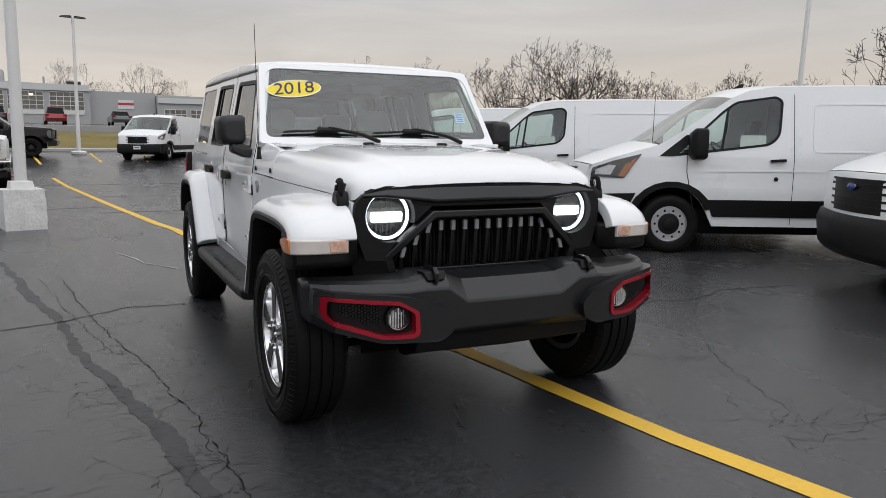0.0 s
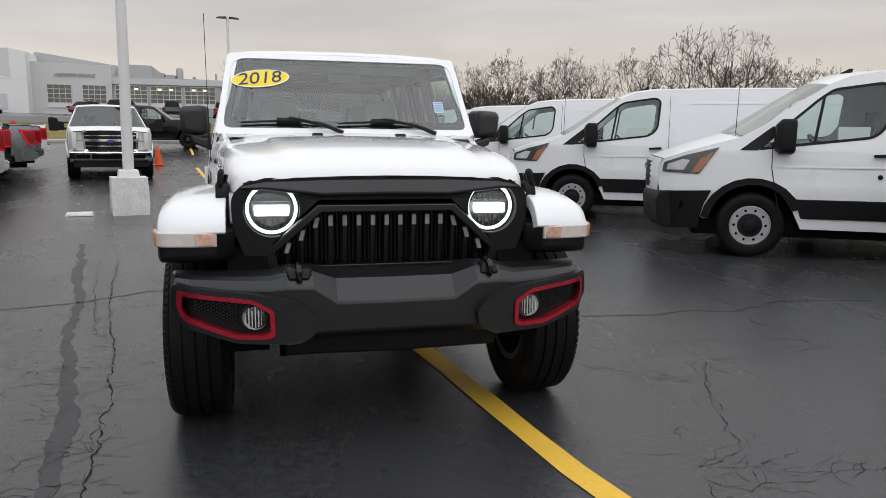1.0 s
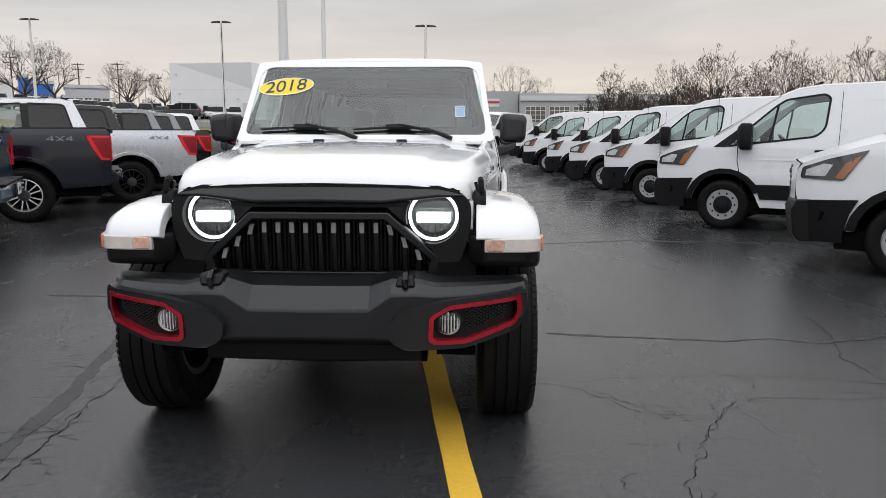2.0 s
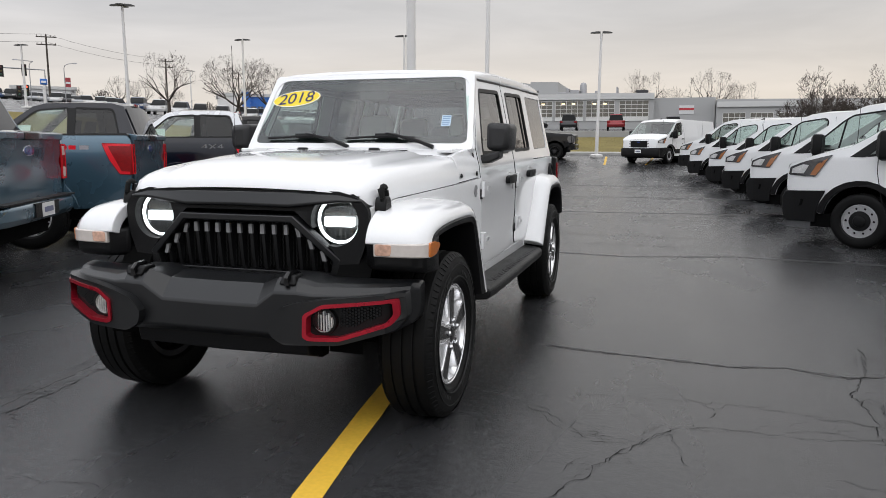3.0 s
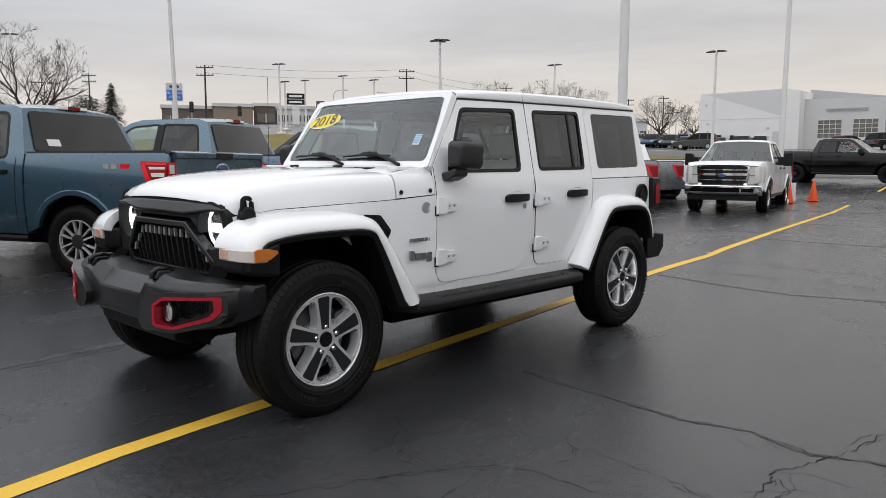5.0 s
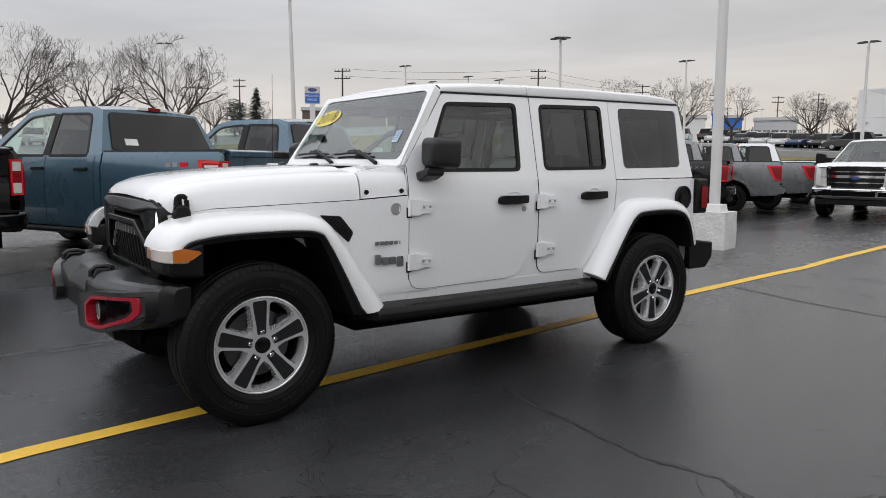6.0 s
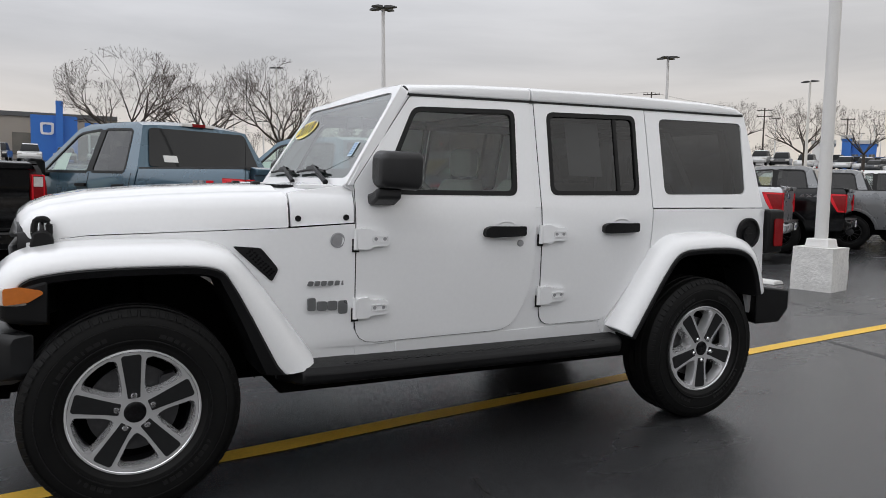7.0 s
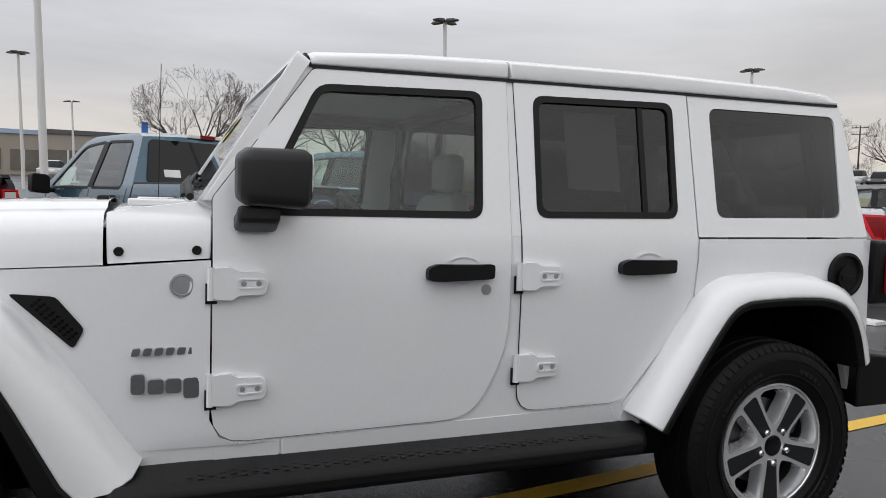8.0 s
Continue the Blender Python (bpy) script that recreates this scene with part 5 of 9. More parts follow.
def make_front(car):
    """Grille with its brow, head lamps, bumper, fog lamps, hooks and skid plate."""
    g = -0.385
    sgn = (1, -1)
    # grille shell
    outer = rounded([(-0.640, 1.035), (-0.595, 1.085), (-0.50, 1.112), (0.50, 1.112), (0.595, 1.085), (0.640, 1.035), (0.638, 0.92), (0.588, 0.775), (0.535, 0.695), (-0.535, 0.695), (-0.588, 0.775), (-0.638, 0.92)], [0.03, 0.04, 0, 0, 0.04, 0.03, 0.05, 0.05, 0.0, 0.0, 0.05, 0.05])
    half_mouth = [(0.285, 1.020)] + arc(0.478, 0.980, 0.114, 197.3, -107.0, 40) + [(0.480, 0.835), (0.455, 0.735)]
    mouth = half_mouth + [(-x, z) for x, z in reversed(half_mouth)]
    bow = lambda x: 0.05 * (x / 0.65) ** 2
    bm = bmesh.new()
    panel(bm, outer, [mouth], lambda u, v, d: (u, g - 0.022 + 0.35 * bow(u) + d, v), 0.107, cut_u=(-0.5, -0.25, 0, 0.25, 0.5))
    shell = part("grille_shell", bm, BLACKPLASTIC, car, "matte black grille shell", bevel=0.008)
    # near-black sheet added as the shade behind the grille mouth
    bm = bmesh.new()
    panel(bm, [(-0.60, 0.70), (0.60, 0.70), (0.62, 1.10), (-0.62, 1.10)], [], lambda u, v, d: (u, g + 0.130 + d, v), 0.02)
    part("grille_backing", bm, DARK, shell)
    # honeycomb insert: fine zigzag wires
    bm = bmesh.new()
    for i in range(58):
        x0 = -0.472 + i * 0.01655
        top = 0.99 if abs(x0) < 0.29 else 0.99 - (abs(x0) - 0.29) * 0.95
        pts, z, k = [], 0.735, 0
        while z < top:
            pts.append((x0 + (0.0042 if k % 2 else -0.0042), g + 0.006 + bow(x0), z))
            z += 0.0125
            k += 1
        for a, b in zip(pts, pts[1:]):
            v = [bm.verts.new(p) for p in ((a[0] - 0.0016, a[1], a[2]), (a[0] + 0.0016, a[1], a[2]), (b[0] + 0.0016, b[1], b[2]), (b[0] - 0.0016, b[1], b[2]))]
            bm.faces.new(v)
    part("honeycomb_insert", bm, GLOSSBLACK, shell, "black honeycomb mesh")
    # slats with bright tips
    for i in range(15):
        x = (i - 7) * 0.0595
        top = 0.957 if abs(i - 7) < 5 else 0.948 - (abs(x) - 0.2975) * 0.89
        bm = bmesh.new()
        loft(bm, [[(x - 0.013, g + 0.014 + bow(x), z), (x - 0.008, g + y + bow(x), z), (x + 0.008, g + y + bow(x), z), (x + 0.013, g + 0.014 + bow(x), z)] for z, y in ((0.742, 0.004), (0.80, -0.006), (top - 0.03, -0.020), (top, -0.014))])
        slat = part("slat", bm, BLACKPLASTIC, shell)
        lean = 0.006 * (1 if x > 0 else -1) if abs(i - 7) > 4 else 0.0
        bm = bmesh.new()
        loft(bm, [[(x + lean * k - 0.0092, g - 0.027 + bow(x), z), (x + lean * k + 0.0092, g - 0.027 + bow(x), z), (x + lean * k + 0.0092, g - 0.012 + bow(x), z), (x + lean * k - 0.0092, g - 0.012 + bow(x), z)] for k, z in ((1, top - 0.046), (-1, top - 0.003))])
        part("slat_tip", bm, mat("grey_slat_tip", (0.24, 0.24, 0.245), 0.4, metal=0.3), slat, "pale grey slat tip")
    # frame round the mouth
    bm = bmesh.new()
    frame_out = [(-0.294, 1.002), (0.294, 1.002), (0.506, 0.806), (0.478, 0.722), (-0.478, 0.722), (-0.506, 0.806)]
    frame_in = [(-0.278, 0.970), (0.278, 0.970), (0.466, 0.800), (0.456, 0.740), (-0.456, 0.740), (-0.466, 0.800)]
    panel(bm, frame_out, [frame_in], lambda u, v, d: (u, g - 0.062 + 0.6 * bow(u) + 0.045 * max(0.0, 0.97 - v) / 0.25 + d, v), 0.06)
    part("mouth_frame", bm, GREYPLASTIC, shell, "charcoal frame bar round the grille", bevel=0.006)
    # brow
    bm = bmesh.new()
    loft(bm, [[(x, g - 0.055 + bow(x) * 1.1, zl), (x, g - 0.062 + bow(x) * 1.1, zl + 0.012), (x, g - 0.042 + bow(x), zu), (x, g + 0.02 + bow(x), zu - 0.004), (x, g + 0.01 + bow(x), zl)] for x, zl, zu in ((-0.605, 1.062, 1.078), (-0.50, 1.062, 1.099), (-0.27, 1.036, 1.105), (0.0, 1.040, 1.106), (0.27, 1.036, 1.105), (0.50, 1.062, 1.099), (0.605, 1.062, 1.078))])
    part("grille_brow", bm, GREYPLASTIC, shell, "angled charcoal brow over the lamps", bevel=0.005)
    # head lamps
    for s in sgn:
        at = Matrix.Translation((s * 0.478, g + 0.052, 0.980)) @ Matrix.Rotation(radians(-90), 4, "Z")
        bm = bmesh.new()
        lathe(bm, [(0.116, 0.012), (0.108, 0.014), (0.100, -0.01), (0.080, -0.045), (0.0, -0.055)], 44, at)
        lamp = part("head_lamp", bm, mat("dark_lamp_bowl", (0.20, 0.21, 0.21), 0.16, metal=0.8, vary=0.4, scale=25), car, "round lit LED head lamp")
        bm = bmesh.new()
        lathe(bm, [(0.108, 0.010), (0.105, 0.018), (0.096, 0.016), (0.094, 0.006)], 48, at)
        part("light_ring", bm, LED, lamp, "glowing white ring")
        bm = bmesh.new()
        loft(bm, [[(s * 0.478 + x, g + 0.034 + y, z) for x, z in rounded([(-0.072, 0.950), (0.072, 0.950), (0.074, 0.995), (-0.072, 0.995)], 0.008, 2)] for y in (0.0, 0.02)])
        part("light_bar", bm, LED, lamp, "glowing white bar")
        bm = bmesh.new()
        for zz in (0.945, 1.002):
            box(bm, s * 0.478 - 0.085, s * 0.478 + 0.085, g + 0.046, g + 0.064, zz - 0.003, zz + 0.003)
        for k in range(7):
            x = (k - 3) * 0.0255 + (0.004 if k % 2 else 0.0)
            h = math.sqrt(0.092 ** 2 - x * x)
            box(bm, s * 0.478 + x - 0.0018, s * 0.478 + x + 0.0018, g + 0.040, g + 0.085, 1.004, 0.980 + h)
            box(bm, s * 0.478 + x - 0.0018, s * 0.478 + x + 0.0018, g + 0.050, g + 0.085, 0.980 - h, 0.944)
        part("lamp_fins", bm, REFLECTOR, lamp)
        bm = bmesh.new()
        lathe(bm, [(0.110, 0.018), (0.09, 0.030), (0.05, 0.038), (0.0, 0.040)], 40, at)
        lens = part("lamp_lens", bm, glass("lamp_glass", (0.93, 0.94, 0.94)), lamp)
        lens.visible_shadow = False
    # bumper
    half = ((0.0, -0.45, ((0.744, -0.50), (0.722, -0.600), (0.699, -0.622), (0.638, -0.672), (0.522, -0.672), (0.490, -0.63))),
            (0.238, -0.45, ((0.744, -0.50), (0.724, -0.600), (0.701, -0.622), (0.640, -0.672), (0.522, -0.672), (0.490, -0.63))),
            (0.330, -0.45, ((0.766, -0.52), (0.760, -0.625), (0.745, -0.652), (0.705, -0.684), (0.522, -0.684), (0.490, -0.64))),
            (0.43, -0.45, ((0.766, -0.52), (0.760, -0.622), (0.746, -0.648), (0.708, -0.680), (0.522, -0.680), (0.490, -0.64))),
            (0.50, -0.445, ((0.746, -0.50), (0.740, -0.600), (0.728, -0.632), (0.700, -0.664), (0.525, -0.664), (0.492, -0.625))),
            (0.66, -0.43, ((0.744, -0.47), (0.738, -0.560), (0.727, -0.590), (0.702, -0.620), (0.545, -0.620), (0.505, -0.580))),
            (0.80, -0.40, ((0.742, -0.43), (0.736, -0.500), (0.726, -0.530), (0.702, -0.560), (0.560, -0.560), (0.528, -0.525))),
            (0.862, -0.36, ((0.738, -0.385), (0.732, -0.435), (0.722, -0.460), (0.696, -0.484), (0.585, -0.484), (0.558, -0.455))),
            (0.882, -0.33, ((0.730, -0.35), (0.724, -0.380), (0.712, -0.398), (0.688, -0.412), (0.600, -0.412), (0.578, -0.395))))
    rings = []
    for x, back, pts in [(-x, b, p) for x, b, p in reversed(half[1:])] + list(half):
        rings.append([(x, back, pts[0][0] - 0.004)] + [(x, y, z) for z, y in pts] + [(x, back, pts[-1][0])])
    bm = bmesh.new()
    loft(bm, rings)
    bumper = part("front_bumper", bm, GREYPLASTIC, car, "charcoal plastic front bumper", bevel=0.009, sharp=16)
    for s in sgn:
        def face(proud):
            return lambda u, v, d: (s * u, lerp_table(FACE, u) - proud + d, v)
        bez = rounded([(0.846, 0.690), (0.560, 0.670), (0.482, 0.627), (0.478, 0.532), (0.500, 0.518), (0.625, 0.516), (0.822, 0.578), (0.850, 0.618)], 0.012, 2)
        cap = rounded([(0.866, 0.712), (0.56, 0.690), (0.45, 0.672), (0.370, 0.648), (0.318, 0.590), (0.330, 0.528), (0.39, 0.496), (0.62, 0.497), (0.835, 0.555), (0.872, 0.605)], 0.02, 2)
        cuts = (0.36, 0.42, 0.48, 0.55, 0.62, 0.70, 0.75, 0.80)
        bm = bmesh.new()
        panel(bm, cap, [bez], face(0.046), 0.06, cut_u=cuts)
        cap_ob = part("bumper_end_cap", bm, GREYPLASTIC, bumper, bevel=0.016, sharp=20, segments=1)
        bm = bmesh.new()
        hole = rounded([(0.824, 0.674), (0.560, 0.654), (0.499, 0.619), (0.496, 0.543), (0.512, 0.534), (0.620, 0.532), (0.806, 0.592), (0.828, 0.622)], 0.010, 2)
        panel(bm, bez, [hole], face(0.054), 0.06, cut_u=cuts)
        part("fog_bezel", bm, RED, bumper, "metallic red fog-lamp bezel", bevel=0.006)
        bm = bmesh.new()
        panel(bm, hole, [], face(0.012), 0.004, cut_u=cuts)
        insert = part("fog_insert", bm, BLACKPLASTIC, bumper)
        bm = bmesh.new()
        for i in range(15):
            for j in range(6):
                x, z = 0.625 + i * 0.0115, 0.575 + j * 0.0135 + (0.0067 if i % 2 else 0)
                if z < 0.545 + (x - 0.615) * 0.45 or z > 0.648 + (x - 0.56) * 0.07 or x > 0.785:
                    continue
                y = lerp_table(FACE, x) - 0.014
                box(bm, s * (x - 0.0045), s * (x + 0.0045), y - 0.006, y, z - 0.0045, z + 0.0045)
        part("fog_mesh", bm, GLOSSBLACK, insert)
        at = Matrix.Translation((s * 0.553, -0.652, 0.596)) @ Matrix.Rotation(radians(-90), 4, "Z")
        bm = bmesh.new()
        lathe(bm, [(0.058, -0.01), (0.058, 0.022), (0.050, 0.024), (0.047, 0.010)], 32, at)
        part("fog_housing", bm, BLACKPLASTIC, insert)
        bm = bmesh.new()
        lathe(bm, [(0.048, 0.020), (0.044, 0.004), (0.030, -0.012), (0.0, -0.020)], 32, at)
        for k in range(7):
            x = -0.036 + k * 0.012
            h = math.sqrt(0.046 ** 2 - x * x)
            box(bm, s * 0.553 + x - 0.0022, s * 0.553 + x + 0.0022, -0.668, -0.640, 0.596 - h * 0.9, 0.596 + h * (0.9 if k % 2 else 0.55))
        bowl = part("fog_lamp", bm, mat("faceted_fog_reflector", (0.72, 0.72, 0.70), 0.18, metal=0.1, vary=0.35, scale=40, fine=90), insert, "clear round fog lamp")
        bm = bmesh.new()
        lathe(bm, [(0.049, 0.018), (0.044, 0.026), (0.025, 0.032), (0.0, 0.034)], 32, at)
        part("fog_glass", bm, glass("lamp_glass", (0.93, 0.94, 0.94)), insert).visible_shadow = False
        # tow hook
        bm = bmesh.new()
        box(bm, s * 0.345, s * 0.425, -0.668, -0.56, 0.735, 0.775, top=(0.012, 0.02))
        part("hook_seat", bm, BLACKPLASTIC, bumper, bevel=0.008)
        bm = bmesh.new()
        tube(bm, [(s * 0.385, -0.56, 0.765), (s * 0.385, -0.60, 0.783), (s * 0.385, -0.645, 0.780), (s * 0.385, -0.668, 0.762), (s * 0.385, -0.668, 0.735)], 0.013, 8)
        part("tow_hook", bm, GLOSSBLACK, bumper, "black steel tow hook")
        bm = bmesh.new()
        box(bm, s * 0.33, s * 0.46, -0.50, -0.44, 0.385, 0.50)
        lathe(bm, [(0.014, 0.0), (0.013, 0.012), (0.0, 0.012)], 12, Matrix.Translation((s * 0.38, -0.50, 0.410)) @ Matrix.Rotation(radians(-90), 4, "Z"))
        part("bracket", bm, DARK, bumper)
        bm = bmesh.new()
        lathe(bm, [(0.013, 0.0), (0.012, 0.012), (0.0, 0.012)], 12, Matrix.Translation((s * 0.38, -0.508, 0.412)) @ Matrix.Rotation(radians(-90), 4, "Z"))
        part("bracket_bolt", bm, GALV, bumper)
    bm = bmesh.new()
    loft(bm, [[(x, y, z) for y, z in ((-0.60, 0.495), (-0.585, 0.405 + 0.02 * abs(x)), (-0.50, 0.385), (-0.40, 0.44), (-0.40, 0.495))] for x in (-0.44, -0.36, 0, 0.36, 0.44)])
    part("skid_plate", bm, BLACKPLASTIC, bumper, "black lower skid plate", bevel=0.008)


make_jeep()

# ---- parked vehicles ----
def sheet(bm, line, width, bow=None, n=9, crown=0.0, thick=0.0):
    """A body skin across the car along the side line (y, z); width(y, z) gives its half width, bow the curve towards the middle."""
    rows = []
    for y, z in line:
        w = width(y, z)
        row = []
        for i in range(n):
            f = -1 + 2 * i / (n - 1)
            k = 1 - f * f
            dy, dz = bow(y, z) if bow else (0, 0)
            row.append(bm.verts.new((f * w, y + dy * k, z + dz * k + crown * k)))
        rows.append(row)
    for a, b in zip(rows, rows[1:]):
        for i in range(n - 1):
            bm.faces.new((a[i], a[i + 1], b[i + 1], b[i]))
    return bm


LAMPBOWL = mat("pale_lamp_bowl", (0.55, 0.55, 0.55), 0.25, coat=0.6, vary=0.3, scale=9)


def steel_wheel(parent, at, s, r=0.352, w=0.23, rim_r=0.215):
    rim, m = wheel_base(parent, "wheel", at, s, r, w, rim_r, STEEL, tread=False)
    f = w / 2
    bm = bmesh.new()
    holes = [arc(rim_r * 0.76 * math.cos(a), rim_r * 0.76 * math.sin(a), 0.016, 0, 360, 8)[:-1] for a in np.linspace(0, 2 * math.pi, 10, endpoint=False)]
    panel(bm, arc(0, 0, rim_r * 0.93, 0, 360, 40)[:-1], holes, lambda u, v, d: m @ Vector((f - 0.035 - d + (0.02 if math.hypot(u, v) < rim_r * 0.5 else 0.0), u, v)), 0.02)
    part("wheel_disc", bm, STEEL, rim)
    bm = bmesh.new()
    lathe(bm, [(rim_r * 0.60, f - 0.034), (rim_r * 0.56, f - 0.020), (rim_r * 0.36, f - 0.016), (rim_r * 0.33, f - 0.002), (rim_r * 0.22, f + 0.004), (0.0, f + 0.005)], 24, m)
    part("hub_cap", bm, BLACKPLASTIC, rim)
    # added dark disc holds the shade seen through the wheel holes
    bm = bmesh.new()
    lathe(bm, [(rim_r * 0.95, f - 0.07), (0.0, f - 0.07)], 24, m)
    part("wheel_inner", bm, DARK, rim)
    return rim


def alloy_wheel(parent, at, s, r, w, rim_r, face_mat, spokes=6, thick=0.045):
    rim, m = wheel_base(parent, "wheel", at, s, r, w, rim_r, DARKMETAL if face_mat is GREYWHEEL else face_mat, tread=True)
    f = w / 2 - 0.02
    # flat dark disc added for the shade behind the alloy spokes
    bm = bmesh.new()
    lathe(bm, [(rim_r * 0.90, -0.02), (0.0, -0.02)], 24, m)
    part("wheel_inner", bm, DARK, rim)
    for i in range(spokes):
        for e in (-1, 1):
            q = m @ Matrix.Rotation(2 * math.pi * i / spokes, 4, "X")
            bm = bmesh.new()
            w0, w1 = 0.0095, thick * 0.32
            panel(bm, [(e * 0.004, 0.04), (e * 0.030 - w0, rim_r * 0.55), (e * thick * 1.1 - w1 * 0.7, rim_r * 0.95), (e * thick * 1.1 + w1 * 0.7, rim_r * 0.95), (e * 0.030 + w0, rim_r * 0.55), (e * 0.028, 0.04)], [], lambda u, v, d: q @ Vector((f - d, u, v)), 0.03)
            part("spoke", bm, face_mat, rim)
    bm = bmesh.new()
    lathe(bm, [(0.085, f - 0.03), (0.08, f), (0.04, f + 0.006), (0.0, f + 0.006)], 24, m)
    part("hub_cap", bm, DARKMETAL, rim)
    bm = bmesh.new()
    lathe(bm, [(rim_r * 0.92, f - 0.03), (rim_r * 0.95, f + 0.004), (rim_r * 1.0, f + 0.002), (rim_r * 1.0, f - 0.03)], 40, m)
    part("rim_edge", bm, face_mat, rim)
    return rim


def plain_text_bars(bm, x, y0, y1, z0, z1, n):
    step = (y1 - y0) / n
    for i in range(n):
        box(bm, x[0], x[1], y0 + i * step, y0 + (i + 0.78) * step, z0, z1)


VAN_W = ((0.0, 0.985), (0.45, 1.015), (0.75, 1.030), (1.15, 1.020), (1.30, 0.990), (2.0, 0.870), (2.1, 0.82))
VAN_NOSE = ((-1.05, 0.70), (-0.95, 0.84), (-0.80, 0.915), (-0.5, 0.965), (0.0, 0.99), (0.6, 1.0), (6.0, 1.0))


def van_w(y, z):
    return lerp_table(VAN_W, z) * lerp_table(VAN_NOSE, y)


def make_van(m, group, label, antenna=True, plated=False):
    """A white cargo van, low roof; nose towards -y, front axle at the origin."""
    van = thing("cargo_van", label, "van", group, m)
    W = lambda s, proud=0.0: (lambda u, v, d: (s * (van_w(u, v) + proud - d), u, v))
    end = 4.95
    cuts_v, cuts_u = (0.45, 0.65, 0.9, 1.15, 1.30, 1.5, 1.7, 1.85, 2.0), (-0.9, -0.8, -0.6, -0.4, -0.2, 0.1)
    arch0, arch1 = [(0.44 * math.cos(radians(a)), 0.36 + 0.44 * math.sin(radians(a))) for a in range(172, 7, -15)], [(3.75 + 0.44 * math.cos(radians(a)), 0.36 + 0.44 * math.sin(radians(a))) for a in range(172, 7, -15)]
    win = [(0.04, 1.185), (0.60, 1.70), (0.74, 1.80), (1.20, 1.865), (1.265, 1.82), (1.235, 1.42), (1.13, 1.315)]
    quarter = rounded(win, [0.02, 0.05, 0.05, 0.06, 0.06, 0.08, 0.08])
    line_top = [(-0.98, 0.78), (-0.985, 0.98), (-0.93, 1.06), (-0.70, 1.145), (-0.40, 1.235), (-0.16, 1.30), (0.05, 1.42), (0.40, 1.67), (0.68, 1.855), (0.88, 1.945), (1.15, 1.985), (2.2, 2.005), (end - 0.06, 1.985), (end, 1.93)]
    side = [(end, 0.50), (4.25, 0.40)] + list(reversed(arch1)) + [(3.25, 0.335), (0.50, 0.335)] + list(reversed(arch0)) + [(-0.50, 0.42), (-0.94, 0.62)] + line_top
    for s in (1, -1):
        bm = bmesh.new()
        panel(bm, side, [quarter], W(s), 0.03, cut_u=cuts_u, cut_v=cuts_v)
        body = part("body_side", bm, VANWHITE, van, sharp=40)
        # door seams
        for pts in ([(0.16, 1.20), (0.165, 0.98), (0.24, 0.62), (0.30, 0.42), (0.31, 0.42), (0.25, 0.63), (0.174, 0.98), (0.169, 1.20)], [(1.405, 0.36), (1.405, 1.90), (1.411, 1.90), (1.411, 0.36)]):
            bm = bmesh.new()
            panel(bm, pts, [], W(s, 0.0025), 0.004, cut_v=cuts_v)
            part("door_seam", bm, SEAM, body)
        bm = bmesh.new()
        panel(bm, inset(quarter, -0.018), [inset(quarter, 0.010)], W(s, 0.004), 0.012, cut_v=cuts_v)
        panel(bm, [(-0.16, 1.165), (0.02, 1.165), (0.30, 1.40), (0.16, 1.42)], [], W(s, 0.006), 0.01, cut_v=cuts_v)
        panel(bm, [(0.555, 1.25), (0.585, 1.25), (0.66, 1.74), (0.63, 1.73)], [], W(s, 0.003), 0.01, cut_v=cuts_v)
        part("window_frame", bm, BLACKPLASTIC, body, "black window surround")
        bm = bmesh.new()
        panel(bm, quarter, [], W(s, -0.004), 0.0, cut_v=cuts_v)
        part("side_window", bm, WINDOW, body).visible_shadow = False
        # cladding
        bm = bmesh.new()
        panel(bm, [(0.49, 0.45), (0.42, 0.655), (3.34, 0.655), (3.26, 0.45)], [], W(s, 0.018), 0.02, cut_v=(0.5, 0.6))
        panel(bm, [(4.22, 0.45), (4.16, 0.655), (end - 0.02, 0.655), (end - 0.02, 0.45)], [], W(s, 0.018), 0.02, cut_v=(0.5, 0.6))
        part("side_cladding", bm, BLACKPLASTIC, body, "black side cladding", bevel=0.008)
        for c, a in ((0.0, arch0), (3.75, arch1)):
            bm = bmesh.new()
            outer = [(c + (y - c) * 1.20, 0.36 + (z - 0.36) * 1.16) for y, z in a]
            panel(bm, outer + list(reversed(a)), [], W(s, 0.022), 0.03, cut_v=cuts_v)
            part("arch_trim", bm, BLACKPLASTIC, body, "black wheel-arch trim", bevel=0.006)
            # arch liner with the well's shade put into its near-black colour
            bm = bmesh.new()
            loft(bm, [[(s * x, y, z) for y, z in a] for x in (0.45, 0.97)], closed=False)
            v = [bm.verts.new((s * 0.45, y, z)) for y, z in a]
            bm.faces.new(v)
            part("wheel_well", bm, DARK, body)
        # pressed panel edges on the load side
        for y0, y1 in ((1.62, 3.05), (3.20, 4.70)):
            bm = bmesh.new()
            ring = rounded([(y0, 1.22), (y0 + 0.02, 1.80), (y1 - 0.02, 1.80), (y1, 1.22)], 0.08)
            panel(bm, ring, [inset(ring, 0.018)], W(s, 0.006), 0.008, cut_v=cuts_v)
            part("pressed_rib", bm, VANWHITE, body)
        bm = bmesh.new()
        panel(bm, [(0.20, 0.985), (0.20, 1.000), (4.80, 1.020), (4.80, 1.003)], [], W(s, 0.0028), 0.006, cut_u=(1.0, 2.0, 3.0, 4.0))
        part("side_crease", bm, VANWHITE, body)
        # handle, lock, mirror
        bm = bmesh.new()
        panel(bm, rounded([(1.13, 1.105), (1.13, 1.135), (1.31, 1.145), (1.31, 1.112)], 0.01, 2), [], W(s, 0.035), 0.03)
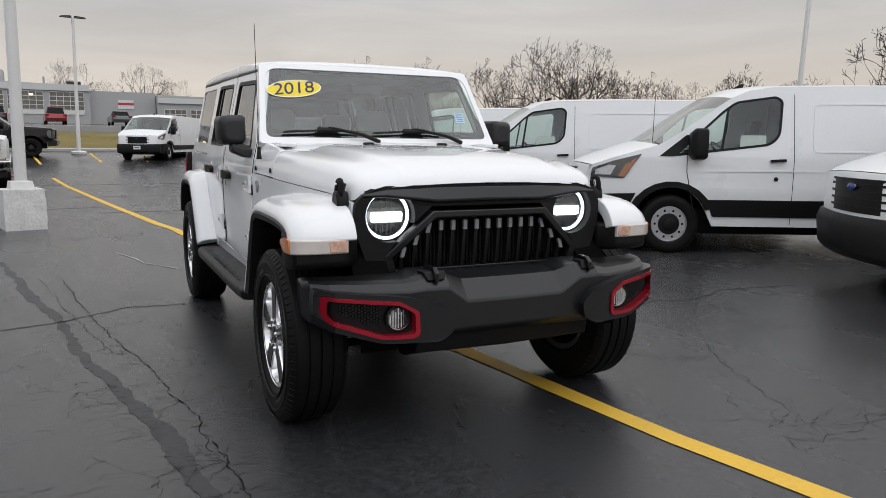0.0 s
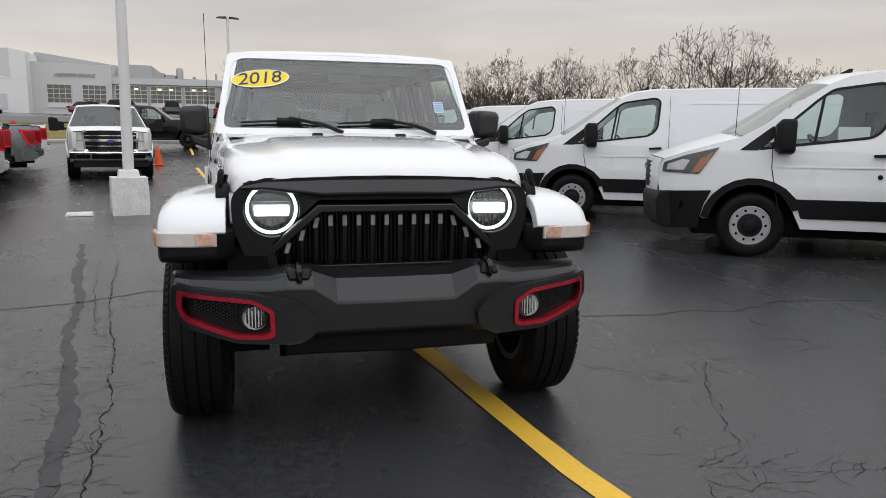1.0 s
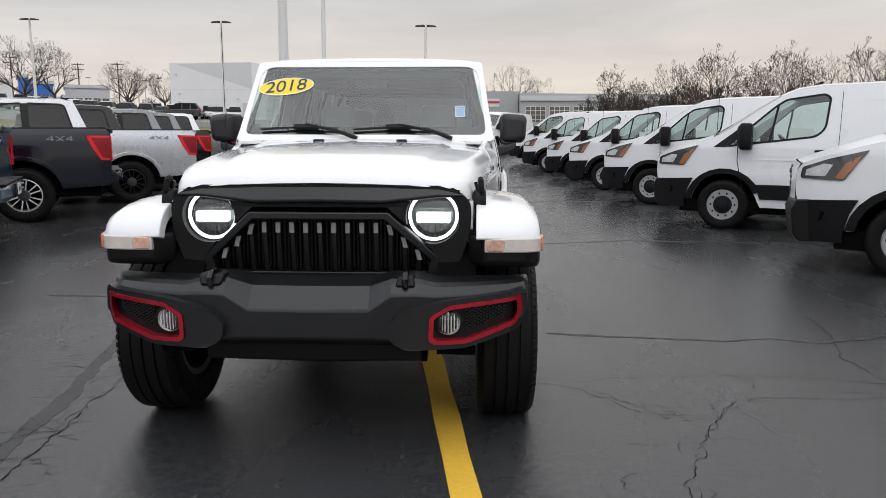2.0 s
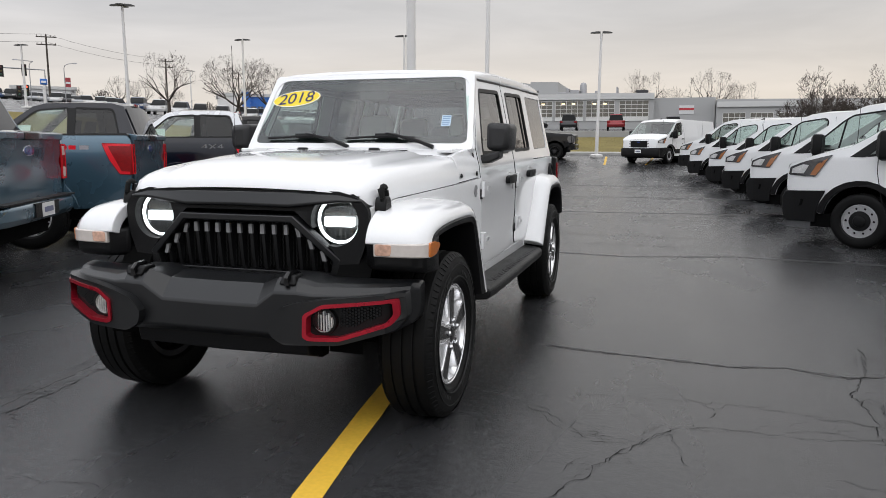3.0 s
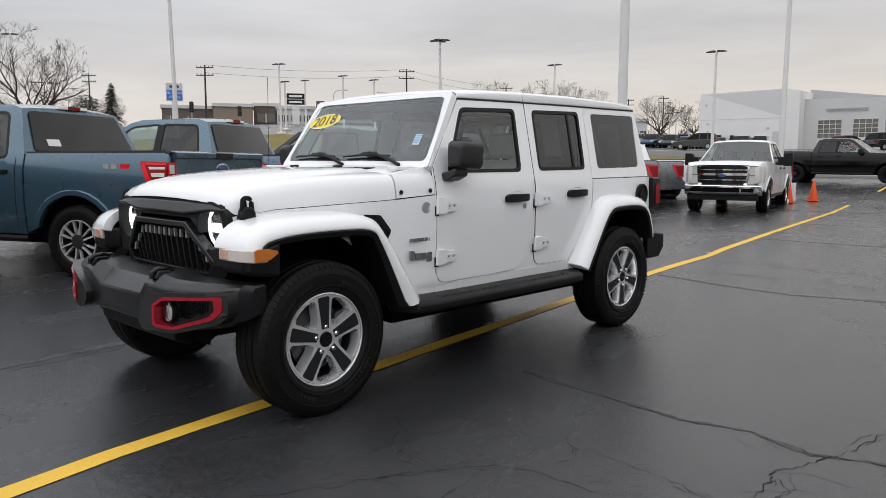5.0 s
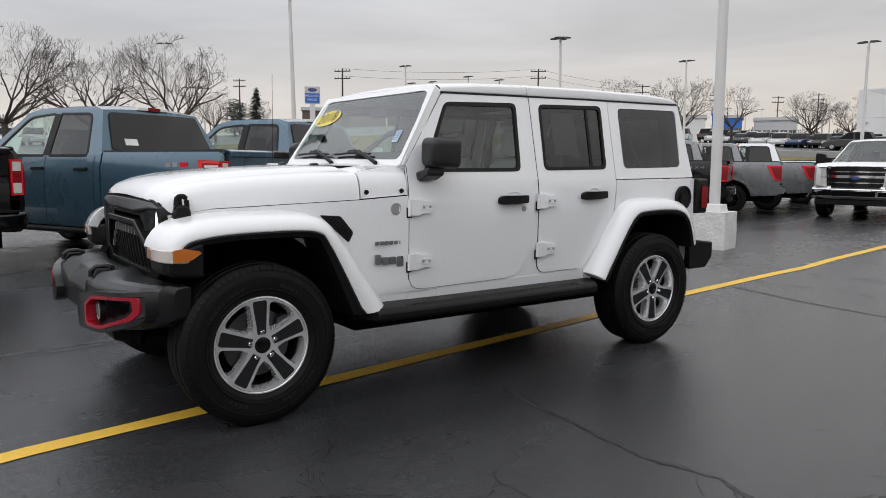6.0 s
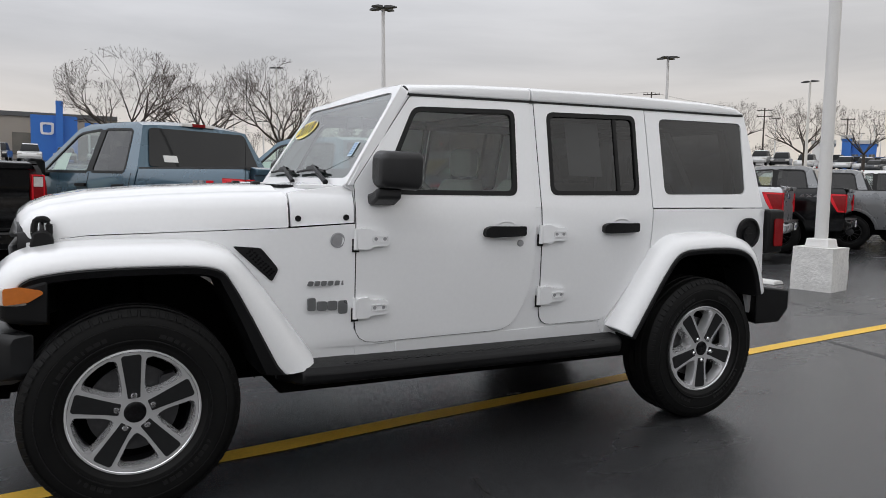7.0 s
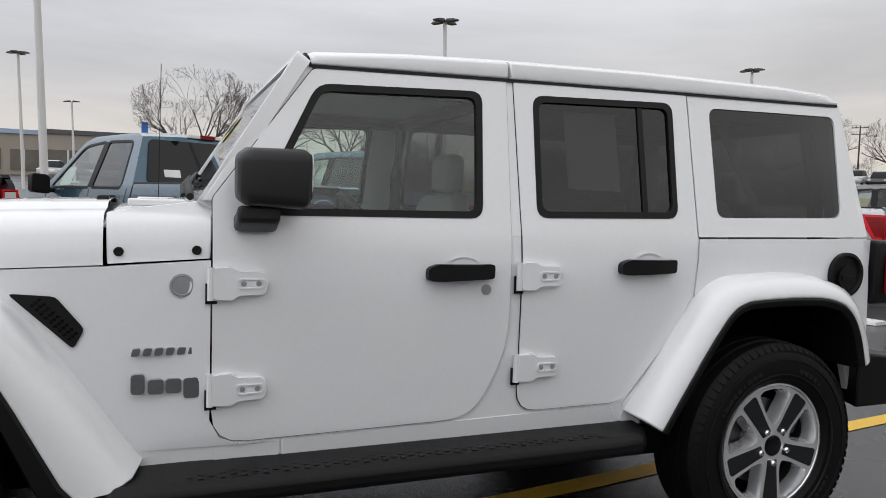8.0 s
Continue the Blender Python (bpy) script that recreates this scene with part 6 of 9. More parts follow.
        part("door_handle", bm, BLACKPLASTIC, body, "black door handle", bevel=0.006)
        bm = bmesh.new()
        lathe(bm, [(0.026, 0), (0.025, 0.006), (0.0, 0.006)], 14, Matrix.Translation((s * (van_w(1.2, 0.9) + 0.001), 1.21, 0.905)) @ Matrix.Diagonal((s, 1, 1, 1)))
        part("door_lock", bm, BLACKPLASTIC, body)
        bm = bmesh.new()
        loft(bm, [[(s * x, y, z) for x, z in rounded([(1.02, 1.12 + k), (1.20 - k, 1.14 + k), (1.20 - k, 1.50 - k), (1.03, 1.48 - k)], 0.05, 3)] for y, k in ((0.17, 0.05), (0.22, 0.0), (0.34, 0.0), (0.36, 0.015))])
        tube(bm, [(s * 0.92, 0.22, 1.20), (s * 1.08, 0.26, 1.18)], 0.04, 8)
        part("door_mirror", bm, BLACKPLASTIC, body, "tall black door mirror", bevel=0.012)
        # head lamp
        bm = bmesh.new()
        panel(bm, rounded([(-0.945, 0.915), (-0.93, 1.02), (-0.70, 1.105), (-0.36, 1.195), (-0.46, 1.06), (-0.56, 0.90)], 0.02, 2), [], W(s, 0.012), 0.02, cut_u=(-0.9, -0.8, -0.7, -0.6, -0.5), cut_v=(1.0, 1.1))
        lamp = part("head_lamp", bm, LAMPDARK, van, "smoked swept head lamp", bevel=0.006)
        bm = bmesh.new()
        panel(bm, [(-0.635, 0.925), (-0.555, 1.065), (-0.42, 1.145), (-0.475, 1.045), (-0.563, 0.918)], [], W(s, 0.015), 0.01)
        part("turn_lens", bm, mat("brown_amber_lens", (0.34, 0.13, 0.05), 0.15, coat=0.8), lamp, "amber turn lens")
        bm = bmesh.new()
        panel(bm, [(-0.90, 0.94), (-0.89, 1.0), (-0.74, 1.06), (-0.66, 1.05), (-0.72, 0.94)], [], W(s, 0.0165), 0.01, cut_u=(-0.8,))
        part("lamp_reflector", bm, LAMPBOWL, lamp, "pale reflector bowl")
        for y in (0.0, 3.75):
            steel_wheel(van, (s * 0.885, y, 0.352), s)
    # skins across
    top_w = lambda y, z: van_w(y, z)
    bow = lambda y, z: (lerp_table(((-1.0, -0.12), (-0.6, -0.10), (0.05, -0.14), (0.9, -0.05), (1.3, 0.0), (6, 0.0)), y), lerp_table(((-1, 0.02), (0, 0.05), (1.0, 0.06), (6, 0.06)), y))
    for name, line, material, lab in (("hood", line_top[2:6], VANWHITE, ""), ("windscreen", line_top[5:9], SHIELD, "clear raked windscreen"), ("roof", line_top[8:], VANWHITE, ""), ("rear_doors", [(end, 1.93), (end + 0.03, 1.2), (end + 0.02, 0.5)], VANWHITE, "")):
        bm = bmesh.new()
        sheet(bm, line, top_w, bow if name != "rear_doors" else None, 11)
        ob = part(name, bm, material, van, lab, sharp=50)
        if material is SHIELD:
            ob.visible_shadow = False
    bm = bmesh.new()
    sheet(bm, [(-0.985, 0.66), (-0.985, 0.98), (-0.95, 1.055)], top_w, bow, 11)
    nose = part("nose_panel", bm, VANWHITE, van)
    bm = bmesh.new()
    panel(bm, rounded([(-0.50, 0.72), (0.50, 0.72), (0.56, 0.93), (0.50, 1.02), (-0.50, 1.02), (-0.56, 0.93)], 0.05), [], lambda u, v, d: (u, -1.112 + 0.12 * (u / 0.72) ** 2 + d, v), 0.04, cut_u=(-0.4, -0.2, 0, 0.2, 0.4))
    grille = part("grille", bm, BLACKPLASTIC, van, "black honeycomb grille", bevel=0.01)
    bm = bmesh.new()
    for k in range(4):
        z = 0.76 + k * 0.065
        loft(bm, [[(x, -1.118 + 0.12 * (x / 0.72) ** 2, z), (x, -1.118 + 0.12 * (x / 0.72) ** 2, z + 0.022), (x, -1.09 + 0.12 * (x / 0.72) ** 2, z + 0.022), (x, -1.09 + 0.12 * (x / 0.72) ** 2, z)] for x in np.linspace(-0.49, 0.49, 9)])
    part("grille_bar", bm, BLACKPLASTIC, grille)
    bm = bmesh.new()
    lathe(bm, [(0.075, 0.0), (0.072, 0.010), (0.0, 0.014)], 28, Matrix.Translation((0, -1.121, 0.95)) @ Matrix.Rotation(radians(-90), 4, "Z") @ Matrix.Diagonal((1, 1, 0.42, 1)))
    part("oval_emblem", bm, mat("blue_enamel", (0.02, 0.05, 0.20), 0.2, coat=0.8), grille, "blue oval emblem")
    bm = bmesh.new()
    rings = []
    for f in np.linspace(-1, 1, 13):
        k = 1 - f * f
        y, w = -0.95 - 0.14 * k, 0.93
        rings.append([(f * w, y + 0.32, 0.29 + 0.02), (f * w, y + 0.04, 0.29), (f * w, y - 0.02, 0.36), (f * w, y - 0.05, 0.60), (f * w, y - 0.01, 0.70), (f * w, y + 0.30, 0.72)])
    loft(bm, rings)
    bumper = part("front_bumper", bm, BLACKPLASTIC, van, "black plastic front bumper", bevel=0.012)
    for s in (1, -1):
        bm = bmesh.new()
        panel(bm, [(-0.95, 0.30), (-0.99, 0.70), (-0.42, 0.725), (-0.49, 0.58), (-0.53, 0.42), (-0.53, 0.30)], [], W(s, 0.020), 0.03, cut_u=(-0.9, -0.8, -0.7, -0.6, -0.5))
        part("bumper_corner", bm, BLACKPLASTIC, bumper, bevel=0.008)
        # raised near-black patch paints the shade of the fog-lamp recess
        bm = bmesh.new()
        panel(bm, rounded([(-0.90, 0.50), (-0.90, 0.60), (-0.70, 0.60), (-0.72, 0.51)], 0.02, 2), [], W(s, 0.026), 0.01)
        part("fog_recess", bm, DARK, bumper)
    if plated:
        bm = bmesh.new()
        panel(bm, [(-0.15, 0.47), (0.15, 0.47), (0.15, 0.62), (-0.15, 0.62)], [], lambda u, v, d: (u, -1.155 + d, v), 0.012)
        plate = part("number_plate", bm, mat("plate_white", (0.7, 0.7, 0.7), 0.5), bumper, "pale number plate with plain bars")
        bm = bmesh.new()
        panel(bm, [(-0.11, 0.52), (0.11, 0.52), (0.11, 0.57), (-0.11, 0.57)], [], lambda u, v, d: (u, -1.158 + d, v), 0.003)
        part("plate_bar", bm, mat("plate_print", (0.15, 0.16, 0.25), 0.5), plate)
    bm = bmesh.new()
    box(bm, -0.95, 0.95, -0.60, end - 0.1, 0.24, 0.42)
    part("underbody", bm, DARK, van)
    bm = bmesh.new()
    box(bm, -0.90, 0.90, 0.10, 0.60, 0.80, 1.24)
    box(bm, -0.84, 0.84, 1.75, 1.80, 0.40, 1.86)
    part("cab_interior", bm, INTERIOR, van)
    for x in (0.45, -0.45):
        bm = bmesh.new()
        loft(bm, [[(x + a * 0.24 * k, 1.28 + b + h * 0.18, 0.80 + h) for a, b in ((-1, -0.06), (1, -0.06), (0.9, 0.08), (-0.9, 0.08))] for h, k in ((0, 0.95), (0.35, 1.0), (0.62, 0.8), (0.66, 0.5), (0.82, 0.5))])
        part("seat_back", bm, mat("grey_van_seat", (0.09, 0.09, 0.095), 0.9), van, bevel=0.02)
    bm = bmesh.new()
    ring = [Matrix.Translation((0.45, 0.75, 1.20)) @ Matrix.Rotation(radians(-45), 4, "X") @ Vector((0.19 * math.cos(a), 0.19 * math.sin(a), 0)) for a in np.linspace(0, 2 * math.pi, 25)]
    tube(bm, ring, 0.015, 6)
    part("steering_wheel", bm, INTERIOR, van)
    bm = bmesh.new()
    panel(bm, [(-0.15, 0), (0.15, 0), (0.15, 0.2), (-0.15, 0.2)], [], lambda u, v, d: (0.93 + d, 0.95 + u, 1.22 + v), 0.004)
    part("paper_sheet", bm, mat("white_paper", (0.75, 0.75, 0.73), 0.7), van, "white paper in the window")
    for s in (1, -1):
        bm = bmesh.new()
        tube(bm, [(s * 0.06 - 0.30, -0.21, 1.335), (s * 0.06 + 0.25, -0.14, 1.36)], 0.012, 6)
        part("wiper", bm, BLACKPLASTIC, van)
    if antenna:
        bm = bmesh.new()
        tube(bm, [(0.70, -0.18, 1.29), (0.70, -0.17, 1.95)], [0.005, 0.003], 5)
        part("antenna", bm, BLACKPLASTIC, van)
    bm = bmesh.new()
    loft(bm, [[(a * 0.03, 1.05 + b, 2.045 + h) for a, b in ((-1, -0.06), (1, -0.06), (0.6, 0.05), (-0.6, 0.05))] for h in (-0.03, 0.0)] + [[(a * 0.012, 1.09 + b, 2.09) for a, b in ((-1, -0.02), (1, -0.02), (0.6, 0.02), (-0.6, 0.02))]])
    part("roof_fin", bm, BLACKPLASTIC, van)
    return van


def heading(x, y, degrees):
    """The pose of a vehicle whose front axle is at (x, y), with its nose that way (degrees from +x)."""
    return pose(x, y, ground_z(x, y), 0, 0, degrees + 90)


VAN_LABEL = "white cargo van with black bumper and cladding, parked in row"
van_one = make_van(heading(5.12, 4.24, 151), "row of parked vans", VAN_LABEL)
for x, y, a in ((5.45, 0.40, 151), (4.66, 7.97, 151.5), (4.52, 11.74, 152), (4.30, 15.5, 152), (4.10, 19.2, 152), (3.65, 23.0, 152), (3.35, 26.7, 152)):
    copy_thing(van_one, heading(x, y, a))
make_van(heading(0.80, 32.2, 245), "lone van", "white cargo van parked alone across the lot", plated=True)

TRUCK_W = ((0.3, 0.93), (0.55, 0.985), (0.85, 1.005), (1.20, 0.995), (1.36, 0.955), (1.93, 0.73), (1.98, 0.66))
TRUCK_NOSE = ((-0.95, 0.83), (-0.8, 0.93), (-0.4, 0.985), (0.2, 1.0), (6, 1.0))


def truck_w(y, z):
    return lerp_table(TRUCK_W, z) * lerp_table(TRUCK_NOSE, y)


def make_truck(m, paint, label, wheel_mat, badge="", chrome=False, roof_paint=None, big=1.0, clear_tail=False, sticker=False):
    """A crew-cab pickup; nose towards -y, front axle at the origin."""
    tr = thing("pickup_truck", label, "pickup truck", "row of parked pickups", m @ Matrix.Diagonal((1.04 * big, 1.04 * big, 1.015 * big, 1)))
    W = lambda s, proud=0.0: (lambda u, v, d: (s * (truck_w(u, v) + proud - d), u, v))
    cv, cu = (0.55, 0.7, 0.85, 1.05, 1.20, 1.36, 1.5, 1.7), (-0.8, -0.6, -0.4, -0.1, 0.2)
    wb, end = 3.68, 4.86
    up = 0.13 if chrome else 0.06       # how high the nose stands
    arch = lambda c, r: [(c + r * 1.02 * math.cos(radians(a)), 0.42 + r * math.sin(radians(a))) for a in range(8, 173, 12)]
    low = 0.47
    cab = [(0.50, low)] + arch(0, 0.50) + [(-0.58, 0.62), (-0.88, 0.66), (-0.92, 1.10 + up), (-0.80, 1.185 + up), (0.30, 1.285 + 0.5 * up), (0.72, 1.325), (1.42, 1.890), (1.62, 1.945), (2.60, 1.955), (2.79, 1.905), (3.0, 1.370), (3.0, low)]
    fw = rounded([(0.94, 1.345), (1.48, 1.822), (1.95, 1.862), (1.96, 1.345)], [0.05, 0.10, 0.03, 0.04])
    rw = rounded([(2.06, 1.345), (2.06, 1.862), (2.63, 1.850), (2.755, 1.345)], [0.04, 0.03, 0.07, 0.06])
    bed = [(3.025, low + 0.02), (3.025, 1.385), (end - 0.05, 1.400), (end, 1.33), (end, 0.58), (end - 0.05, 0.53)] + arch(wb, 0.50)
    for s in (1, -1):
        bm = bmesh.new()
        panel(bm, cab, [fw, rw], W(s), 0.03, cut_u=cu, cut_v=cv)
        side = part("cab_side", bm, paint, tr, sharp=40)
        for win, pane in ((fw, WINDOW), (rw, TRUCKTINT)):
            bm = bmesh.new()
            panel(bm, inset(win, -0.022), [inset(win, 0.008)], W(s, 0.003), 0.012, cut_v=cv)
            part("window_frame", bm, SEAM, side)
            bm = bmesh.new()
            panel(bm, win, [], W(s, -0.005), 0.0, cut_v=cv)
            part("side_window", bm, pane, side).visible_shadow = False
        bm = bmesh.new()
        panel(bm, [(1.965, 1.345), (1.965, 1.866), (2.055, 1.866), (2.055, 1.345)], [], W(s, 0.004), 0.01, cut_v=cv)
        part("door_pillar", bm, SEAM, side)
        for y in (0.82, 2.0, 2.89):
            bm = bmesh.new()
            panel(bm, [(y, 0.55), (y, 1.33), (y + 0.008, 1.33), (y + 0.008, 0.55)], [], W(s, 0.002), 0.004, cut_v=cv)
            part("door_seam", bm, SEAM, side)
        for y in (1.78, 2.58):
            bm = bmesh.new()
            panel(bm, rounded([(y, 1.155), (y, 1.195), (y + 0.22, 1.20), (y + 0.22, 1.16)], 0.012, 2), [], W(s, 0.03), 0.03)
            part("door_handle", bm, BLACKPLASTIC, side, "black door handle", bevel=0.005)
        bm = bmesh.new()
        loft(bm, [[(s * x, y, z) for x, z in rounded([(1.03, 1.25), (1.24, 1.27), (1.24, 1.50), (1.04, 1.48)], 0.04, 2)] for y in (0.98, 1.12)])
        tube(bm, [(s * 0.95, 1.05, 1.30), (s * 1.08, 1.05, 1.30)], 0.035, 6)
        part("door_mirror", bm, BLACKPLASTIC, side, "black door mirror", bevel=0.012)
        # bed side with its tail lamp
        bm = bmesh.new()
        panel(bm, bed, [], W(s), 0.05, cut_v=cv)
        bedside = part("bed_side", bm, paint, tr, sharp=40)
        bm = bmesh.new()
        panel(bm, [(3.025, 1.386), (3.025, 1.402), (end - 0.05, 1.418), (end - 0.03, 1.392)], [], W(s, 0.004), 0.09)
        part("bed_rail_cap", bm, BLACKPLASTIC, bedside, "black bed rail cap")
        bm = bmesh.new()
        lampline = rounded([(end - 0.33, 1.300), (end + 0.012, 1.290), (end + 0.012, 0.910), (end - 0.13, 0.915), (end - 0.24, 1.09)], 0.02, 2)
        panel(bm, lampline, [], W(s, 0.012), 0.15, cut_v=cv)
        tail = part("tail_lamp", bm, TAILRED, tr, "red wraparound tail lamp", bevel=0.008)
        w0, w1 = truck_w(end, 1.1) - 0.135, truck_w(end, 1.1) - 0.012
        back = lambda u, v, d: (s * u, end + 0.026 - d, v)
        ring = [(w0, 0.917), (w1 - 0.005, 0.917), (w1, 1.285), (w0, 1.285)]
        bm = bmesh.new()
        panel(bm, ring, [inset(ring, 0.013)], back, 0.02)
        panel(bm, [(end - 0.315, 1.290), (end - 0.265, 1.290), (end - 0.105, 0.955), (end - 0.01, 0.950), (end - 0.01, 0.918), (end - 0.125, 0.922), (end - 0.235, 1.09)], [], W(s, 0.016), 0.006, cut_v=cv)
        panel(bm, [(end - 0.305, 1.262), (end - 0.315, 1.290), (end, 1.283), (end, 1.258)], [], W(s, 0.016), 0.006)
        part("tail_light_bar", bm, BRIGHTRED, tail, "bright red light guide")
        for z0, z1, clear in ((1.165, 1.265, clear_tail), (1.055, 1.155, False), (0.935, 1.045, clear_tail)):
            bm = bmesh.new()
            panel(bm, [(w0 + 0.018, z0), (w1 - 0.014, z0), (w1 - 0.014, z1), (w0 + 0.018, z1)], [], lambda u, v, d: (s * u, end + 0.022 - d, v), 0.012)
            part("tail_lens", bm, CLEARLENS if clear else TAILRED, tail, "clear reversing lens" if clear else "", bevel=0.004)
        for z0, z1 in ((1.135, 1.240), (0.965, 1.060)) if clear_tail else ():
            bm = bmesh.new()
            panel(bm, [(end - 0.225 + (1.28 - z0) * 0.42, z0), (end - 0.012, z0), (end - 0.012, z1), (end - 0.225 + (1.28 - z1) * 0.42, z1)], [], W(s, 0.0155), 0.006)
            part("tail_lens", bm, CLEARLENS, tail, "clear reversing lens")
        if badge:
            bm = bmesh.new()
            bm2 = bmesh.new()
            if badge == "4x4":
                bm.free()
                bm2.free()
                rot = Matrix(((0, 0, s, 0), (s, 0, 0, 0), (0, 1, 0, 0), (0, 0, 0, 1)))
                text_mesh("drive_badge", "4X4", 0.155, SILVERBADGE, bedside, Matrix.Translation((s * (truck_w(4.2, 1.235) + 0.003), 4.20, 1.235)) @ rot @ Matrix.Diagonal((1.35, 0.8, 1, 1)), 0.003, "silver four by four lettering")
            else:
                xs = (s * (truck_w(4.2, 1.235) - 0.01), s * (truck_w(4.2, 1.235) + 0.004))
                first, second = ((4.29, 4.43, 1), (4.07, 4.27, 2)) if badge == "bars" and s == 1 or badge == "bars_red" and s == -1 else ((4.07, 4.27, 2), (4.29, 4.42, 1))
                plain_text_bars(bm, xs, second[0], second[1], 1.195, 1.268, second[2])
                part("trim_badge", bm, mat("silver_badge", (0.5, 0.5, 0.52), 0.3, metal=0.5), bedside, "silver trim badge bar")
                plain_text_bars(bm2, xs, first[0], first[1], 1.195, 1.268, first[2])
                part("trim_badge", bm2, BRIGHTRED, bedside, "red trim badge bar")
        for c in (0, wb):
            bm = bmesh.new()
            a = arch(c, 0.50)
            outer = [(c + (y - c) * 1.13, 0.42 + (z - 0.42) * 1.13) for y, z in a]
            panel(bm, outer + list(reversed(a)), [], W(s, 0.022), 0.04, cut_v=cv)
            part("arch_flare", bm, paint, side if c == 0 else bedside, bevel=0.008)
            # near-black liner, darkened to paint the shade inside the truck's arch
            bm = bmesh.new()
            loft(bm, [[(s * x, y, z) for y, z in a] for x in (0.50, 0.96)], closed=False)
            v = [bm.verts.new((s * 0.50, y, z)) for y, z in a]
            bm.faces.new(v)
            part("wheel_well", bm, DARK, tr)
            alloy_wheel(tr, (s * 0.86, c, 0.405), s, 0.405, 0.27, 0.245, wheel_mat)
        bm = bmesh.new()
        tube(bm, [(s * 0.93, 0.6, 0.42), (s * 0.93, 3.0, 0.42)], 0.045, 8)
        part("side_step", bm, BLACKPLASTIC, tr)
        # head lamp
        bm = bmesh.new()
        panel(bm, rounded([(-0.93, 0.80), (-0.92, 1.08 + up), (-0.66, 1.10 + up), (-0.60, 1.0), (-0.70, 0.80)], 0.02, 2), [], W(s, 0.01), 0.10, cut_u=(-0.85, -0.75))
        part("head_lamp", bm, LAMPDARK if not chrome else CLEARLENS, tr, "clear head lamp", bevel=0.006)
        bm = bmesh.new()
        panel(bm, [(s * 0.60, 0.77), (s * 0.83, 0.77), (s * 0.84, 1.09 + up), (s * 0.60, 1.09 + up)], [], lambda u, v, d: (u, -0.995 + 0.11 * (u / 0.8) ** 2 + d, v), 0.05)
        part("head_lamp_face", bm, CLEARLENS, tr)
    wf = lambda y, z: truck_w(y, z)
    bow = lambda y, z: (lerp_table(((-0.95, -0.10), (0.3, -0.12), (0.9, -0.10), (1.6, 0.0), (2.7, 0.0), (3.2, 0.03)), y), lerp_table(((-0.9, 0.03), (0.7, 0.03), (1.6, 0.04), (3.0, 0.03)), y))
    for name, line, material in (("hood", [(-0.92, 1.10 + up), (-0.80, 1.185 + up), (0.30, 1.285 + 0.5 * up), (0.72, 1.325)], paint), ("windscreen", [(0.72, 1.325), (1.07, 1.60), (1.42, 1.890)], SHIELD), ("roof", [(1.42, 1.890), (1.62, 1.945), (2.2, 1.96), (2.60, 1.955), (2.79, 1.905)], roof_paint or paint), ("cab_back", [(3.0, 1.370), (3.0, low)], paint)):
        bm = bmesh.new()
        sheet(bm, line, wf, bow, 11)
        ob = part(name, bm, material, tr, sharp=50)
        if material is SHIELD:
            ob.visible_shadow = False
    bm = bmesh.new()
    sheet(bm, [(2.79, 1.905), (3.0, 1.370)], wf, bow, 11)
    part("rear_window_surround", bm, paint, tr)
    bm = bmesh.new()
    panel(bm, rounded([(-0.80, 0.03), (0.80, 0.03), (0.685, 0.485), (-0.685, 0.485)], 0.05), [], lambda u, v, d: (u, 3.01 - 0.215 * v / 0.52 + 0.034 * (1 - (u / 0.9) ** 2) - d, 1.385 + 0.53 * v / 0.52), 0.01, cut_u=(-0.6, -0.4, -0.2, 0, 0.2, 0.4, 0.6))
    rear = part("rear_window", bm, REARGLASS, tr, "dark rear cab window")
    if sticker:
        bm = bmesh.new()
        panel(bm, [(0.42, 0.085), (0.60, 0.085), (0.60, 0.165), (0.42, 0.165)], [], lambda u, v, d: (u, 3.016 - 0.215 * v / 0.52 + 0.034 * (1 - (u / 0.9) ** 2) - d, 1.385 + 0.53 * v / 0.52), 0.003)
        part("paper_sticker", bm, mat("white_paper", (0.75, 0.75, 0.73), 0.7), rear, "white paper sticker")
    bm = bmesh.new()
    box(bm, -0.24, 0.24, 2.75, 2.82, 1.928, 1.973, top=(0.01, 0.01))
    ch = part("high_brake_lamp", bm, CLEARLENS, tr, bevel=0.008)
    bm = bmesh.new()
    box(bm, -0.09, 0.09, 2.79, 2.830, 1.930, 1.970)
    part("brake_lens", bm, TAILRED, ch)
    # tailgate
    bm = bmesh.new()
    wt = truck_w(end, 1.1) - 0.145
    loft(bm, [[(x, y, z) for y, z in ((end - 0.05, 0.74), (end + 0.005, 0.74), (end + 0.012, 1.02), (end - 0.004, 1.10), (end + 0.012, 1.18), (end + 0.018, 1.33), (end + 0.03, 1.385), (end - 0.02, 1.405), (end - 0.06, 1.40))] for x in (-wt, 0, wt)])
    gate = part("tailgate", bm, paint, tr, bevel=0.008)
    bm = bmesh.new()
    loft(bm, [[(x, y, z) for y, z in ((end - 0.06, 1.385), (end + 0.016, 1.325), (end + 0.050, 1.335), (end + 0.052, 1.395), (end - 0.03, 1.414), (end - 0.06, 1.41))] for x in (-wt, 0, wt)])
    cap = part("tailgate_cap", bm, paint, gate, bevel=0.008)
    bm = bmesh.new()
    loft(bm, [[(x, y, z) for y, z in ((end - 0.055, 1.388), (end + 0.03, 1.322), (end + 0.056, 1.330), (end + 0.058, 1.398), (end - 0.03, 1.4165), (end - 0.055, 1.412))] for x in (-0.17, 0.17)])
    part("camera_housing", bm, GLOSSBLACK, cap, "black camera housing", bevel=0.006)
    bm = bmesh.new()
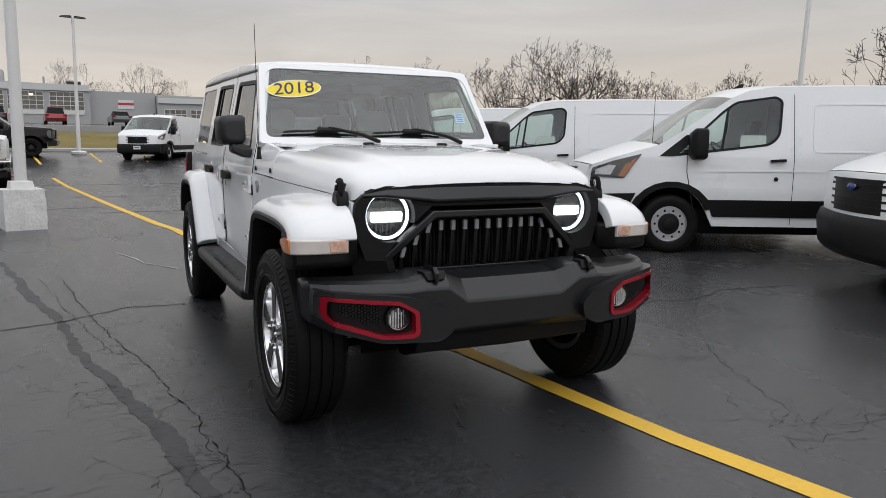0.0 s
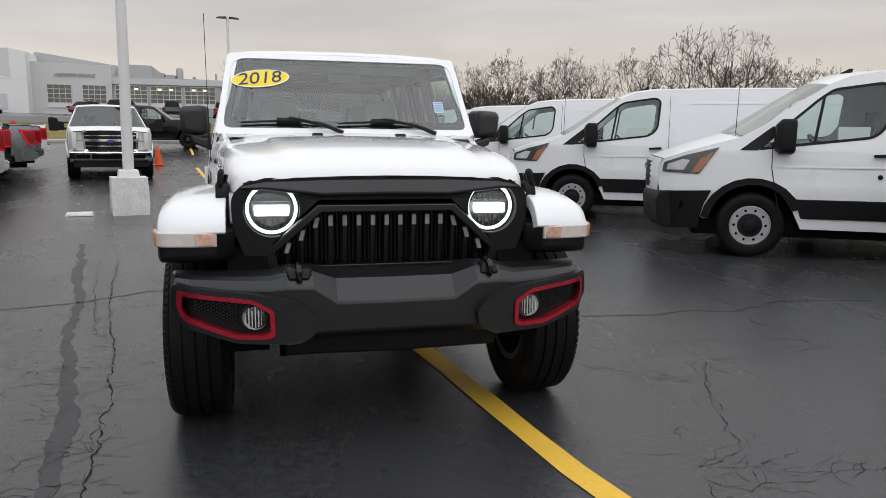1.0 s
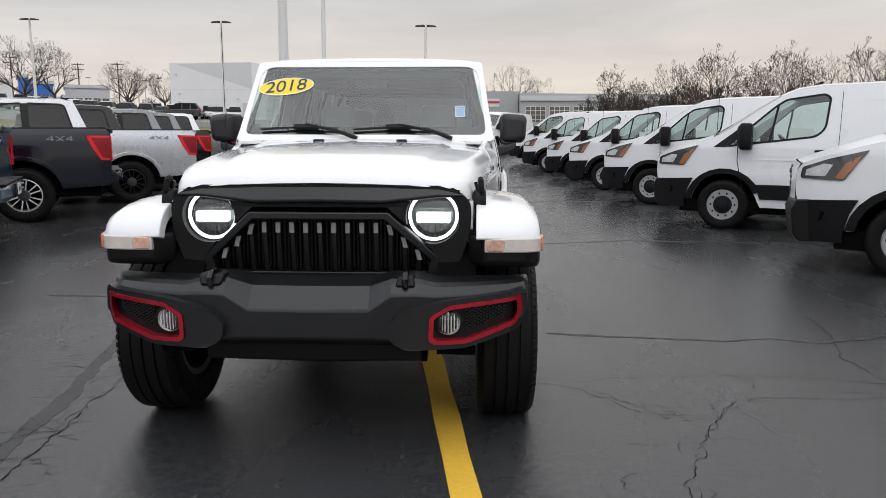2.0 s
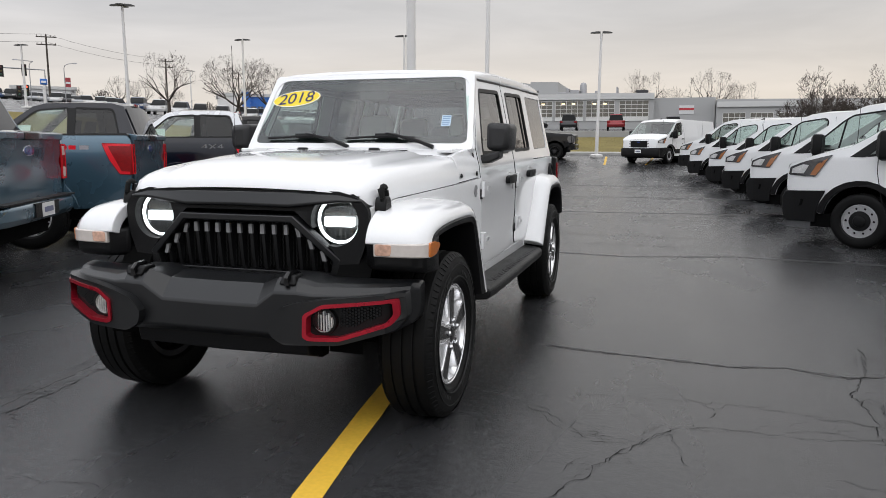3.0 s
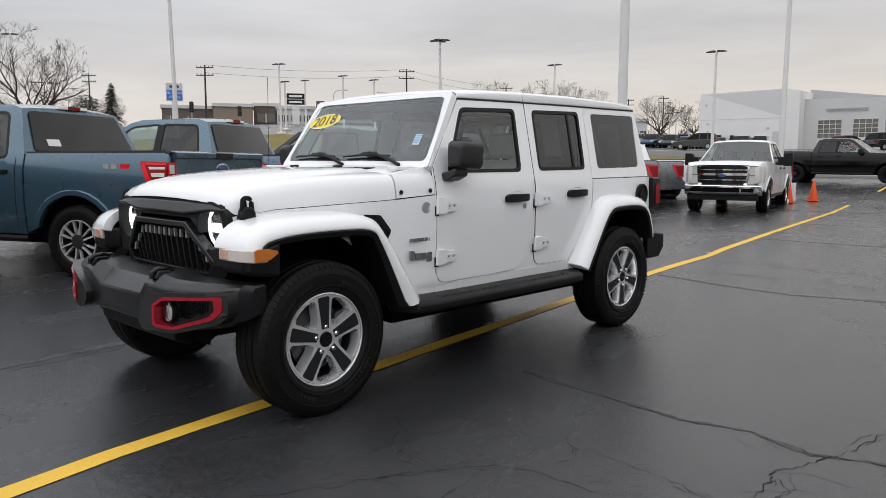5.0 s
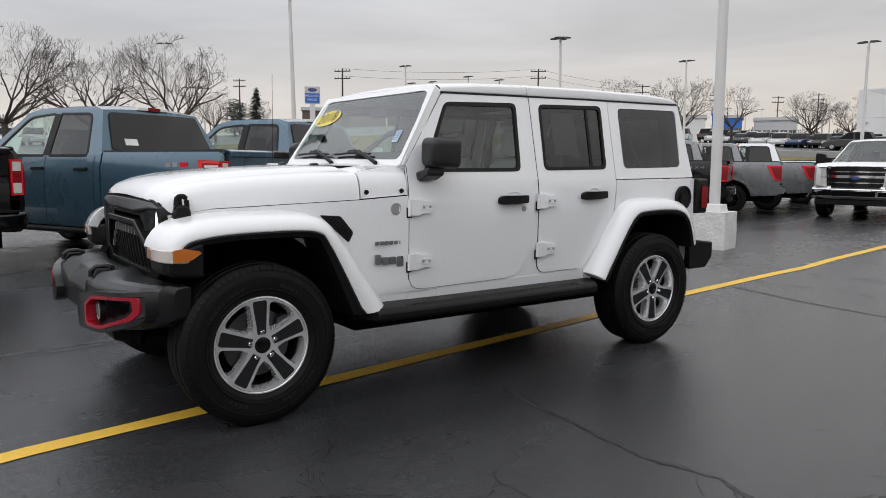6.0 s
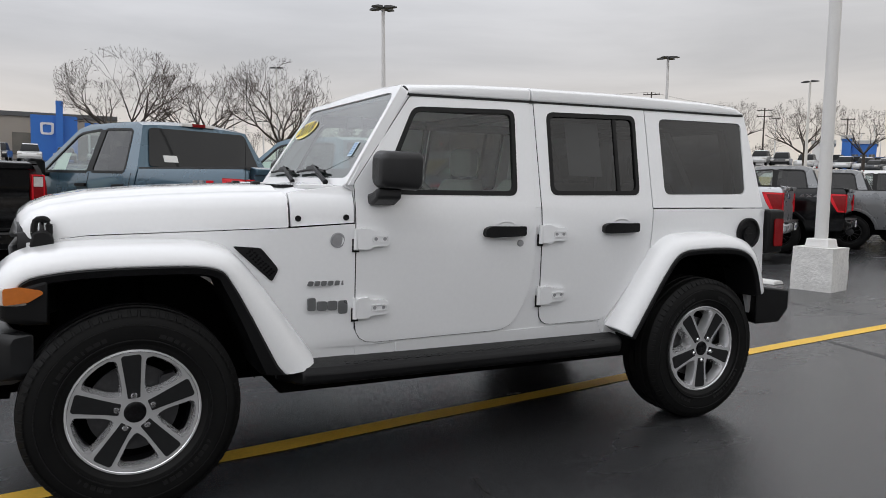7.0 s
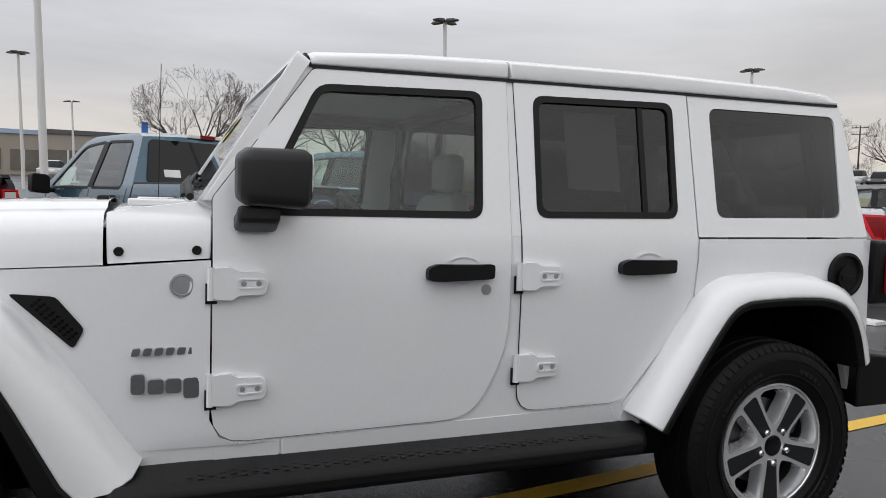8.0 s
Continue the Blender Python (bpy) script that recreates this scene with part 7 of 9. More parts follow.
    lathe(bm, [(0.125, 0.0), (0.120, 0.014), (0.0, 0.018)], 28, Matrix.Translation((0, end + 0.006, 1.225)) @ Matrix.Rotation(radians(90), 4, "Z") @ Matrix.Diagonal((1, 1, 0.44, 1)))
    em = part("oval_emblem", bm, CHROME, gate, "chrome oval emblem")
    bm = bmesh.new()
    lathe(bm, [(0.102, 0.0), (0.100, 0.019), (0.0, 0.023)], 28, Matrix.Translation((0, end + 0.006, 1.225)) @ Matrix.Rotation(radians(90), 4, "Z") @ Matrix.Diagonal((1, 1, 0.42, 1)))
    part("emblem_field", bm, mat("blue_enamel", (0.02, 0.05, 0.20), 0.2, coat=0.8), em)
    bm = bmesh.new()
    rings = [[(f * 0.98, end + b, z) for b, z in ((-0.05, 0.58), (0.10 - c, 0.56), (0.14 - c, 0.62), (0.14 - c, 0.72), (0.10 - c, 0.755), (-0.05, 0.745))] for f, c in ((-1, 0.07), (-0.8, 0.01), (-0.25, 0.0), (0.25, 0.0), (0.8, 0.01), (1, 0.07))]
    loft(bm, rings)
    rb = part("rear_bumper", bm, CHROME if chrome else paint, tr, bevel=0.012)
    bm = bmesh.new()
    box(bm, -0.30, 0.30, end + 0.10, end + 0.15, 0.60, 0.735)
    box(bm, -0.9, 0.9, end - 0.02, end + 0.12, 0.748, 0.765)
    part("bumper_step", bm, BLACKPLASTIC, rb, "black bumper step pad")
    bm = bmesh.new()
    box(bm, -0.15, 0.15, end + 0.148, end + 0.158, 0.60, 0.73)
    pl = part("number_plate", bm, mat("plate_white", (0.7, 0.7, 0.7), 0.5), rb, "pale number plate with plain bars")
    bm = bmesh.new()
    box(bm, -0.11, 0.11, end + 0.156, end + 0.161, 0.64, 0.69)
    part("plate_bar", bm, mat("plate_print", (0.15, 0.16, 0.25), 0.5), pl)
    # nose
    bm = bmesh.new()
    loft(bm, [[(f * 0.86, y, z) for y, z in ((-0.62, 0.45), (-0.93 - 0.10 * (1 - f * f), 0.48), (-1.0 - 0.10 * (1 - f * f), 0.55), (-1.0 - 0.10 * (1 - f * f), 0.72), (-0.93 - 0.10 * (1 - f * f), 0.76), (-0.62, 0.76))] for f in np.linspace(-1.08, 1.08, 9)])
    part("front_bumper", bm, CHROME if chrome else paint, tr, "chrome front bumper" if chrome else "", bevel=0.012)
    bm = bmesh.new()
    low_z = 0.75 if chrome else 0.78
    panel(bm, rounded([(-0.60, low_z), (0.60, low_z), (0.64, 1.08 + up), (0.60, 1.13 + up), (-0.60, 1.13 + up), (-0.64, 1.08 + up)], 0.04), [], lambda u, v, d: (u, -1.02 + 0.11 * (u / 0.8) ** 2 + d, v), 0.08, cut_u=(-0.4, -0.2, 0, 0.2, 0.4))
    gr = part("grille", bm, GLOSSBLACK, tr, "black grille", bevel=0.01)
    bm = bmesh.new()
    ring = rounded([(-0.60, low_z), (0.60, low_z), (0.64, 1.08 + up), (0.60, 1.13 + up), (-0.60, 1.13 + up), (-0.64, 1.08 + up)], 0.04)
    panel(bm, ring, [inset(ring, 0.045)], lambda u, v, d: (u, -1.035 + 0.11 * (u / 0.8) ** 2 + d, v), 0.03)
    for z, hh in (((0.86, 0.022), (0.985, 0.060), (1.12, 0.022)) if chrome else ((0.90, 0.035), (1.0, 0.035))):
        panel(bm, [(-0.58, z), (0.58, z), (0.58, z + hh), (-0.58, z + hh)], [], lambda u, v, d: (u, -1.032 + 0.11 * (u / 0.8) ** 2 + d, v), 0.03, cut_u=(-0.3, 0, 0.3))
    part("grille_frame", bm, CHROME if chrome else GLOSSBLACK, gr, "chrome grille bars" if chrome else "")
    bm = bmesh.new()
    lathe(bm, [(0.10, 0.0), (0.095, 0.014), (0.0, 0.018)], 28, Matrix.Translation((0, -1.045, 0.985)) @ Matrix.Rotation(radians(-90), 4, "Z") @ Matrix.Diagonal((1, 1, 0.42, 1)))
    part("oval_emblem", bm, mat("blue_enamel", (0.02, 0.05, 0.20), 0.2, coat=0.8), gr, "blue oval emblem")
    bm = bmesh.new()
    box(bm, -0.84, 0.84, -0.6, end - 0.15, 0.36, 0.60)
    box(bm, -0.85, 0.85, 3.04, end - 0.06, 0.60, 0.85)
    part("underbody", bm, DARK, tr)
    bm = bmesh.new()
    box(bm, -0.9, 0.9, 0.75, 1.25, 0.85, 1.32)
    box(bm, -0.88, 0.88, 2.84, 2.97, 0.55, 1.36)
    part("cab_interior", bm, INTERIOR, tr)
    for x in (0.42, -0.42):
        for y in (1.75, 2.62):
            bm = bmesh.new()
            loft(bm, [[(x + a * 0.25 * k, y + b + h * 0.22, 0.80 + h) for a, b in ((-1, -0.06), (1, -0.06), (0.9, 0.08), (-0.9, 0.08))] for h, k in ((0, 0.95), (0.4, 1.0), (0.66, 0.8), (0.70, 0.5), (0.88, 0.5))])
            part("seat_back", bm, mat("dark_truck_seat", (0.05, 0.05, 0.052), 0.9), tr, bevel=0.02)
    if chrome:
        for x in (-0.5, -0.2, 0.0, 0.2, 0.5):
            bm = bmesh.new()
            box(bm, x - 0.035, x + 0.035, 1.60, 1.68, 1.935, 1.965, top=(0.012, 0.02))
            part("clearance_lamp", bm, mat("brown_amber_lens", (0.34, 0.13, 0.05), 0.15, coat=0.8), tr, "small amber roof lamp", bevel=0.006)
        for s in (1, -1):
            bm = bmesh.new()
            loft(bm, [[(s * x, y, z) for x, z in rounded([(1.16, 1.24), (1.40, 1.24), (1.40, 1.60), (1.18, 1.58)], 0.04, 2)] for y in (0.95, 1.12)])
            part("tow_mirror", bm, BLACKPLASTIC, tr, "tall black tow mirror", bevel=0.012)
            bm = bmesh.new()
            for z in (1.30, 1.46):
                tube(bm, [(s * 0.92, 1.05, z), (s * 1.20, 1.04, z)], 0.025, 6)
            part("mirror_arm", bm, BLACKPLASTIC, tr)
        for x in (-0.72, 0.72):
            bm = bmesh.new()
            panel(bm, [(x - 0.10, 0.99), (x + 0.09, 0.99), (x + 0.09, 1.005), (x - 0.10, 1.005)], [], lambda u, v, d: (u, -1.0 + 0.11 * (u / 0.8) ** 2 + d, v), 0.05)
            part("lamp_divider", bm, DARKMETAL, tr)
        # dark boxes proud of the bumper, painted as shaded fog recesses
        for x in (-0.62, 0.62):
            bm = bmesh.new()
            box(bm, x - 0.14, x + 0.14, -1.115 + 0.04, -1.0, 0.56, 0.66)
            part("fog_recess", bm, DARK, tr)
        # dark box proud of the bumper paints the shade of its opening
        bm = bmesh.new()
        box(bm, -0.44, 0.44, -1.125, -1.0, 0.555, 0.675)
        part("bumper_opening", bm, DARK, tr)
        bm = bmesh.new()
        box(bm, -0.85, 0.85, -0.98, -0.80, 0.34, 0.47)
        part("air_dam", bm, BLACKPLASTIC, tr, bevel=0.01)
    bm = bmesh.new()
    panel(bm, [(1.10, 1.36), (1.14, 1.58), (1.40, 1.58), (1.40, 1.36)], [], lambda u, v, d: (truck_w(u, v) - 0.02 - d, u, v), 0.003)
    part("paper_sheet", bm, mat("mint_paper", (0.62, 0.74, 0.68), 0.7), tr, "pale paper in the window")
    return tr


BLUE = mat("grey_blue_metallic_paint", (0.053, 0.108, 0.152), 0.28, metal=0.45, vary=0.05, scale=2, coat=0.9)
NAVY = mat("dark_navy_paint", (0.0035, 0.005, 0.011), 0.12, metal=0.0, vary=0.05, spec=0.45)
BLACKPAINT = mat("black_car_paint", (0.0022, 0.0022, 0.0026), 0.10, vary=0.05, spec=0.40)
SILVER = mat("silver_metallic_paint", (0.48, 0.49, 0.51), 0.28, metal=0.5, vary=0.04, coat=0.8)
GREY = mat("grey_metallic_paint", (0.14, 0.145, 0.15), 0.28, metal=0.45, vary=0.04, coat=0.8)
DARKWHEEL = mat("black_alloy", (0.015, 0.015, 0.016), 0.3, metal=0.4)
GREYWHEEL = mat("bright_alloy", (0.78, 0.78, 0.79), 0.22, metal=0.6, coat=0.3)


def tail_at(x, y, degrees):
    """The pose of a pickup whose tailgate is centred at (x, y)."""
    a = radians(degrees)
    return heading(x + 5.05 * math.cos(a), y + 5.05 * math.sin(a), degrees)


make_truck(tail_at(-4.17, -1.31, 207), BLACKPAINT, "black crew-cab pickup parked nose out of the aisle", GREYWHEEL, clear_tail=True)
make_truck(tail_at(-4.13, 2.31, 207), BLUE, "grey-blue crew-cab pickup with silver and red badge", GREYWHEEL, "bars", clear_tail=True, sticker=True)
make_truck(tail_at(-5.04, 5.18, 207), BLUE, "grey-blue crew-cab pickup with bright wheels beside its twin", GREYWHEEL, "bars_red")
make_truck(tail_at(-5.50, 8.75, 207), NAVY, "dark navy crew-cab pickup with silver lettering", GREYWHEEL, "4x4")
make_truck(tail_at(-5.52, 12.12, 211.5), SILVER, "silver crew-cab pickup with black wheels", DARKWHEEL, "4x4")
make_truck(tail_at(-6.25, 15.09, 209.5), BLACKPAINT, "black crew-cab pickup with black wheels", DARKWHEEL, "4x4")
make_truck(tail_at(-6.58, 18.02, 210), GREY, "grey crew-cab pickup with black wheels", DARKWHEEL)
make_truck(tail_at(-7.18, 20.9, 210), GREY, "grey crew-cab pickup at the far row", DARKWHEEL)
make_truck(tail_at(-7.85, 24.2, 209), VANWHITE, "white crew-cab pickup at the end of the row", STEEL)
make_truck(heading(-4.54, 18.5, 282), VANWHITE, "white crew-cab pickup with chrome grille facing the aisle", ALU, chrome=True, big=1.03)
make_truck(heading(-3.85, 34.4, 2), BLACKPAINT, "black crew-cab pickup standing across the lot", DARKWHEEL, big=0.98)

# ---- poles and small things on the lot ----
LEAN = (1.74, 0.74)       # the lot falls a little, so upright poles lean against its plane


LAMPHOUSE = mat("dark_bronze_lamp_housing", (0.018, 0.017, 0.016), 0.5, vary=0.2)


def lamp_pole(x, y, top, heads=2, turn=0.0, r=0.095, foot=True, label="white steel lamp pole with twin flat lamp heads"):
    z0 = ground_z(x, y)
    p = thing("lamp_pole", label, "lamp pole", "lot lamp poles", pose(x, y, z0, *LEAN, 0) @ pose(0, 0, 0, 0, 0, turn))
    h = top - z0
    bm = bmesh.new()
    lathe(bm, [(0.0, 0.0), (r, 0.0), (r * 0.62, h), (0.0, h)], 16, Matrix.Rotation(radians(-90), 4, "Y"))
    part("pole", bm, POLEPAINT, p)
    if foot:
        bm = bmesh.new()
        lathe(bm, [(0.0, 0.0), (0.34, 0.0), (0.34, 0.12), (0.22, 0.16), (0.0, 0.16)], 20, Matrix.Rotation(radians(-90), 4, "Y"))
        part("foot", bm, CONCRETE, p)
    for i in range(heads):
        a = 2 * math.pi * i / heads
        q = Matrix.Rotation(a, 4, "Z")
        bm = bmesh.new()
        loft(bm, [[q @ Vector((d, s * w, h + z)) for s, z in ((-1, 0.0), (1, 0.0), (0.8, t), (-0.8, t))] for d, w, t in ((0.05, 0.04, 0.09), (0.14, 0.12, 0.10), (0.44, 0.14, 0.07), (0.54, 0.10, 0.04))])
        part("lamp_head", bm, LAMPHOUSE, p, "flat dark lamp head")
    return p


def near_pole():
    p = thing("light_pole", "white steel light pole on a rough whitewashed concrete block", "light pole", m=pose(-2.546, 8.951, 0, 0, 0, 13.5))
    bm = bmesh.new()
    box(bm, -0.275, 0.275, -0.275, 0.275, 0.0, 0.585, top=(0.012, 0.012))
    bmesh.ops.subdivide_edges(bm, edges=bm.edges[:], cuts=9, use_grid_fill=True)
    for v in bm.verts:
        n = noise.noise(v.co * 9.0) * 0.010 + noise.noise(v.co * 26.0) * 0.006
        v.co += Vector((v.co.x, v.co.y, 0)).normalized() * n
        if v.co.z < 0.06:
            v.co += Vector((v.co.x, v.co.y, 0)).normalized() * -0.012 * (1 + noise.noise(v.co * 14))
    part("block", bm, CONCRETE, p, "chipped whitewashed concrete block", sharp=60)
    bm = bmesh.new()
    box(bm, -0.16, 0.16, -0.16, 0.16, 0.58, 0.70, top=(0.02, 0.02))
    part("base_cover", bm, POLEPAINT, p, bevel=0.01)
    bm = bmesh.new()
    upright = pose(0, 0, 0, 0, 0, -13.5) @ pose(0, 0, 0, *LEAN, 0)
    lathe(bm, [(0.0, 0.0), (0.084, 0.0), (0.060, 9.3), (0.0, 9.3)], 20, upright @ Matrix.Translation((0, 0, 0.66)) @ Matrix.Rotation(radians(-90), 4, "Y"))
    part("pole", bm, POLEPAINT, p)
    for i in range(2):
        q = upright @ Matrix.Rotation(math.pi * i, 4, "Z")
        bm = bmesh.new()
        loft(bm, [[q @ Vector((d, s * w, 9.95 + z)) for s, z in ((-1, 0.0), (1, 0.0), (0.8, t), (-0.8, t))] for d, w, t in ((0.06, 0.04, 0.08), (0.22, 0.15, 0.10), (0.62, 0.17, 0.07), (0.74, 0.13, 0.04))])
        part("lamp_head", bm, DARKMETAL, p)


near_pole()
bm = bmesh.new()
box(bm, -0.20, 0.20, -0.13, 0.13, 0.0, 0.05, top=(0.02, 0.02))
slab = tagged(part("concrete_slab", bm, CONCRETE, bevel=0.01), "small loose pale concrete slab beside the pole block", "slab")
slab.matrix_basis = pose(-3.25, 8.78, 0.001, 0, 0, 8)
for x, y, top, heads, turn in ((-4.75, 23.1, 9.2, 2, 0), (-1.98, 35.7, 6.87, 2, 5), (-13.27, 37.4, 7.37, 2, 0), (-22.75, 25.7, 7.55, 4, 20), (-24.99, 39.1, 7.84, 2, 0), (-42.7, 29.4, 8.48, 2, 20), (-20.75, 10.2, 7.45, 4, 30), (-54.0, 15.1, 10.08, 2, 60), (-15.4, -1.46, 8.29, 2, 0), (-38.8, -5.3, 8.03, 4, 70), (-55.9, -4.6, 7.69, 2, 80), (19.1, 13.4, 7.86, 2, 0), (-43.0, 35.6, 8.2, 2, 0), (-51.8, 38.3, 8.71, 2, 0), (-46.1, 32.2, 7.69, 2, 0), (-42.1, 38.1, 8.03, 2, 0)):
    lamp_pole(x, y, top, heads, turn)
for x, y, h in ((-68.1, 110.6, 5.9), (-66.6, 111.5, 7.2), (-65.8, 112.0, 5.8), (-63.7, 113.2, 5.9), (-61.5, 114.4, 5.8), (-58.2, 116.1, 6.0), (-57.2, 116.6, 5.8), (-55.6, 117.4, 5.7), (-65.2, 8.1, 4.6), (-64.2, 13.8, 4.7), (-63.6, 16.3, 3.8), (-62.7, 19.4, 4.7), (-62.4, 20.6, 4.6), (-45.0, 96.1, 4.7), (-44.2, 96.5, 4.8), (-42.6, 97.3, 5.2), (-52.0, 70.5, 5.2)):
    lamp_pole(x, y, ground_z(x, y) + h, 2, 70, 0.09, False, "distant white lamp pole over the far car lot")


def cone(x, y, size=1.0):
    c = thing("traffic_cone", "orange plastic traffic cone with a square base", "traffic cone", "traffic cones", pose(x, y, ground_z(x, y)) @ Matrix.Scale(size, 4))
    bm = bmesh.new()
    lathe(bm, [(0.0, 0.70), (0.030, 0.70), (0.034, 0.68), (0.150, 0.03), (0.15, 0.02)], 20, Matrix.Rotation(radians(-90), 4, "Y"))
    part("cone_body", bm, mat("orange_plastic", (0.80, 0.10, 0.02), 0.45, vary=0.1), c)
    bm = bmesh.new()
    box(bm, -0.19, 0.19, -0.19, 0.19, 0.0, 0.032)
    part("cone_base", bm, mat("orange_plastic", (0.80, 0.10, 0.02), 0.45, vary=0.1), c, bevel=0.006)


cone(-4.50, 23.3, 1.08)
cone(-4.05, 24.4, 1.0)
bm = bmesh.new()
lathe(bm, [(0.0, 0.0), (0.17, 0.0), (0.16, 0.55), (0.15, 0.60), (0.0, 0.60)], 18, Matrix.Rotation(radians(-90), 4, "Y"))
barrel = tagged(part("white_barrel", bm, POLEPAINT), "small white plastic barrel behind a traffic cone", "barrel")
barrel.matrix_basis = pose(-4.75, 24.3, ground_z(-4.75, 24.3))

# ---- grass bank and kerb ----
def bank_point(a, s):
    """Runs along the bank: a < 0 metres to the right of the bend, a > 0 degrees round it."""
    return (-2.95 - a, 0.56 + s) if a < 0 else (-2.95 + s * math.cos(radians(90 + a)), 0.56 + s * math.sin(radians(90 + a)))


def make_bank():
    steps = list(range(-60, 0, 4)) + list(range(0, 78, 3))
    bm = bmesh.new()
    rows = []
    for a in steps:
        rows.append([bm.verts.new((x, y, ground_z(x, y) + (0.10 if 0 < i < 6 else 0.05))) for i, (x, y) in enumerate(bank_point(a, s) for s in (37.1, 37.4, 38.8, 41.4, 43.9, 46.4, 48.6))])
    for p, q in zip(rows, rows[1:]):
        for i in range(6):
            bm.faces.new((p[i], p[i + 1], q[i + 1], q[i]))
    g = mat("winter_grass", (0.20, 0.165, 0.065), 0.95, vary=0.35, scale=0.5, fine=9, bump=0.05, spec=0.1)
    tagged(part("grass_bank", bm, g), "dull yellow-green winter grass bank", "grass", kind="structure")
    rnd = random.Random(4)
    bm = bmesh.new()
    for i in range(9000):
        a = rnd.uniform(-44, 40)
        x, y = bank_point(a, rnd.uniform(37.4, 48.1))
        z = ground_z(x, y) + 0.08
        w, hh, t = rnd.uniform(0.008, 0.02), rnd.uniform(0.04, 0.09), rnd.uniform(0, 6.28)
        v = [bm.verts.new((x + w * math.cos(t), y + w * math.sin(t), z)), bm.verts.new((x - w * math.cos(t), y - w * math.sin(t), z)), bm.verts.new((x + rnd.uniform(-0.05, 0.05), y + rnd.uniform(-0.05, 0.05), z + hh))]
        bm.faces.new(v)
    tagged(part("grass_tufts", bm, g), "short winter grass tufts on the bank", "grass", kind="stuff")
    bm = bmesh.new()
    rings = []
    for a in steps:
        ring = []
        for s, up in ((36.8, -0.05), (36.8, 0.11), (36.85, 0.14), (37.1, 0.14), (37.1, -0.05)):
            x, y = bank_point(a, s)
            ring.append((x, y, ground_z(x, y) + up))
        rings.append(ring)
    loft(bm, rings)
    tagged(part("kerb", bm, mat("kerb_concrete", (0.42, 0.41, 0.39), 0.85, vary=0.15, scale=2)), "pale concrete kerb along the lot edge", "kerb", kind="structure")
    bm = bmesh.new()
    rings = []
    for a in steps:
        ring = []
        for s, up in ((48.7, -0.1), (48.7, 0.46), (48.95, 0.46), (48.95, -0.1)):
            x, y = bank_point(a, s)
            ring.append((x, y, ground_z(x, y) + up))
        rings.append(ring)
    loft(bm, rings[:24])
    tagged(part("retaining_wall", bm, mat("grey_wall_concrete", (0.30, 0.30, 0.30), 0.85, vary=0.1, scale=1)), "low grey retaining wall above the grass", "wall", kind="structure")


make_bank()
bm = bmesh.new()
hz = ground_z(-13.0, 39.5) + 0.08
lathe(bm, [(0.0, 0.0), (0.16, 0.0), (0.16, 0.06), (0.11, 0.08), (0.11, 0.52), (0.15, 0.54), (0.14, 0.62), (0.06, 0.74), (0.0, 0.76)], 16, Matrix.Rotation(radians(-90), 4, "Y"))
tube(bm, [(-0.2, 0, 0.42), (0.2, 0, 0.42)], 0.06, 10)
hydrant = tagged(part("fire_hydrant", bm, mat("red_iron_paint", (0.42, 0.04, 0.03), 0.5)), "red cast-iron fire hydrant on the grass", "fire hydrant")
hydrant.matrix_basis = pose(-13.0, 39.5, hz)

# ---- service building ----
WALLWHITE = mat("white_metal_panel", (0.74, 0.735, 0.72), 0.55, vary=0.04, scale=0.3)
PALEGREY = mat("pale_grey_panel", (0.60, 0.60, 0.59), 0.6, vary=0.04, scale=0.3)
WALLGREY = mat("light_grey_panel", (0.55, 0.55, 0.54), 0.6, vary=0.05, scale=0.3)
WALLMID = mat("mid_grey_panel", (0.37, 0.372, 0.37), 0.6, vary=0.05, scale=0.3)
DOORWHITE = mat("white_door_frame", (0.62, 0.62, 0.60), 0.5)
DARKGLASS = mat("dark_workshop_glass", (0.11, 0.105, 0.09), 0.12, vary=0.5, scale=0.6, coat=0.5)
LITGLASS = mat("lit_workshop_lamp", (0.9, 0.75, 0.45), 0.3, emit=1.6, glow=(1.0, 0.78, 0.42))


def garage_door(parent, x, y, z, w, h, cols=4, rows=5):
    bm = bmesh.new()
    panel(bm, [(x, z), (x + w, z), (x + w, z + h), (x, z + h)], [], lambda u, v, d: (u, y - 0.05 + d, v), 0.06)
    door = part("garage_door", bm, DARKGLASS, parent, "glazed sectional garage door")
    for i in range(cols + 1):
        xx = x + w * i / cols
        bm = bmesh.new()
        box(bm, xx - 0.032, xx + 0.032, y - 0.13, y - 0.04, z, z + h)
        part("door_bar", bm, DOORWHITE, door)
    for j in range(rows + 1):
        zz = z + h * j / rows
        bm = bmesh.new()
        box(bm, x, x + w, y - 0.125, y - 0.04, zz - 0.04, zz + 0.04)
        part("door_bar", bm, DOORWHITE, door)
    bm = bmesh.new()
    box(bm, x, x + w, y - 0.14, y - 0.04, z, z + h * 0.18)
    part("door_panel", bm, DOORWHITE, door)
    return door


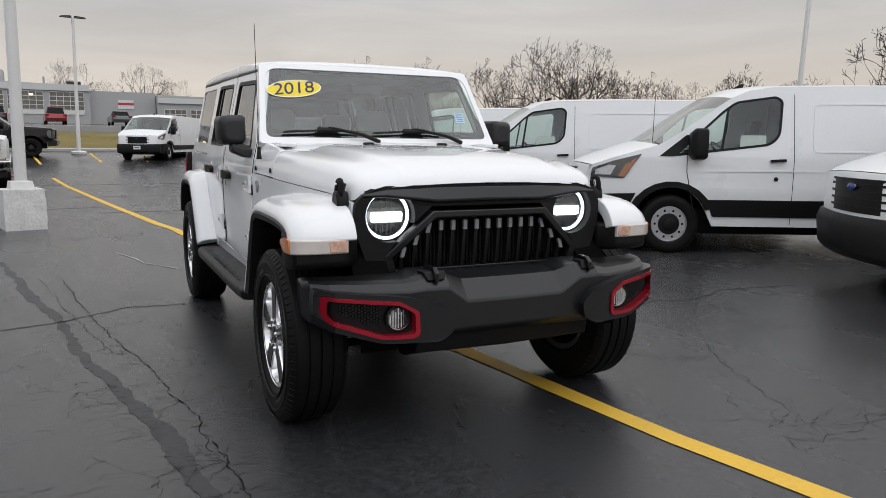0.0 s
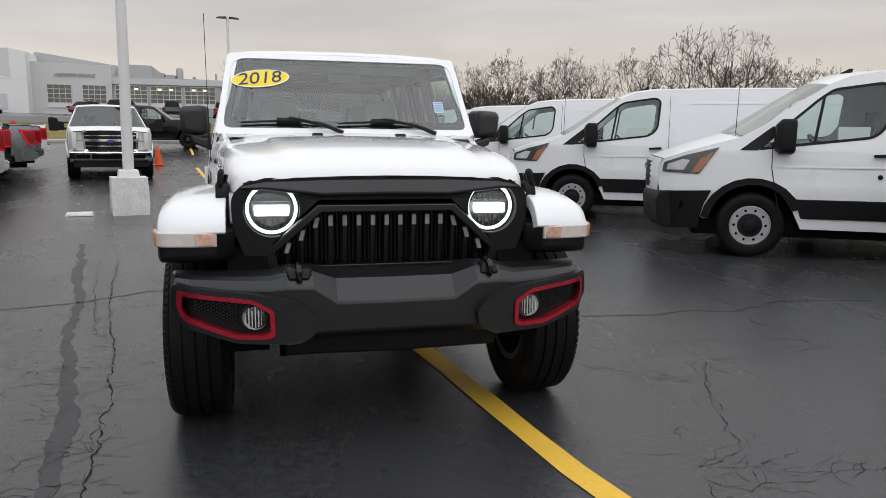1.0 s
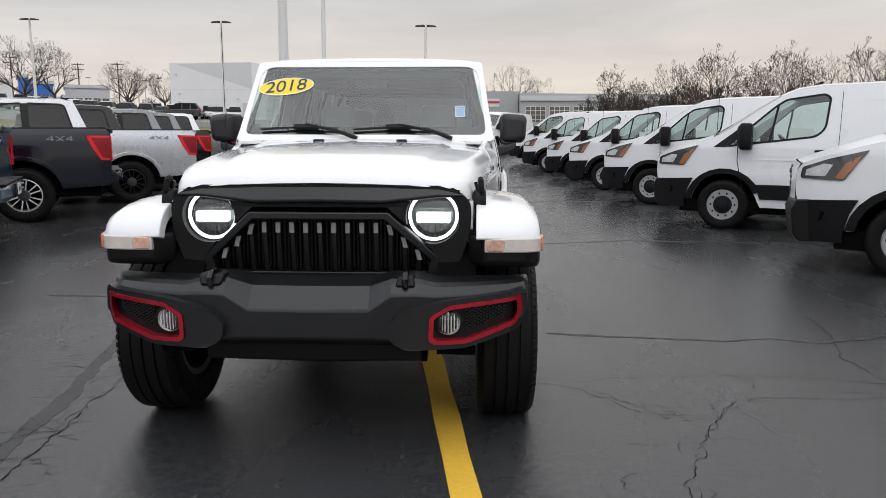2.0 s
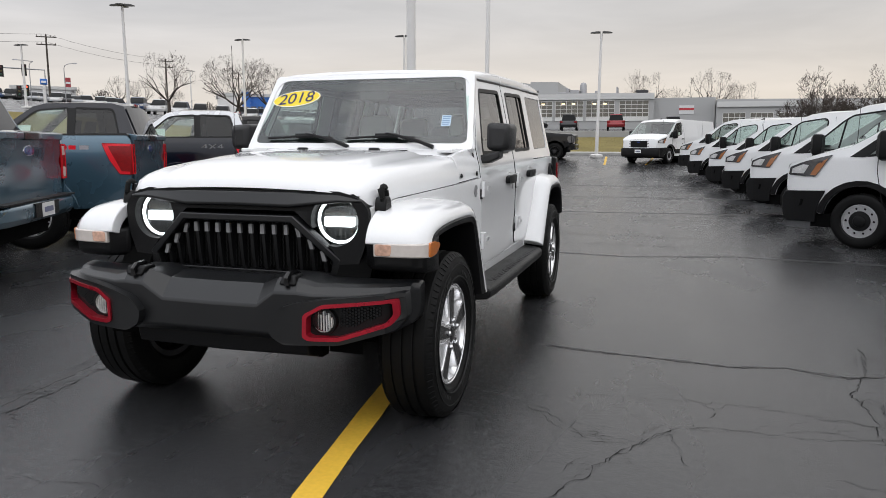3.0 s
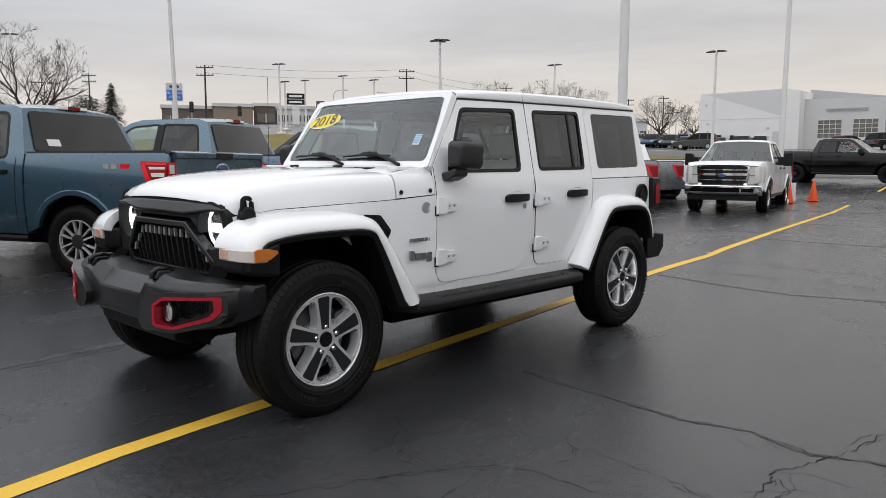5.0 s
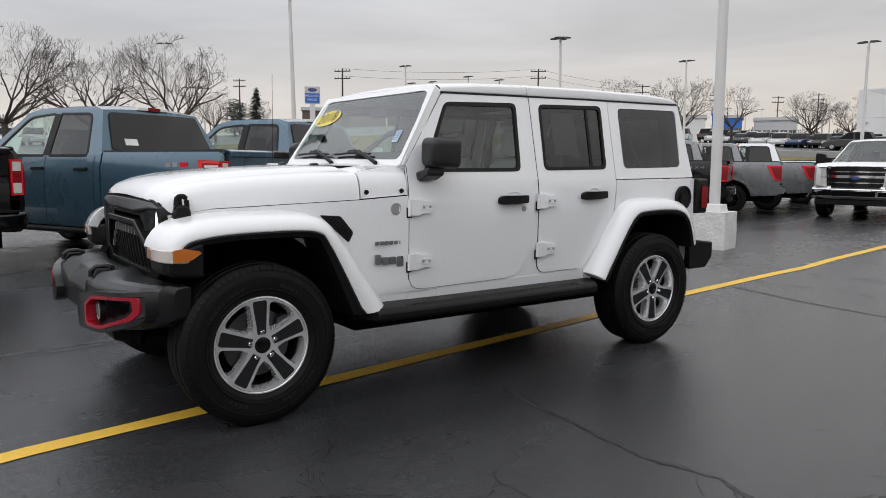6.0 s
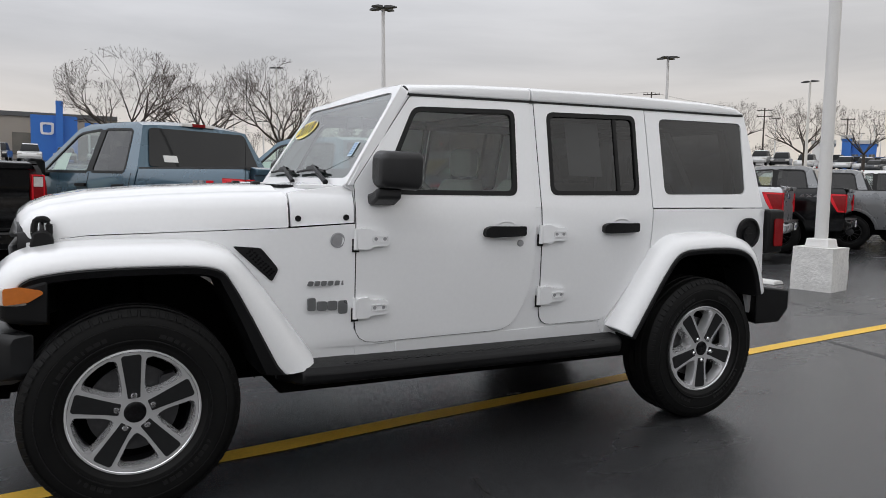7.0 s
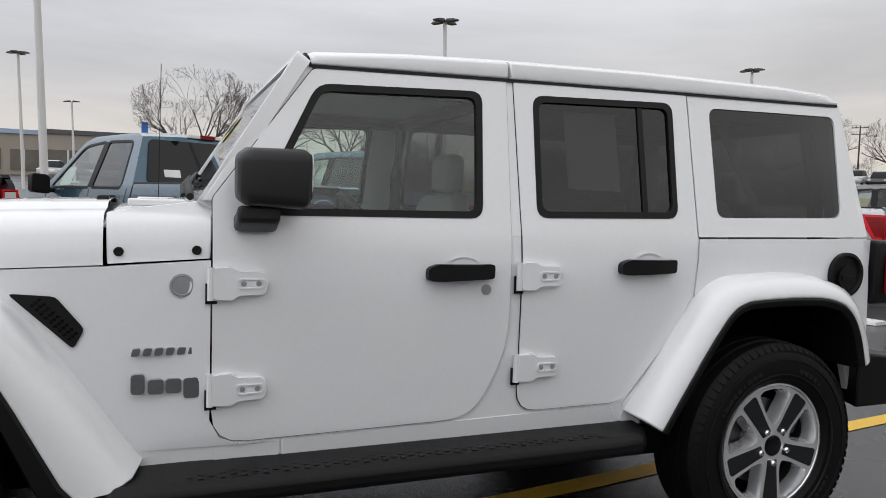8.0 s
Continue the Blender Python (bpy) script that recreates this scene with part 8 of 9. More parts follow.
def make_service_building():
    b = thing("service_building", "long grey service building with glazed garage doors", "building", m=pose(1.487, 0.634, 0.195, 0, 0, 1.33) @ Matrix.Scale(0.8444, 4))
    y0 = 115.0
    zb = 3.0
    bm = bmesh.new()
    panel(bm, [(-46.6, zb), (-31.5, zb), (-31.5, 12.3), (-33.6, 12.75), (-46.6, 12.6)], [], lambda u, v, d: (u, y0 - 2.2 + d, v), 24.0)
    box_ob = part("white_block", bm, WALLWHITE, b, "tall blank white panelled block")
    bm = bmesh.new()
    box(bm, -46.6, -31.5, y0 - 2.24, y0 - 2.19, 8.42, 8.48)
    part("wall_joint", bm, WALLGREY, box_ob)
    bm = bmesh.new()
    box(bm, -35.2, -34.2, y0 - 2.28, y0 - 2.19, 4.2, 6.4)
    part("wall_door", bm, WALLGREY, box_ob)
    for x, z in ((-45.2, 5.6), (-45.2, 6.6), (-45.2, 7.8), (-35.9, 7.0), (-35.9, 5.6), (-45.6, 10.8)):
        bm = bmesh.new()
        box(bm, x - 0.18, x + 0.18, y0 - 2.4, y0 - 2.19, z - 0.14, z + 0.14)
        part("wall_lamp", bm, WALLGREY, box_ob)
    bm = bmesh.new()
    panel(bm, [(-45.6, 12.45), (-33.6, 8.55), (-33.6, 12.68)], [], lambda u, v, d: (u, y0 - 2.23 + d, v), 0.03)
    part("grey_wall_panel", bm, PALEGREY, box_ob, "pale grey sloping wall panel")
    bm = bmesh.new()
    panel(bm, [(-33.6, zb), (-31.55, zb), (-31.55, 12.28), (-33.6, 12.72)], [], lambda u, v, d: (u, y0 - 2.24 + d, v), 0.03)
    part("corner_pier", bm, WALLWHITE, box_ob)
    bm = bmesh.new()
    panel(bm, [(-31.8, zb), (-20.8, zb), (-20.8, 10.9), (-31.8, 11.15)], [], lambda u, v, d: (u, y0 + d, v), 16.0)
    mid = part("sign_block", bm, WALLGREY, b, "light grey block with raised lettering")
    bm = bmesh.new()
    panel(bm, [(-31.9, 8.0), (-15.6, 8.0), (-15.6, 11.4), (-20.2, 11.5), (-20.2, 11.2), (-31.9, 12.9)], [], lambda u, v, d: (u, y0 + 4.0 + d, v), 14.0)
    part("upper_block", bm, WALLMID, b)
    rot = Matrix.Rotation(radians(90), 4, "X")
    text_mesh("wall_sign", "CERTIFIED SERVICE", 0.66, mat("grey_sign_letters", (0.34, 0.345, 0.345), 0.5), mid, Matrix.Translation((-25.75, y0 - 0.06, 9.35)) @ rot @ Matrix.Diagonal((0.98, 1, 1, 1)), 0.06, "grey raised sign letters")
    for x in (-29.5, -24.8):
        garage_door(b, x, y0, 4.7, 3.2, 3.3)
    # garage wing
    bm = bmesh.new()
    panel(bm, [(-20.8, zb - 0.6), (-0.2, zb - 0.6), (-0.2, 9.15), (-20.8, 9.5)], [], lambda u, v, d: (u, y0 + 0.6 + d, v), 18.0)
    wing = part("garage_wing", bm, WALLMID, b, "grey garage wing")
    bm = bmesh.new()
    box(bm, -20.8, -0.2, y0 + 0.30, y0 + 0.62, 8.3, 9.2)
    part("parapet", bm, WALLGREY, wing)
    for i, x in enumerate((-20.4, -15.5, -10.6, -5.4)):
        d = garage_door(b, x, y0 + 0.6, 4.95, 4.4, 3.15, 5, 5)
        if i in (0, 1, 2):
            for xx in (x + 1.0, x + 2.6):
                bm = bmesh.new()
                box(bm, xx, xx + 0.55, y0 + 0.50, y0 + 0.53, 7.45, 7.75)
                part("workshop_lamp", bm, LITGLASS, d, "warm lamp behind the door")
    # roof plant
    for x, w, h in ((-20.5, 1.8, 1.6), (-18.2, 1.0, 0.7), (-16.0, 2.6, 0.8), (-14.3, 0.5, 2.0), (-13.6, 1.4, 1.5), (-9.6, 0.4, 1.1), (-6.2, 0.25, 2.2), (-3.1, 1.9, 1.1)):
        bm = bmesh.new()
        box(bm, x, x + w, y0 + 4, y0 + 7, 8.9, 9.35 + h * 0.5)
        part("roof_unit", bm, DARKMETAL if 1.5 < w < 2.0 else GALV, wing, "rooftop air unit", bevel=0.05)
    bm = bmesh.new()
    lathe(bm, [(0.0, 0.0), (0.55, 0.0), (0.55, 2.0), (0.40, 2.35), (0.0, 2.5)], 16, Matrix.Translation((-11.6, y0 + 5.5, 8.9)) @ Matrix.Rotation(radians(-90), 4, "Y"))
    part("roof_tank", bm, GALV, wing, "round steel tank on the roof")
    # end block and second wing
    bm = bmesh.new()
    box(bm, -0.2, 8.9, y0 + 2.0, y0 + 16, 2.0, 8.5)
    end = part("end_block", bm, WALLMID, b)
    bm = bmesh.new()
    box(bm, 3.6, 5.8, y0 + 1.9, y0 + 1.99, 6.0, 7.3)
    part("notice_board", bm, mat("white_notice", (0.65, 0.65, 0.65), 0.6), end, "white notice board with a red stripe")
    bm = bmesh.new()
    box(bm, 3.6, 5.8, y0 + 1.87, y0 + 1.905, 6.55, 6.9)
    part("notice_stripe", bm, mat("red_notice", (0.45, 0.04, 0.05), 0.6), end)
    bm = bmesh.new()
    panel(bm, [(9.0, 1.6), (33.8, 1.6), (33.8, 7.9), (9.0, 8.1)], [], lambda u, v, d: (u, y0 + d, v), 16.0)
    wing2 = part("second_wing", bm, WALLMID, b, "grey second garage wing")
    bm = bmesh.new()
    box(bm, 9.0, 33.8, y0 - 0.3, y0 - 0.01, 6.9, 7.7)
    part("parapet", bm, WALLGREY, wing2)
    for i in range(6):
        garage_door(b, 9.9 + i * 3.85, y0, 2.6, 3.2, 3.4, 4, 5)


make_service_building()


def far_building(x, y, turn, w, d, h, wall, label, accent=None, windows=5, sink=0.5):
    z = ground_z(x, y)
    b = thing("showroom", label, "building", "far roadside buildings", pose(x, y, z, 0, 0, turn))
    bm = bmesh.new()
    box(bm, -w / 2, w / 2, 0, d, -sink, h)
    part("wall", bm, wall, b)
    bm = bmesh.new()
    box(bm, -w / 2 - 0.2, w / 2 + 0.2, -0.2, d + 0.2, h, h + 0.5)
    part("roof_edge", bm, accent or WALLGREY, b)
    for i in range(windows):
        ww = w / windows
        bm = bmesh.new()
        box(bm, -w / 2 + ww * (i + 0.12), -w / 2 + ww * (i + 0.88), -0.12, 0.05, 0.5, h * 0.62)
        win = part("window", bm, DARKGLASS, b)
        bm = bmesh.new()
        box(bm, -w / 2 + ww * (i + 0.48), -w / 2 + ww * (i + 0.52), -0.18, -0.1, 0.5, h * 0.62)
        part("mullion", bm, DOORWHITE, win)
    return b


BRICK = mat("tan_brick_wall", (0.25, 0.20, 0.16), 0.85, vary=0.15, scale=0.5, fine=4)
DARKBRICK = mat("brown_brick_wall", (0.13, 0.10, 0.085), 0.85, vary=0.15, scale=0.5, fine=4)
TAN = mat("tan_stucco", (0.36, 0.32, 0.27), 0.85, vary=0.08, scale=0.4)
SIGNBLUE = mat("bright_blue_sign", (0.03, 0.16, 0.55), 0.4, vary=0.05)
PALE = mat("pale_panel", (0.55, 0.55, 0.55), 0.6, vary=0.06)
far_building(-101.1, 52.5, 62, 7.4, 12.0, 3.0, DARKBRICK, "low brown roadside building with a flat roof", windows=3, sink=2)
far_building(-95.3, 56.7, 59, 5.7, 12.0, 2.9, BRICK, "blank tan brick roadside building", windows=0, sink=2)
far_building(-95.3, 62.4, 56, 3.7, 12.0, 3.0, DARKBRICK, "brown brick shop with a wide dark window", windows=1, sink=2)
far_building(-87.8, 62.7, 54, 5.5, 10.0, 2.3, PALE, "pale showroom with wide dark windows", WALLGREY, 3, sink=2)
far_building(-93.9, 76.0, 51, 8.2, 10.0, 2.4, WALLWHITE, "low white showroom with a dark window band", WALLGREY, 5, sink=2)
far_building(-97.8, 94.2, 46, 9.4, 10.0, 2.6, PALE, "low pale roadside building far down the road", WALLGREY, 5, sink=2)
far_building(-92.0, -2.9, 89, 17.0, 13.5, 4.8, TAN, "tan showroom with a bright blue entrance", mat("dark_cornice", (0.1, 0.1, 0.1), 0.6), 3)
tower = thing("entrance_tower", "bright blue showroom entrance tower with white emblem", "building", "far roadside buildings", pose(-86.0, -0.8, ground_z(-86.0, -0.8), 0, 0, 89) @ Matrix.Scale(0.86, 4))
bm = bmesh.new()
box(bm, -2.6, 2.6, 0, 4, 0, 5.6)
part("tower_block", bm, SIGNBLUE, tower)
bm = bmesh.new()
box(bm, 0.2, 1.0, -0.6, 0.3, 0, 7.4)
part("tower_fin", bm, SIGNBLUE, tower)
bm = bmesh.new()
panel(bm, rounded([(-1.5, 3.2), (-0.1, 3.2), (0.0, 4.7), (-1.6, 4.7)], 0.3), [rounded([(-1.25, 3.45), (-0.35, 3.45), (-0.3, 4.45), (-1.3, 4.45)], 0.25)], lambda u, v, d: (u, -0.10 + d, v), 0.1)
part("emblem", bm, mat("white_sign_face", (0.75, 0.76, 0.78), 0.5), tower)
bm = bmesh.new()
for i in range(5):
    box(bm, 3.4 + i * 0.95, 4.1 + i * 0.95, -1.6, -1.5, 4.2, 4.8)
part("name_bar", bm, SIGNBLUE, tower, "blue name bars")
far_building(-92.1, -20.5, 93, 18.6, 13.5, 4.6, TAN, "low tan showroom with a pale blue fascia", mat("pale_blue_fascia", (0.35, 0.45, 0.60), 0.5), 5)
far_building(-64.9, 97.1, 35, 2.8, 8.0, 3.6, WALLWHITE, "blank white building end beside the car lot", windows=0, sink=2)
far_building(-64.0, 101.0, 33, 1.2, 6.0, 4.6, SIGNBLUE, "bright blue showroom entrance far off", windows=0, sink=2)
far_building(-62.9, 103.4, 32, 3.2, 6.8, 4.0, SIGNBLUE, "far bright blue shop front", windows=3, sink=2)
far_building(-60.5, 112.0, 29, 6.4, 8.0, 4.1, PALE, "far pale roadside building", windows=5, sink=2)


def road_sign(x, y, z_top, w, h, faces, label, turn):
    s = thing("road_sign", label, "sign", "roadside signs", pose(x, y, ground_z(x, y), 0, 0, turn))
    top = z_top - ground_z(x, y)
    bm = bmesh.new()
    box(bm, -w * 0.2, w * 0.2, -0.2, 0.2, 0, top - h)
    part("sign_post", bm, POLEPAINT, s)
    for i, m in enumerate(faces):
        hh = h / len(faces)
        bm = bmesh.new()
        box(bm, -w / 2, w / 2, -0.25, 0.25, top - hh * (i + 1) + 0.05, top - hh * i - 0.03)
        f = part("sign_face", bm, m, s, bevel=0.05)
        bm = bmesh.new()
        box(bm, -w * 0.36, w * 0.36, -0.30, -0.24, top - hh * (i + 0.68), top - hh * (i + 0.36))
        part("sign_bar", bm, mat("white_sign_face", (0.75, 0.76, 0.78), 0.5) if m is not PALE else SIGNBLUE, f)


road_sign(-63.5, 60.7, ground_z(-63.5, 60.7) + 2.6, 0.7, 0.7, (SIGNBLUE,), "blue and white roadside sign on a broad post", 46)
road_sign(-76.4, 54.6, ground_z(-76.4, 54.6) + 4.0, 2.3, 1.5, (GLOSSBLACK, GLOSSBLACK), "dark roadside sign with pale bars", 54)
road_sign(-84.1, 64.4, ground_z(-84.1, 64.4) + 3.5, 1.2, 2.9, (DARKBRICK, DARKBRICK), "dark pylon sign with pale bars", 52)


def lot_sign(x, y, z_top, w, h, turn):
    """A tall sign: a pale emblem field over a blue lettered one."""
    z = ground_z(x, y)
    s = thing("road_sign", "tall blue and white sign for used cars on a post", "sign", "roadside signs", pose(x, y, z, 0, 0, turn))
    t = z_top - z
    bm = bmesh.new()
    box(bm, -w * 0.18, w * 0.18, -0.12, 0.12, 0, t - h)
    part("sign_post", bm, POLEPAINT, s)
    bm = bmesh.new()
    box(bm, -w / 2, w / 2, -0.16, 0.16, t - h, t)
    cabinet = part("sign_cabinet", bm, PALE, s, bevel=0.03)
    bm = bmesh.new()
    box(bm, -w * 0.46, w * 0.46, -0.18, -0.15, t - h * 0.96, t - h * 0.40)
    face = part("sign_face", bm, SIGNBLUE, cabinet)
    bm = bmesh.new()
    lathe(bm, [(w * 0.30, 0.0), (w * 0.28, 0.03), (0.0, 0.04)], 24, Matrix.Translation((0, -0.16, t - h * 0.20)) @ Matrix.Rotation(radians(-90), 4, "Z") @ Matrix.Diagonal((1, 1, 0.42, 1)))
    part("oval_emblem", bm, mat("blue_enamel", (0.02, 0.05, 0.20), 0.2, coat=0.8), cabinet)
    white = mat("white_sign_face", (0.75, 0.76, 0.78), 0.5)
    for k, word in enumerate(("PRE-OWNED", "VEHICLES")):
        text_mesh("sign_word", word, h * 0.17, white, face, Matrix.Translation((0, -0.19, t - h * (0.56 + 0.22 * k))) @ Matrix.Rotation(radians(90), 4, "X") @ Matrix.Diagonal((0.82, 1, 1, 1)), 0.01)


lot_sign(-79.5, 39.6, 10.58, 1.87, 2.07, 63)


def street_lamp(x, y, h, reach, turn, banner):
    z = ground_z(x, y)
    p = thing("street_lamp", "thin grey street lamp with a curved arm and a banner" if banner else "thin grey street lamp with a curved arm", "street lamp", "street lamps", pose(x, y, z, 0, 0, turn))
    bm = bmesh.new()
    tube(bm, [(0, 0, 0), (0, 0, h - 0.5), (0.12, 0, h - 0.2), (0.45, 0, h), (reach, 0, h + 0.12)], 0.05, 6)
    part("pole", bm, GALV, p)
    bm = bmesh.new()
    box(bm, reach - 0.1, reach + 0.45, -0.11, 0.11, h + 0.05, h + 0.18, top=(0.08, 0.03))
    part("lamp_head", bm, GALV, p)
    if banner:
        bm = bmesh.new()
        box(bm, 0.06, 0.66, -0.02, 0.02, h * 0.42, h * 0.66)
        f = part("banner", bm, mat("red_banner", (0.35, 0.05, 0.06), 0.6), p, "red and white cloth banner")
        bm = bmesh.new()
        box(bm, 0.10, 0.62, -0.035, -0.018, h * 0.50, h * 0.55)
        part("banner_bar", bm, mat("white_sign_face", (0.75, 0.76, 0.78), 0.5), f)


street_lamp(-78.9, 62.8, 4.7, 1.5, 50, True)
street_lamp(-71.2, 71.5, 4.9, 1.1, 45, True)
street_lamp(-70.9, 66.0, 4.6, -1.6, 47, False)


def utility_pole(x, y, top, arms=2):
    z = ground_z(x, y)
    u = thing("utility_pole", "grey wooden utility pole with crossarms", "utility pole", "utility poles", pose(x, y, z, 0, 0, 40))
    bm = bmesh.new()
    lathe(bm, [(0.0, 0.0), (0.17, 0.0), (0.11, top - z), (0.0, top - z)], 10, Matrix.Rotation(radians(-90), 4, "Y"))
    part("pole", bm, BARK, u)
    for i in range(arms):
        bm = bmesh.new()
        zz = top - z - 0.4 - i * 1.1
        box(bm, -1.3, 1.3, -0.06, 0.06, zz - 0.07, zz + 0.07)
        for xx in (-1.2, -0.6, 0.6, 1.2):
            box(bm, xx - 0.04, xx + 0.04, -0.04, 0.04, zz + 0.07, zz + 0.28)
        part("crossarm", bm, BARK, u)
    return (x, y, top)


tops = [utility_pole(*p) for p in ((-136.2, 51.8, 17.3), (-97.3, 53.4, 15.6), (-86.6, 84.3, 17.0), (-90.2, 115.5, 16.9), (-93.2, 144.4, 17.2), (-89.9, 164.0, 17.6), (-84.8, 172.5, 18.4))]
for a, b in zip(tops[1:3], tops[2:4]):
    for off in (0.0, -1.1):
        bm = bmesh.new()
        tube(bm, [Vector(a).lerp(Vector(b), i / 10) + Vector((0, 0, off - 2.4 * (i / 10) * (1 - i / 10))) for i in range(11)], 0.018, 4)
        tagged(part("overhead_wire", bm, SEAM), "thin black overhead wire between utility poles", "wire", "overhead wires")


def signal_head(parent, x, z, lit):
    bm = bmesh.new()
    box(bm, x - 0.25, x + 0.25, -0.30, -0.06, z - 0.62, z + 0.62)
    head = part("signal_head", bm, GLOSSBLACK, parent, "dark signal head", bevel=0.04)
    for k, name in enumerate(("red", "amber", "green")):
        bm = bmesh.new()
        lathe(bm, [(0.125, 0.0), (0.11, 0.03), (0.0, 0.05)], 12, Matrix.Translation((x, -0.30, z + 0.38 - 0.38 * k)) @ Matrix.Rotation(radians(-90), 4, "Z"))
        on = name == lit
        dark = {"red": (0.06, 0.008, 0.008), "amber": (0.06, 0.04, 0.005), "green": (0.005, 0.04, 0.02)}[name]
        glow = (1.0, 0.12, 0.06) if name == "red" else (0.1, 1.0, 0.5)
        part("signal_lens", bm, mat("lit_%s_signal" % name, dark, 0.4, emit=2.0, glow=glow) if on else mat("dark_%s_signal" % name, dark, 0.4), head)


def traffic_light(x, y, h, arm, turn, heads):
    """A signal post; heads are (along the arm, height, lit colour)."""
    t = thing("traffic_light", "traffic lights on a grey mast arm" if arm else "traffic light on a grey post", "traffic light", "traffic lights", pose(x, y, ground_z(x, y), 0, 0, turn))
    bm = bmesh.new()
    tube(bm, [(0, 0, 0), (0, 0, h), (arm, 0, h + 0.1)] if arm else [(0, 0, 0), (0, 0, h)], 0.08, 8)
    part("mast", bm, GALV, t)
    for xx, zz, lit in heads:
        signal_head(t, xx, zz, lit)


traffic_light(-65.5, 62.9, 3.6, -4.3, 46, ((-4.2, 3.3, ""), (-2.0, 3.5, ""), (-1.9, 1.3, "red"), (-2.6, 1.2, "")))
traffic_light(-77.8, 47.2, 2.4, 0, 58, ((0, 1.75, ""),))
traffic_light(-80.6, 42.3, 3.2, 0, 61, ((0, 2.5, ""), (0.9, 0.6, "red")))
traffic_light(-72.2, 55.2, 1.8, 0, 53, ((0, 1.3, "green"),))


# ---- distant parked cars ----
def make_car(paint, suv, name, label):
    """A small parked car, nose towards -y."""
    c = thing(name, label, "car", "far parked cars", pose(0, 0, -50))
    h = 1.68 if suv else 1.46
    belt = 0.98 if suv else 0.90
    prof = [(-0.85, 0.32), (-0.95, 0.55), (-0.88, 0.80), (0.15, belt - 0.02), (0.6, belt + 0.02), (3.3, belt + 0.06), (3.55, belt), (3.62, 0.6), (3.5, 0.34)]
    bm = bmesh.new()
    loft(bm, [[(x, 1.3 + (y - 1.3) * k, z) for y, z in prof] for x, k in ((-0.92, 0.94), (-0.80, 1.0), (0.80, 1.0), (0.92, 0.94))])
    body = part("body", bm, paint, c, bevel=0.05)
    roofline = [(0.35, belt - 0.02), (1.15, h - 0.08), (1.6, h), (2.6 if not suv else 3.0, h - 0.02), (3.2 if not suv else 3.42, belt + 0.03)]
    bm = bmesh.new()
    loft(bm, [[(x, y, z) for y, z in roofline] for x in (-0.74, -0.70, 0.70, 0.74)])
    for v in bm.verts:
        v.co.x *= 1 - 0.20 * max(0, v.co.z - belt) / (h - belt)
    glass_ob = part("cabin_glass", bm, FRIT, c, "dark cabin windows", bevel=0.03)
    bm = bmesh.new()
    loft(bm, [[(x, y, z + 0.012) for y, z in ((1.10, h - 0.10), (1.6, h), (2.6 if not suv else 3.0, h - 0.02), (2.75 if not suv else 3.1, h - 0.10), (2.6, h - 0.10), (1.6, h - 0.10))] for x in (-0.61, 0.61)])
    part("roof", bm, paint, c, bevel=0.03)
    for y in (1.75, 2.55):
        for s in (1, -1):
            bm = bmesh.new()
            loft(bm, [[(s * (0.752 - 0.20 * 0.74 * (z - belt) / (h - belt) + o), y + d, z) for d in (0, 0.09)] for z, o in ((belt - 0.02, 0.0), (h - 0.08, 0.0), (h - 0.08, -0.05), (belt - 0.02, -0.05))], closed=False)
            part("pillar", bm, paint, glass_ob)
    for s in (1, -1):
        bm = bmesh.new()
        box(bm, s * 0.55, s * 0.90, -0.93, -0.80, 0.66, 0.80)
        part("head_lamp", bm, CLEARLENS, c, bevel=0.02)
        bm = bmesh.new()
        box(bm, s * 0.60, s * 0.92, 3.50, 3.64, 0.78, 0.95)
        part("tail_lamp", bm, TAILRED, c, bevel=0.02)
        for y in (0.0, 2.7):
            bm = bmesh.new()
            lathe(bm, [(0.0, 0.115), (0.20, 0.115), (0.22, 0.10), (0.33, 0.10), (0.34, 0.05), (0.34, -0.1), (0.0, -0.1)], 20, Matrix.Translation((s * 0.82, y, 0.34)) @ Matrix.Diagonal((s, 1, 1, 1)))
            wh = part("wheel", bm, RUBBER, c)
            bm = bmesh.new()
            lathe(bm, [(0.0, 0.12), (0.19, 0.118), (0.20, 0.10)], 16, Matrix.Translation((s * 0.82, y, 0.34)) @ Matrix.Diagonal((s, 1, 1, 1)))
            part("rim", bm, STEEL, wh)
    return c


CARS = [make_car(mat("far_%s_paint" % n, col, 0.3, metal=mt, coat=0.7), suv, "parked_car", "%s %s parked in a far row" % (n, "sport utility car" if suv else "saloon car")) for n, col, mt, suv in (("white", (0.7, 0.7, 0.7), 0, True), ("black", (0.012, 0.012, 0.013), 0, True), ("silver", (0.42, 0.43, 0.45), 0.4, False), ("red", (0.30, 0.02, 0.025), 0.2, True), ("grey", (0.10, 0.105, 0.11), 0.3, False), ("blue", (0.03, 0.06, 0.14), 0.3, True), ("dark_red", (0.14, 0.012, 0.02), 0.2, False))]


def park(i, x, y, a):
    copy_thing(CARS[i], heading(x, y, a))


for i, x, y, a in ((1, -9.3, 79.2, 95), (3, -4.4, 79.8, 95), (1, -12.9, 78.6, 60), (6, -16.0, 77.9, 60), (1, -30.4, 69.9, 190), (4, 1.4, 80.4, 95)):
    park(i, x, y, a)
rnd = random.Random(9)
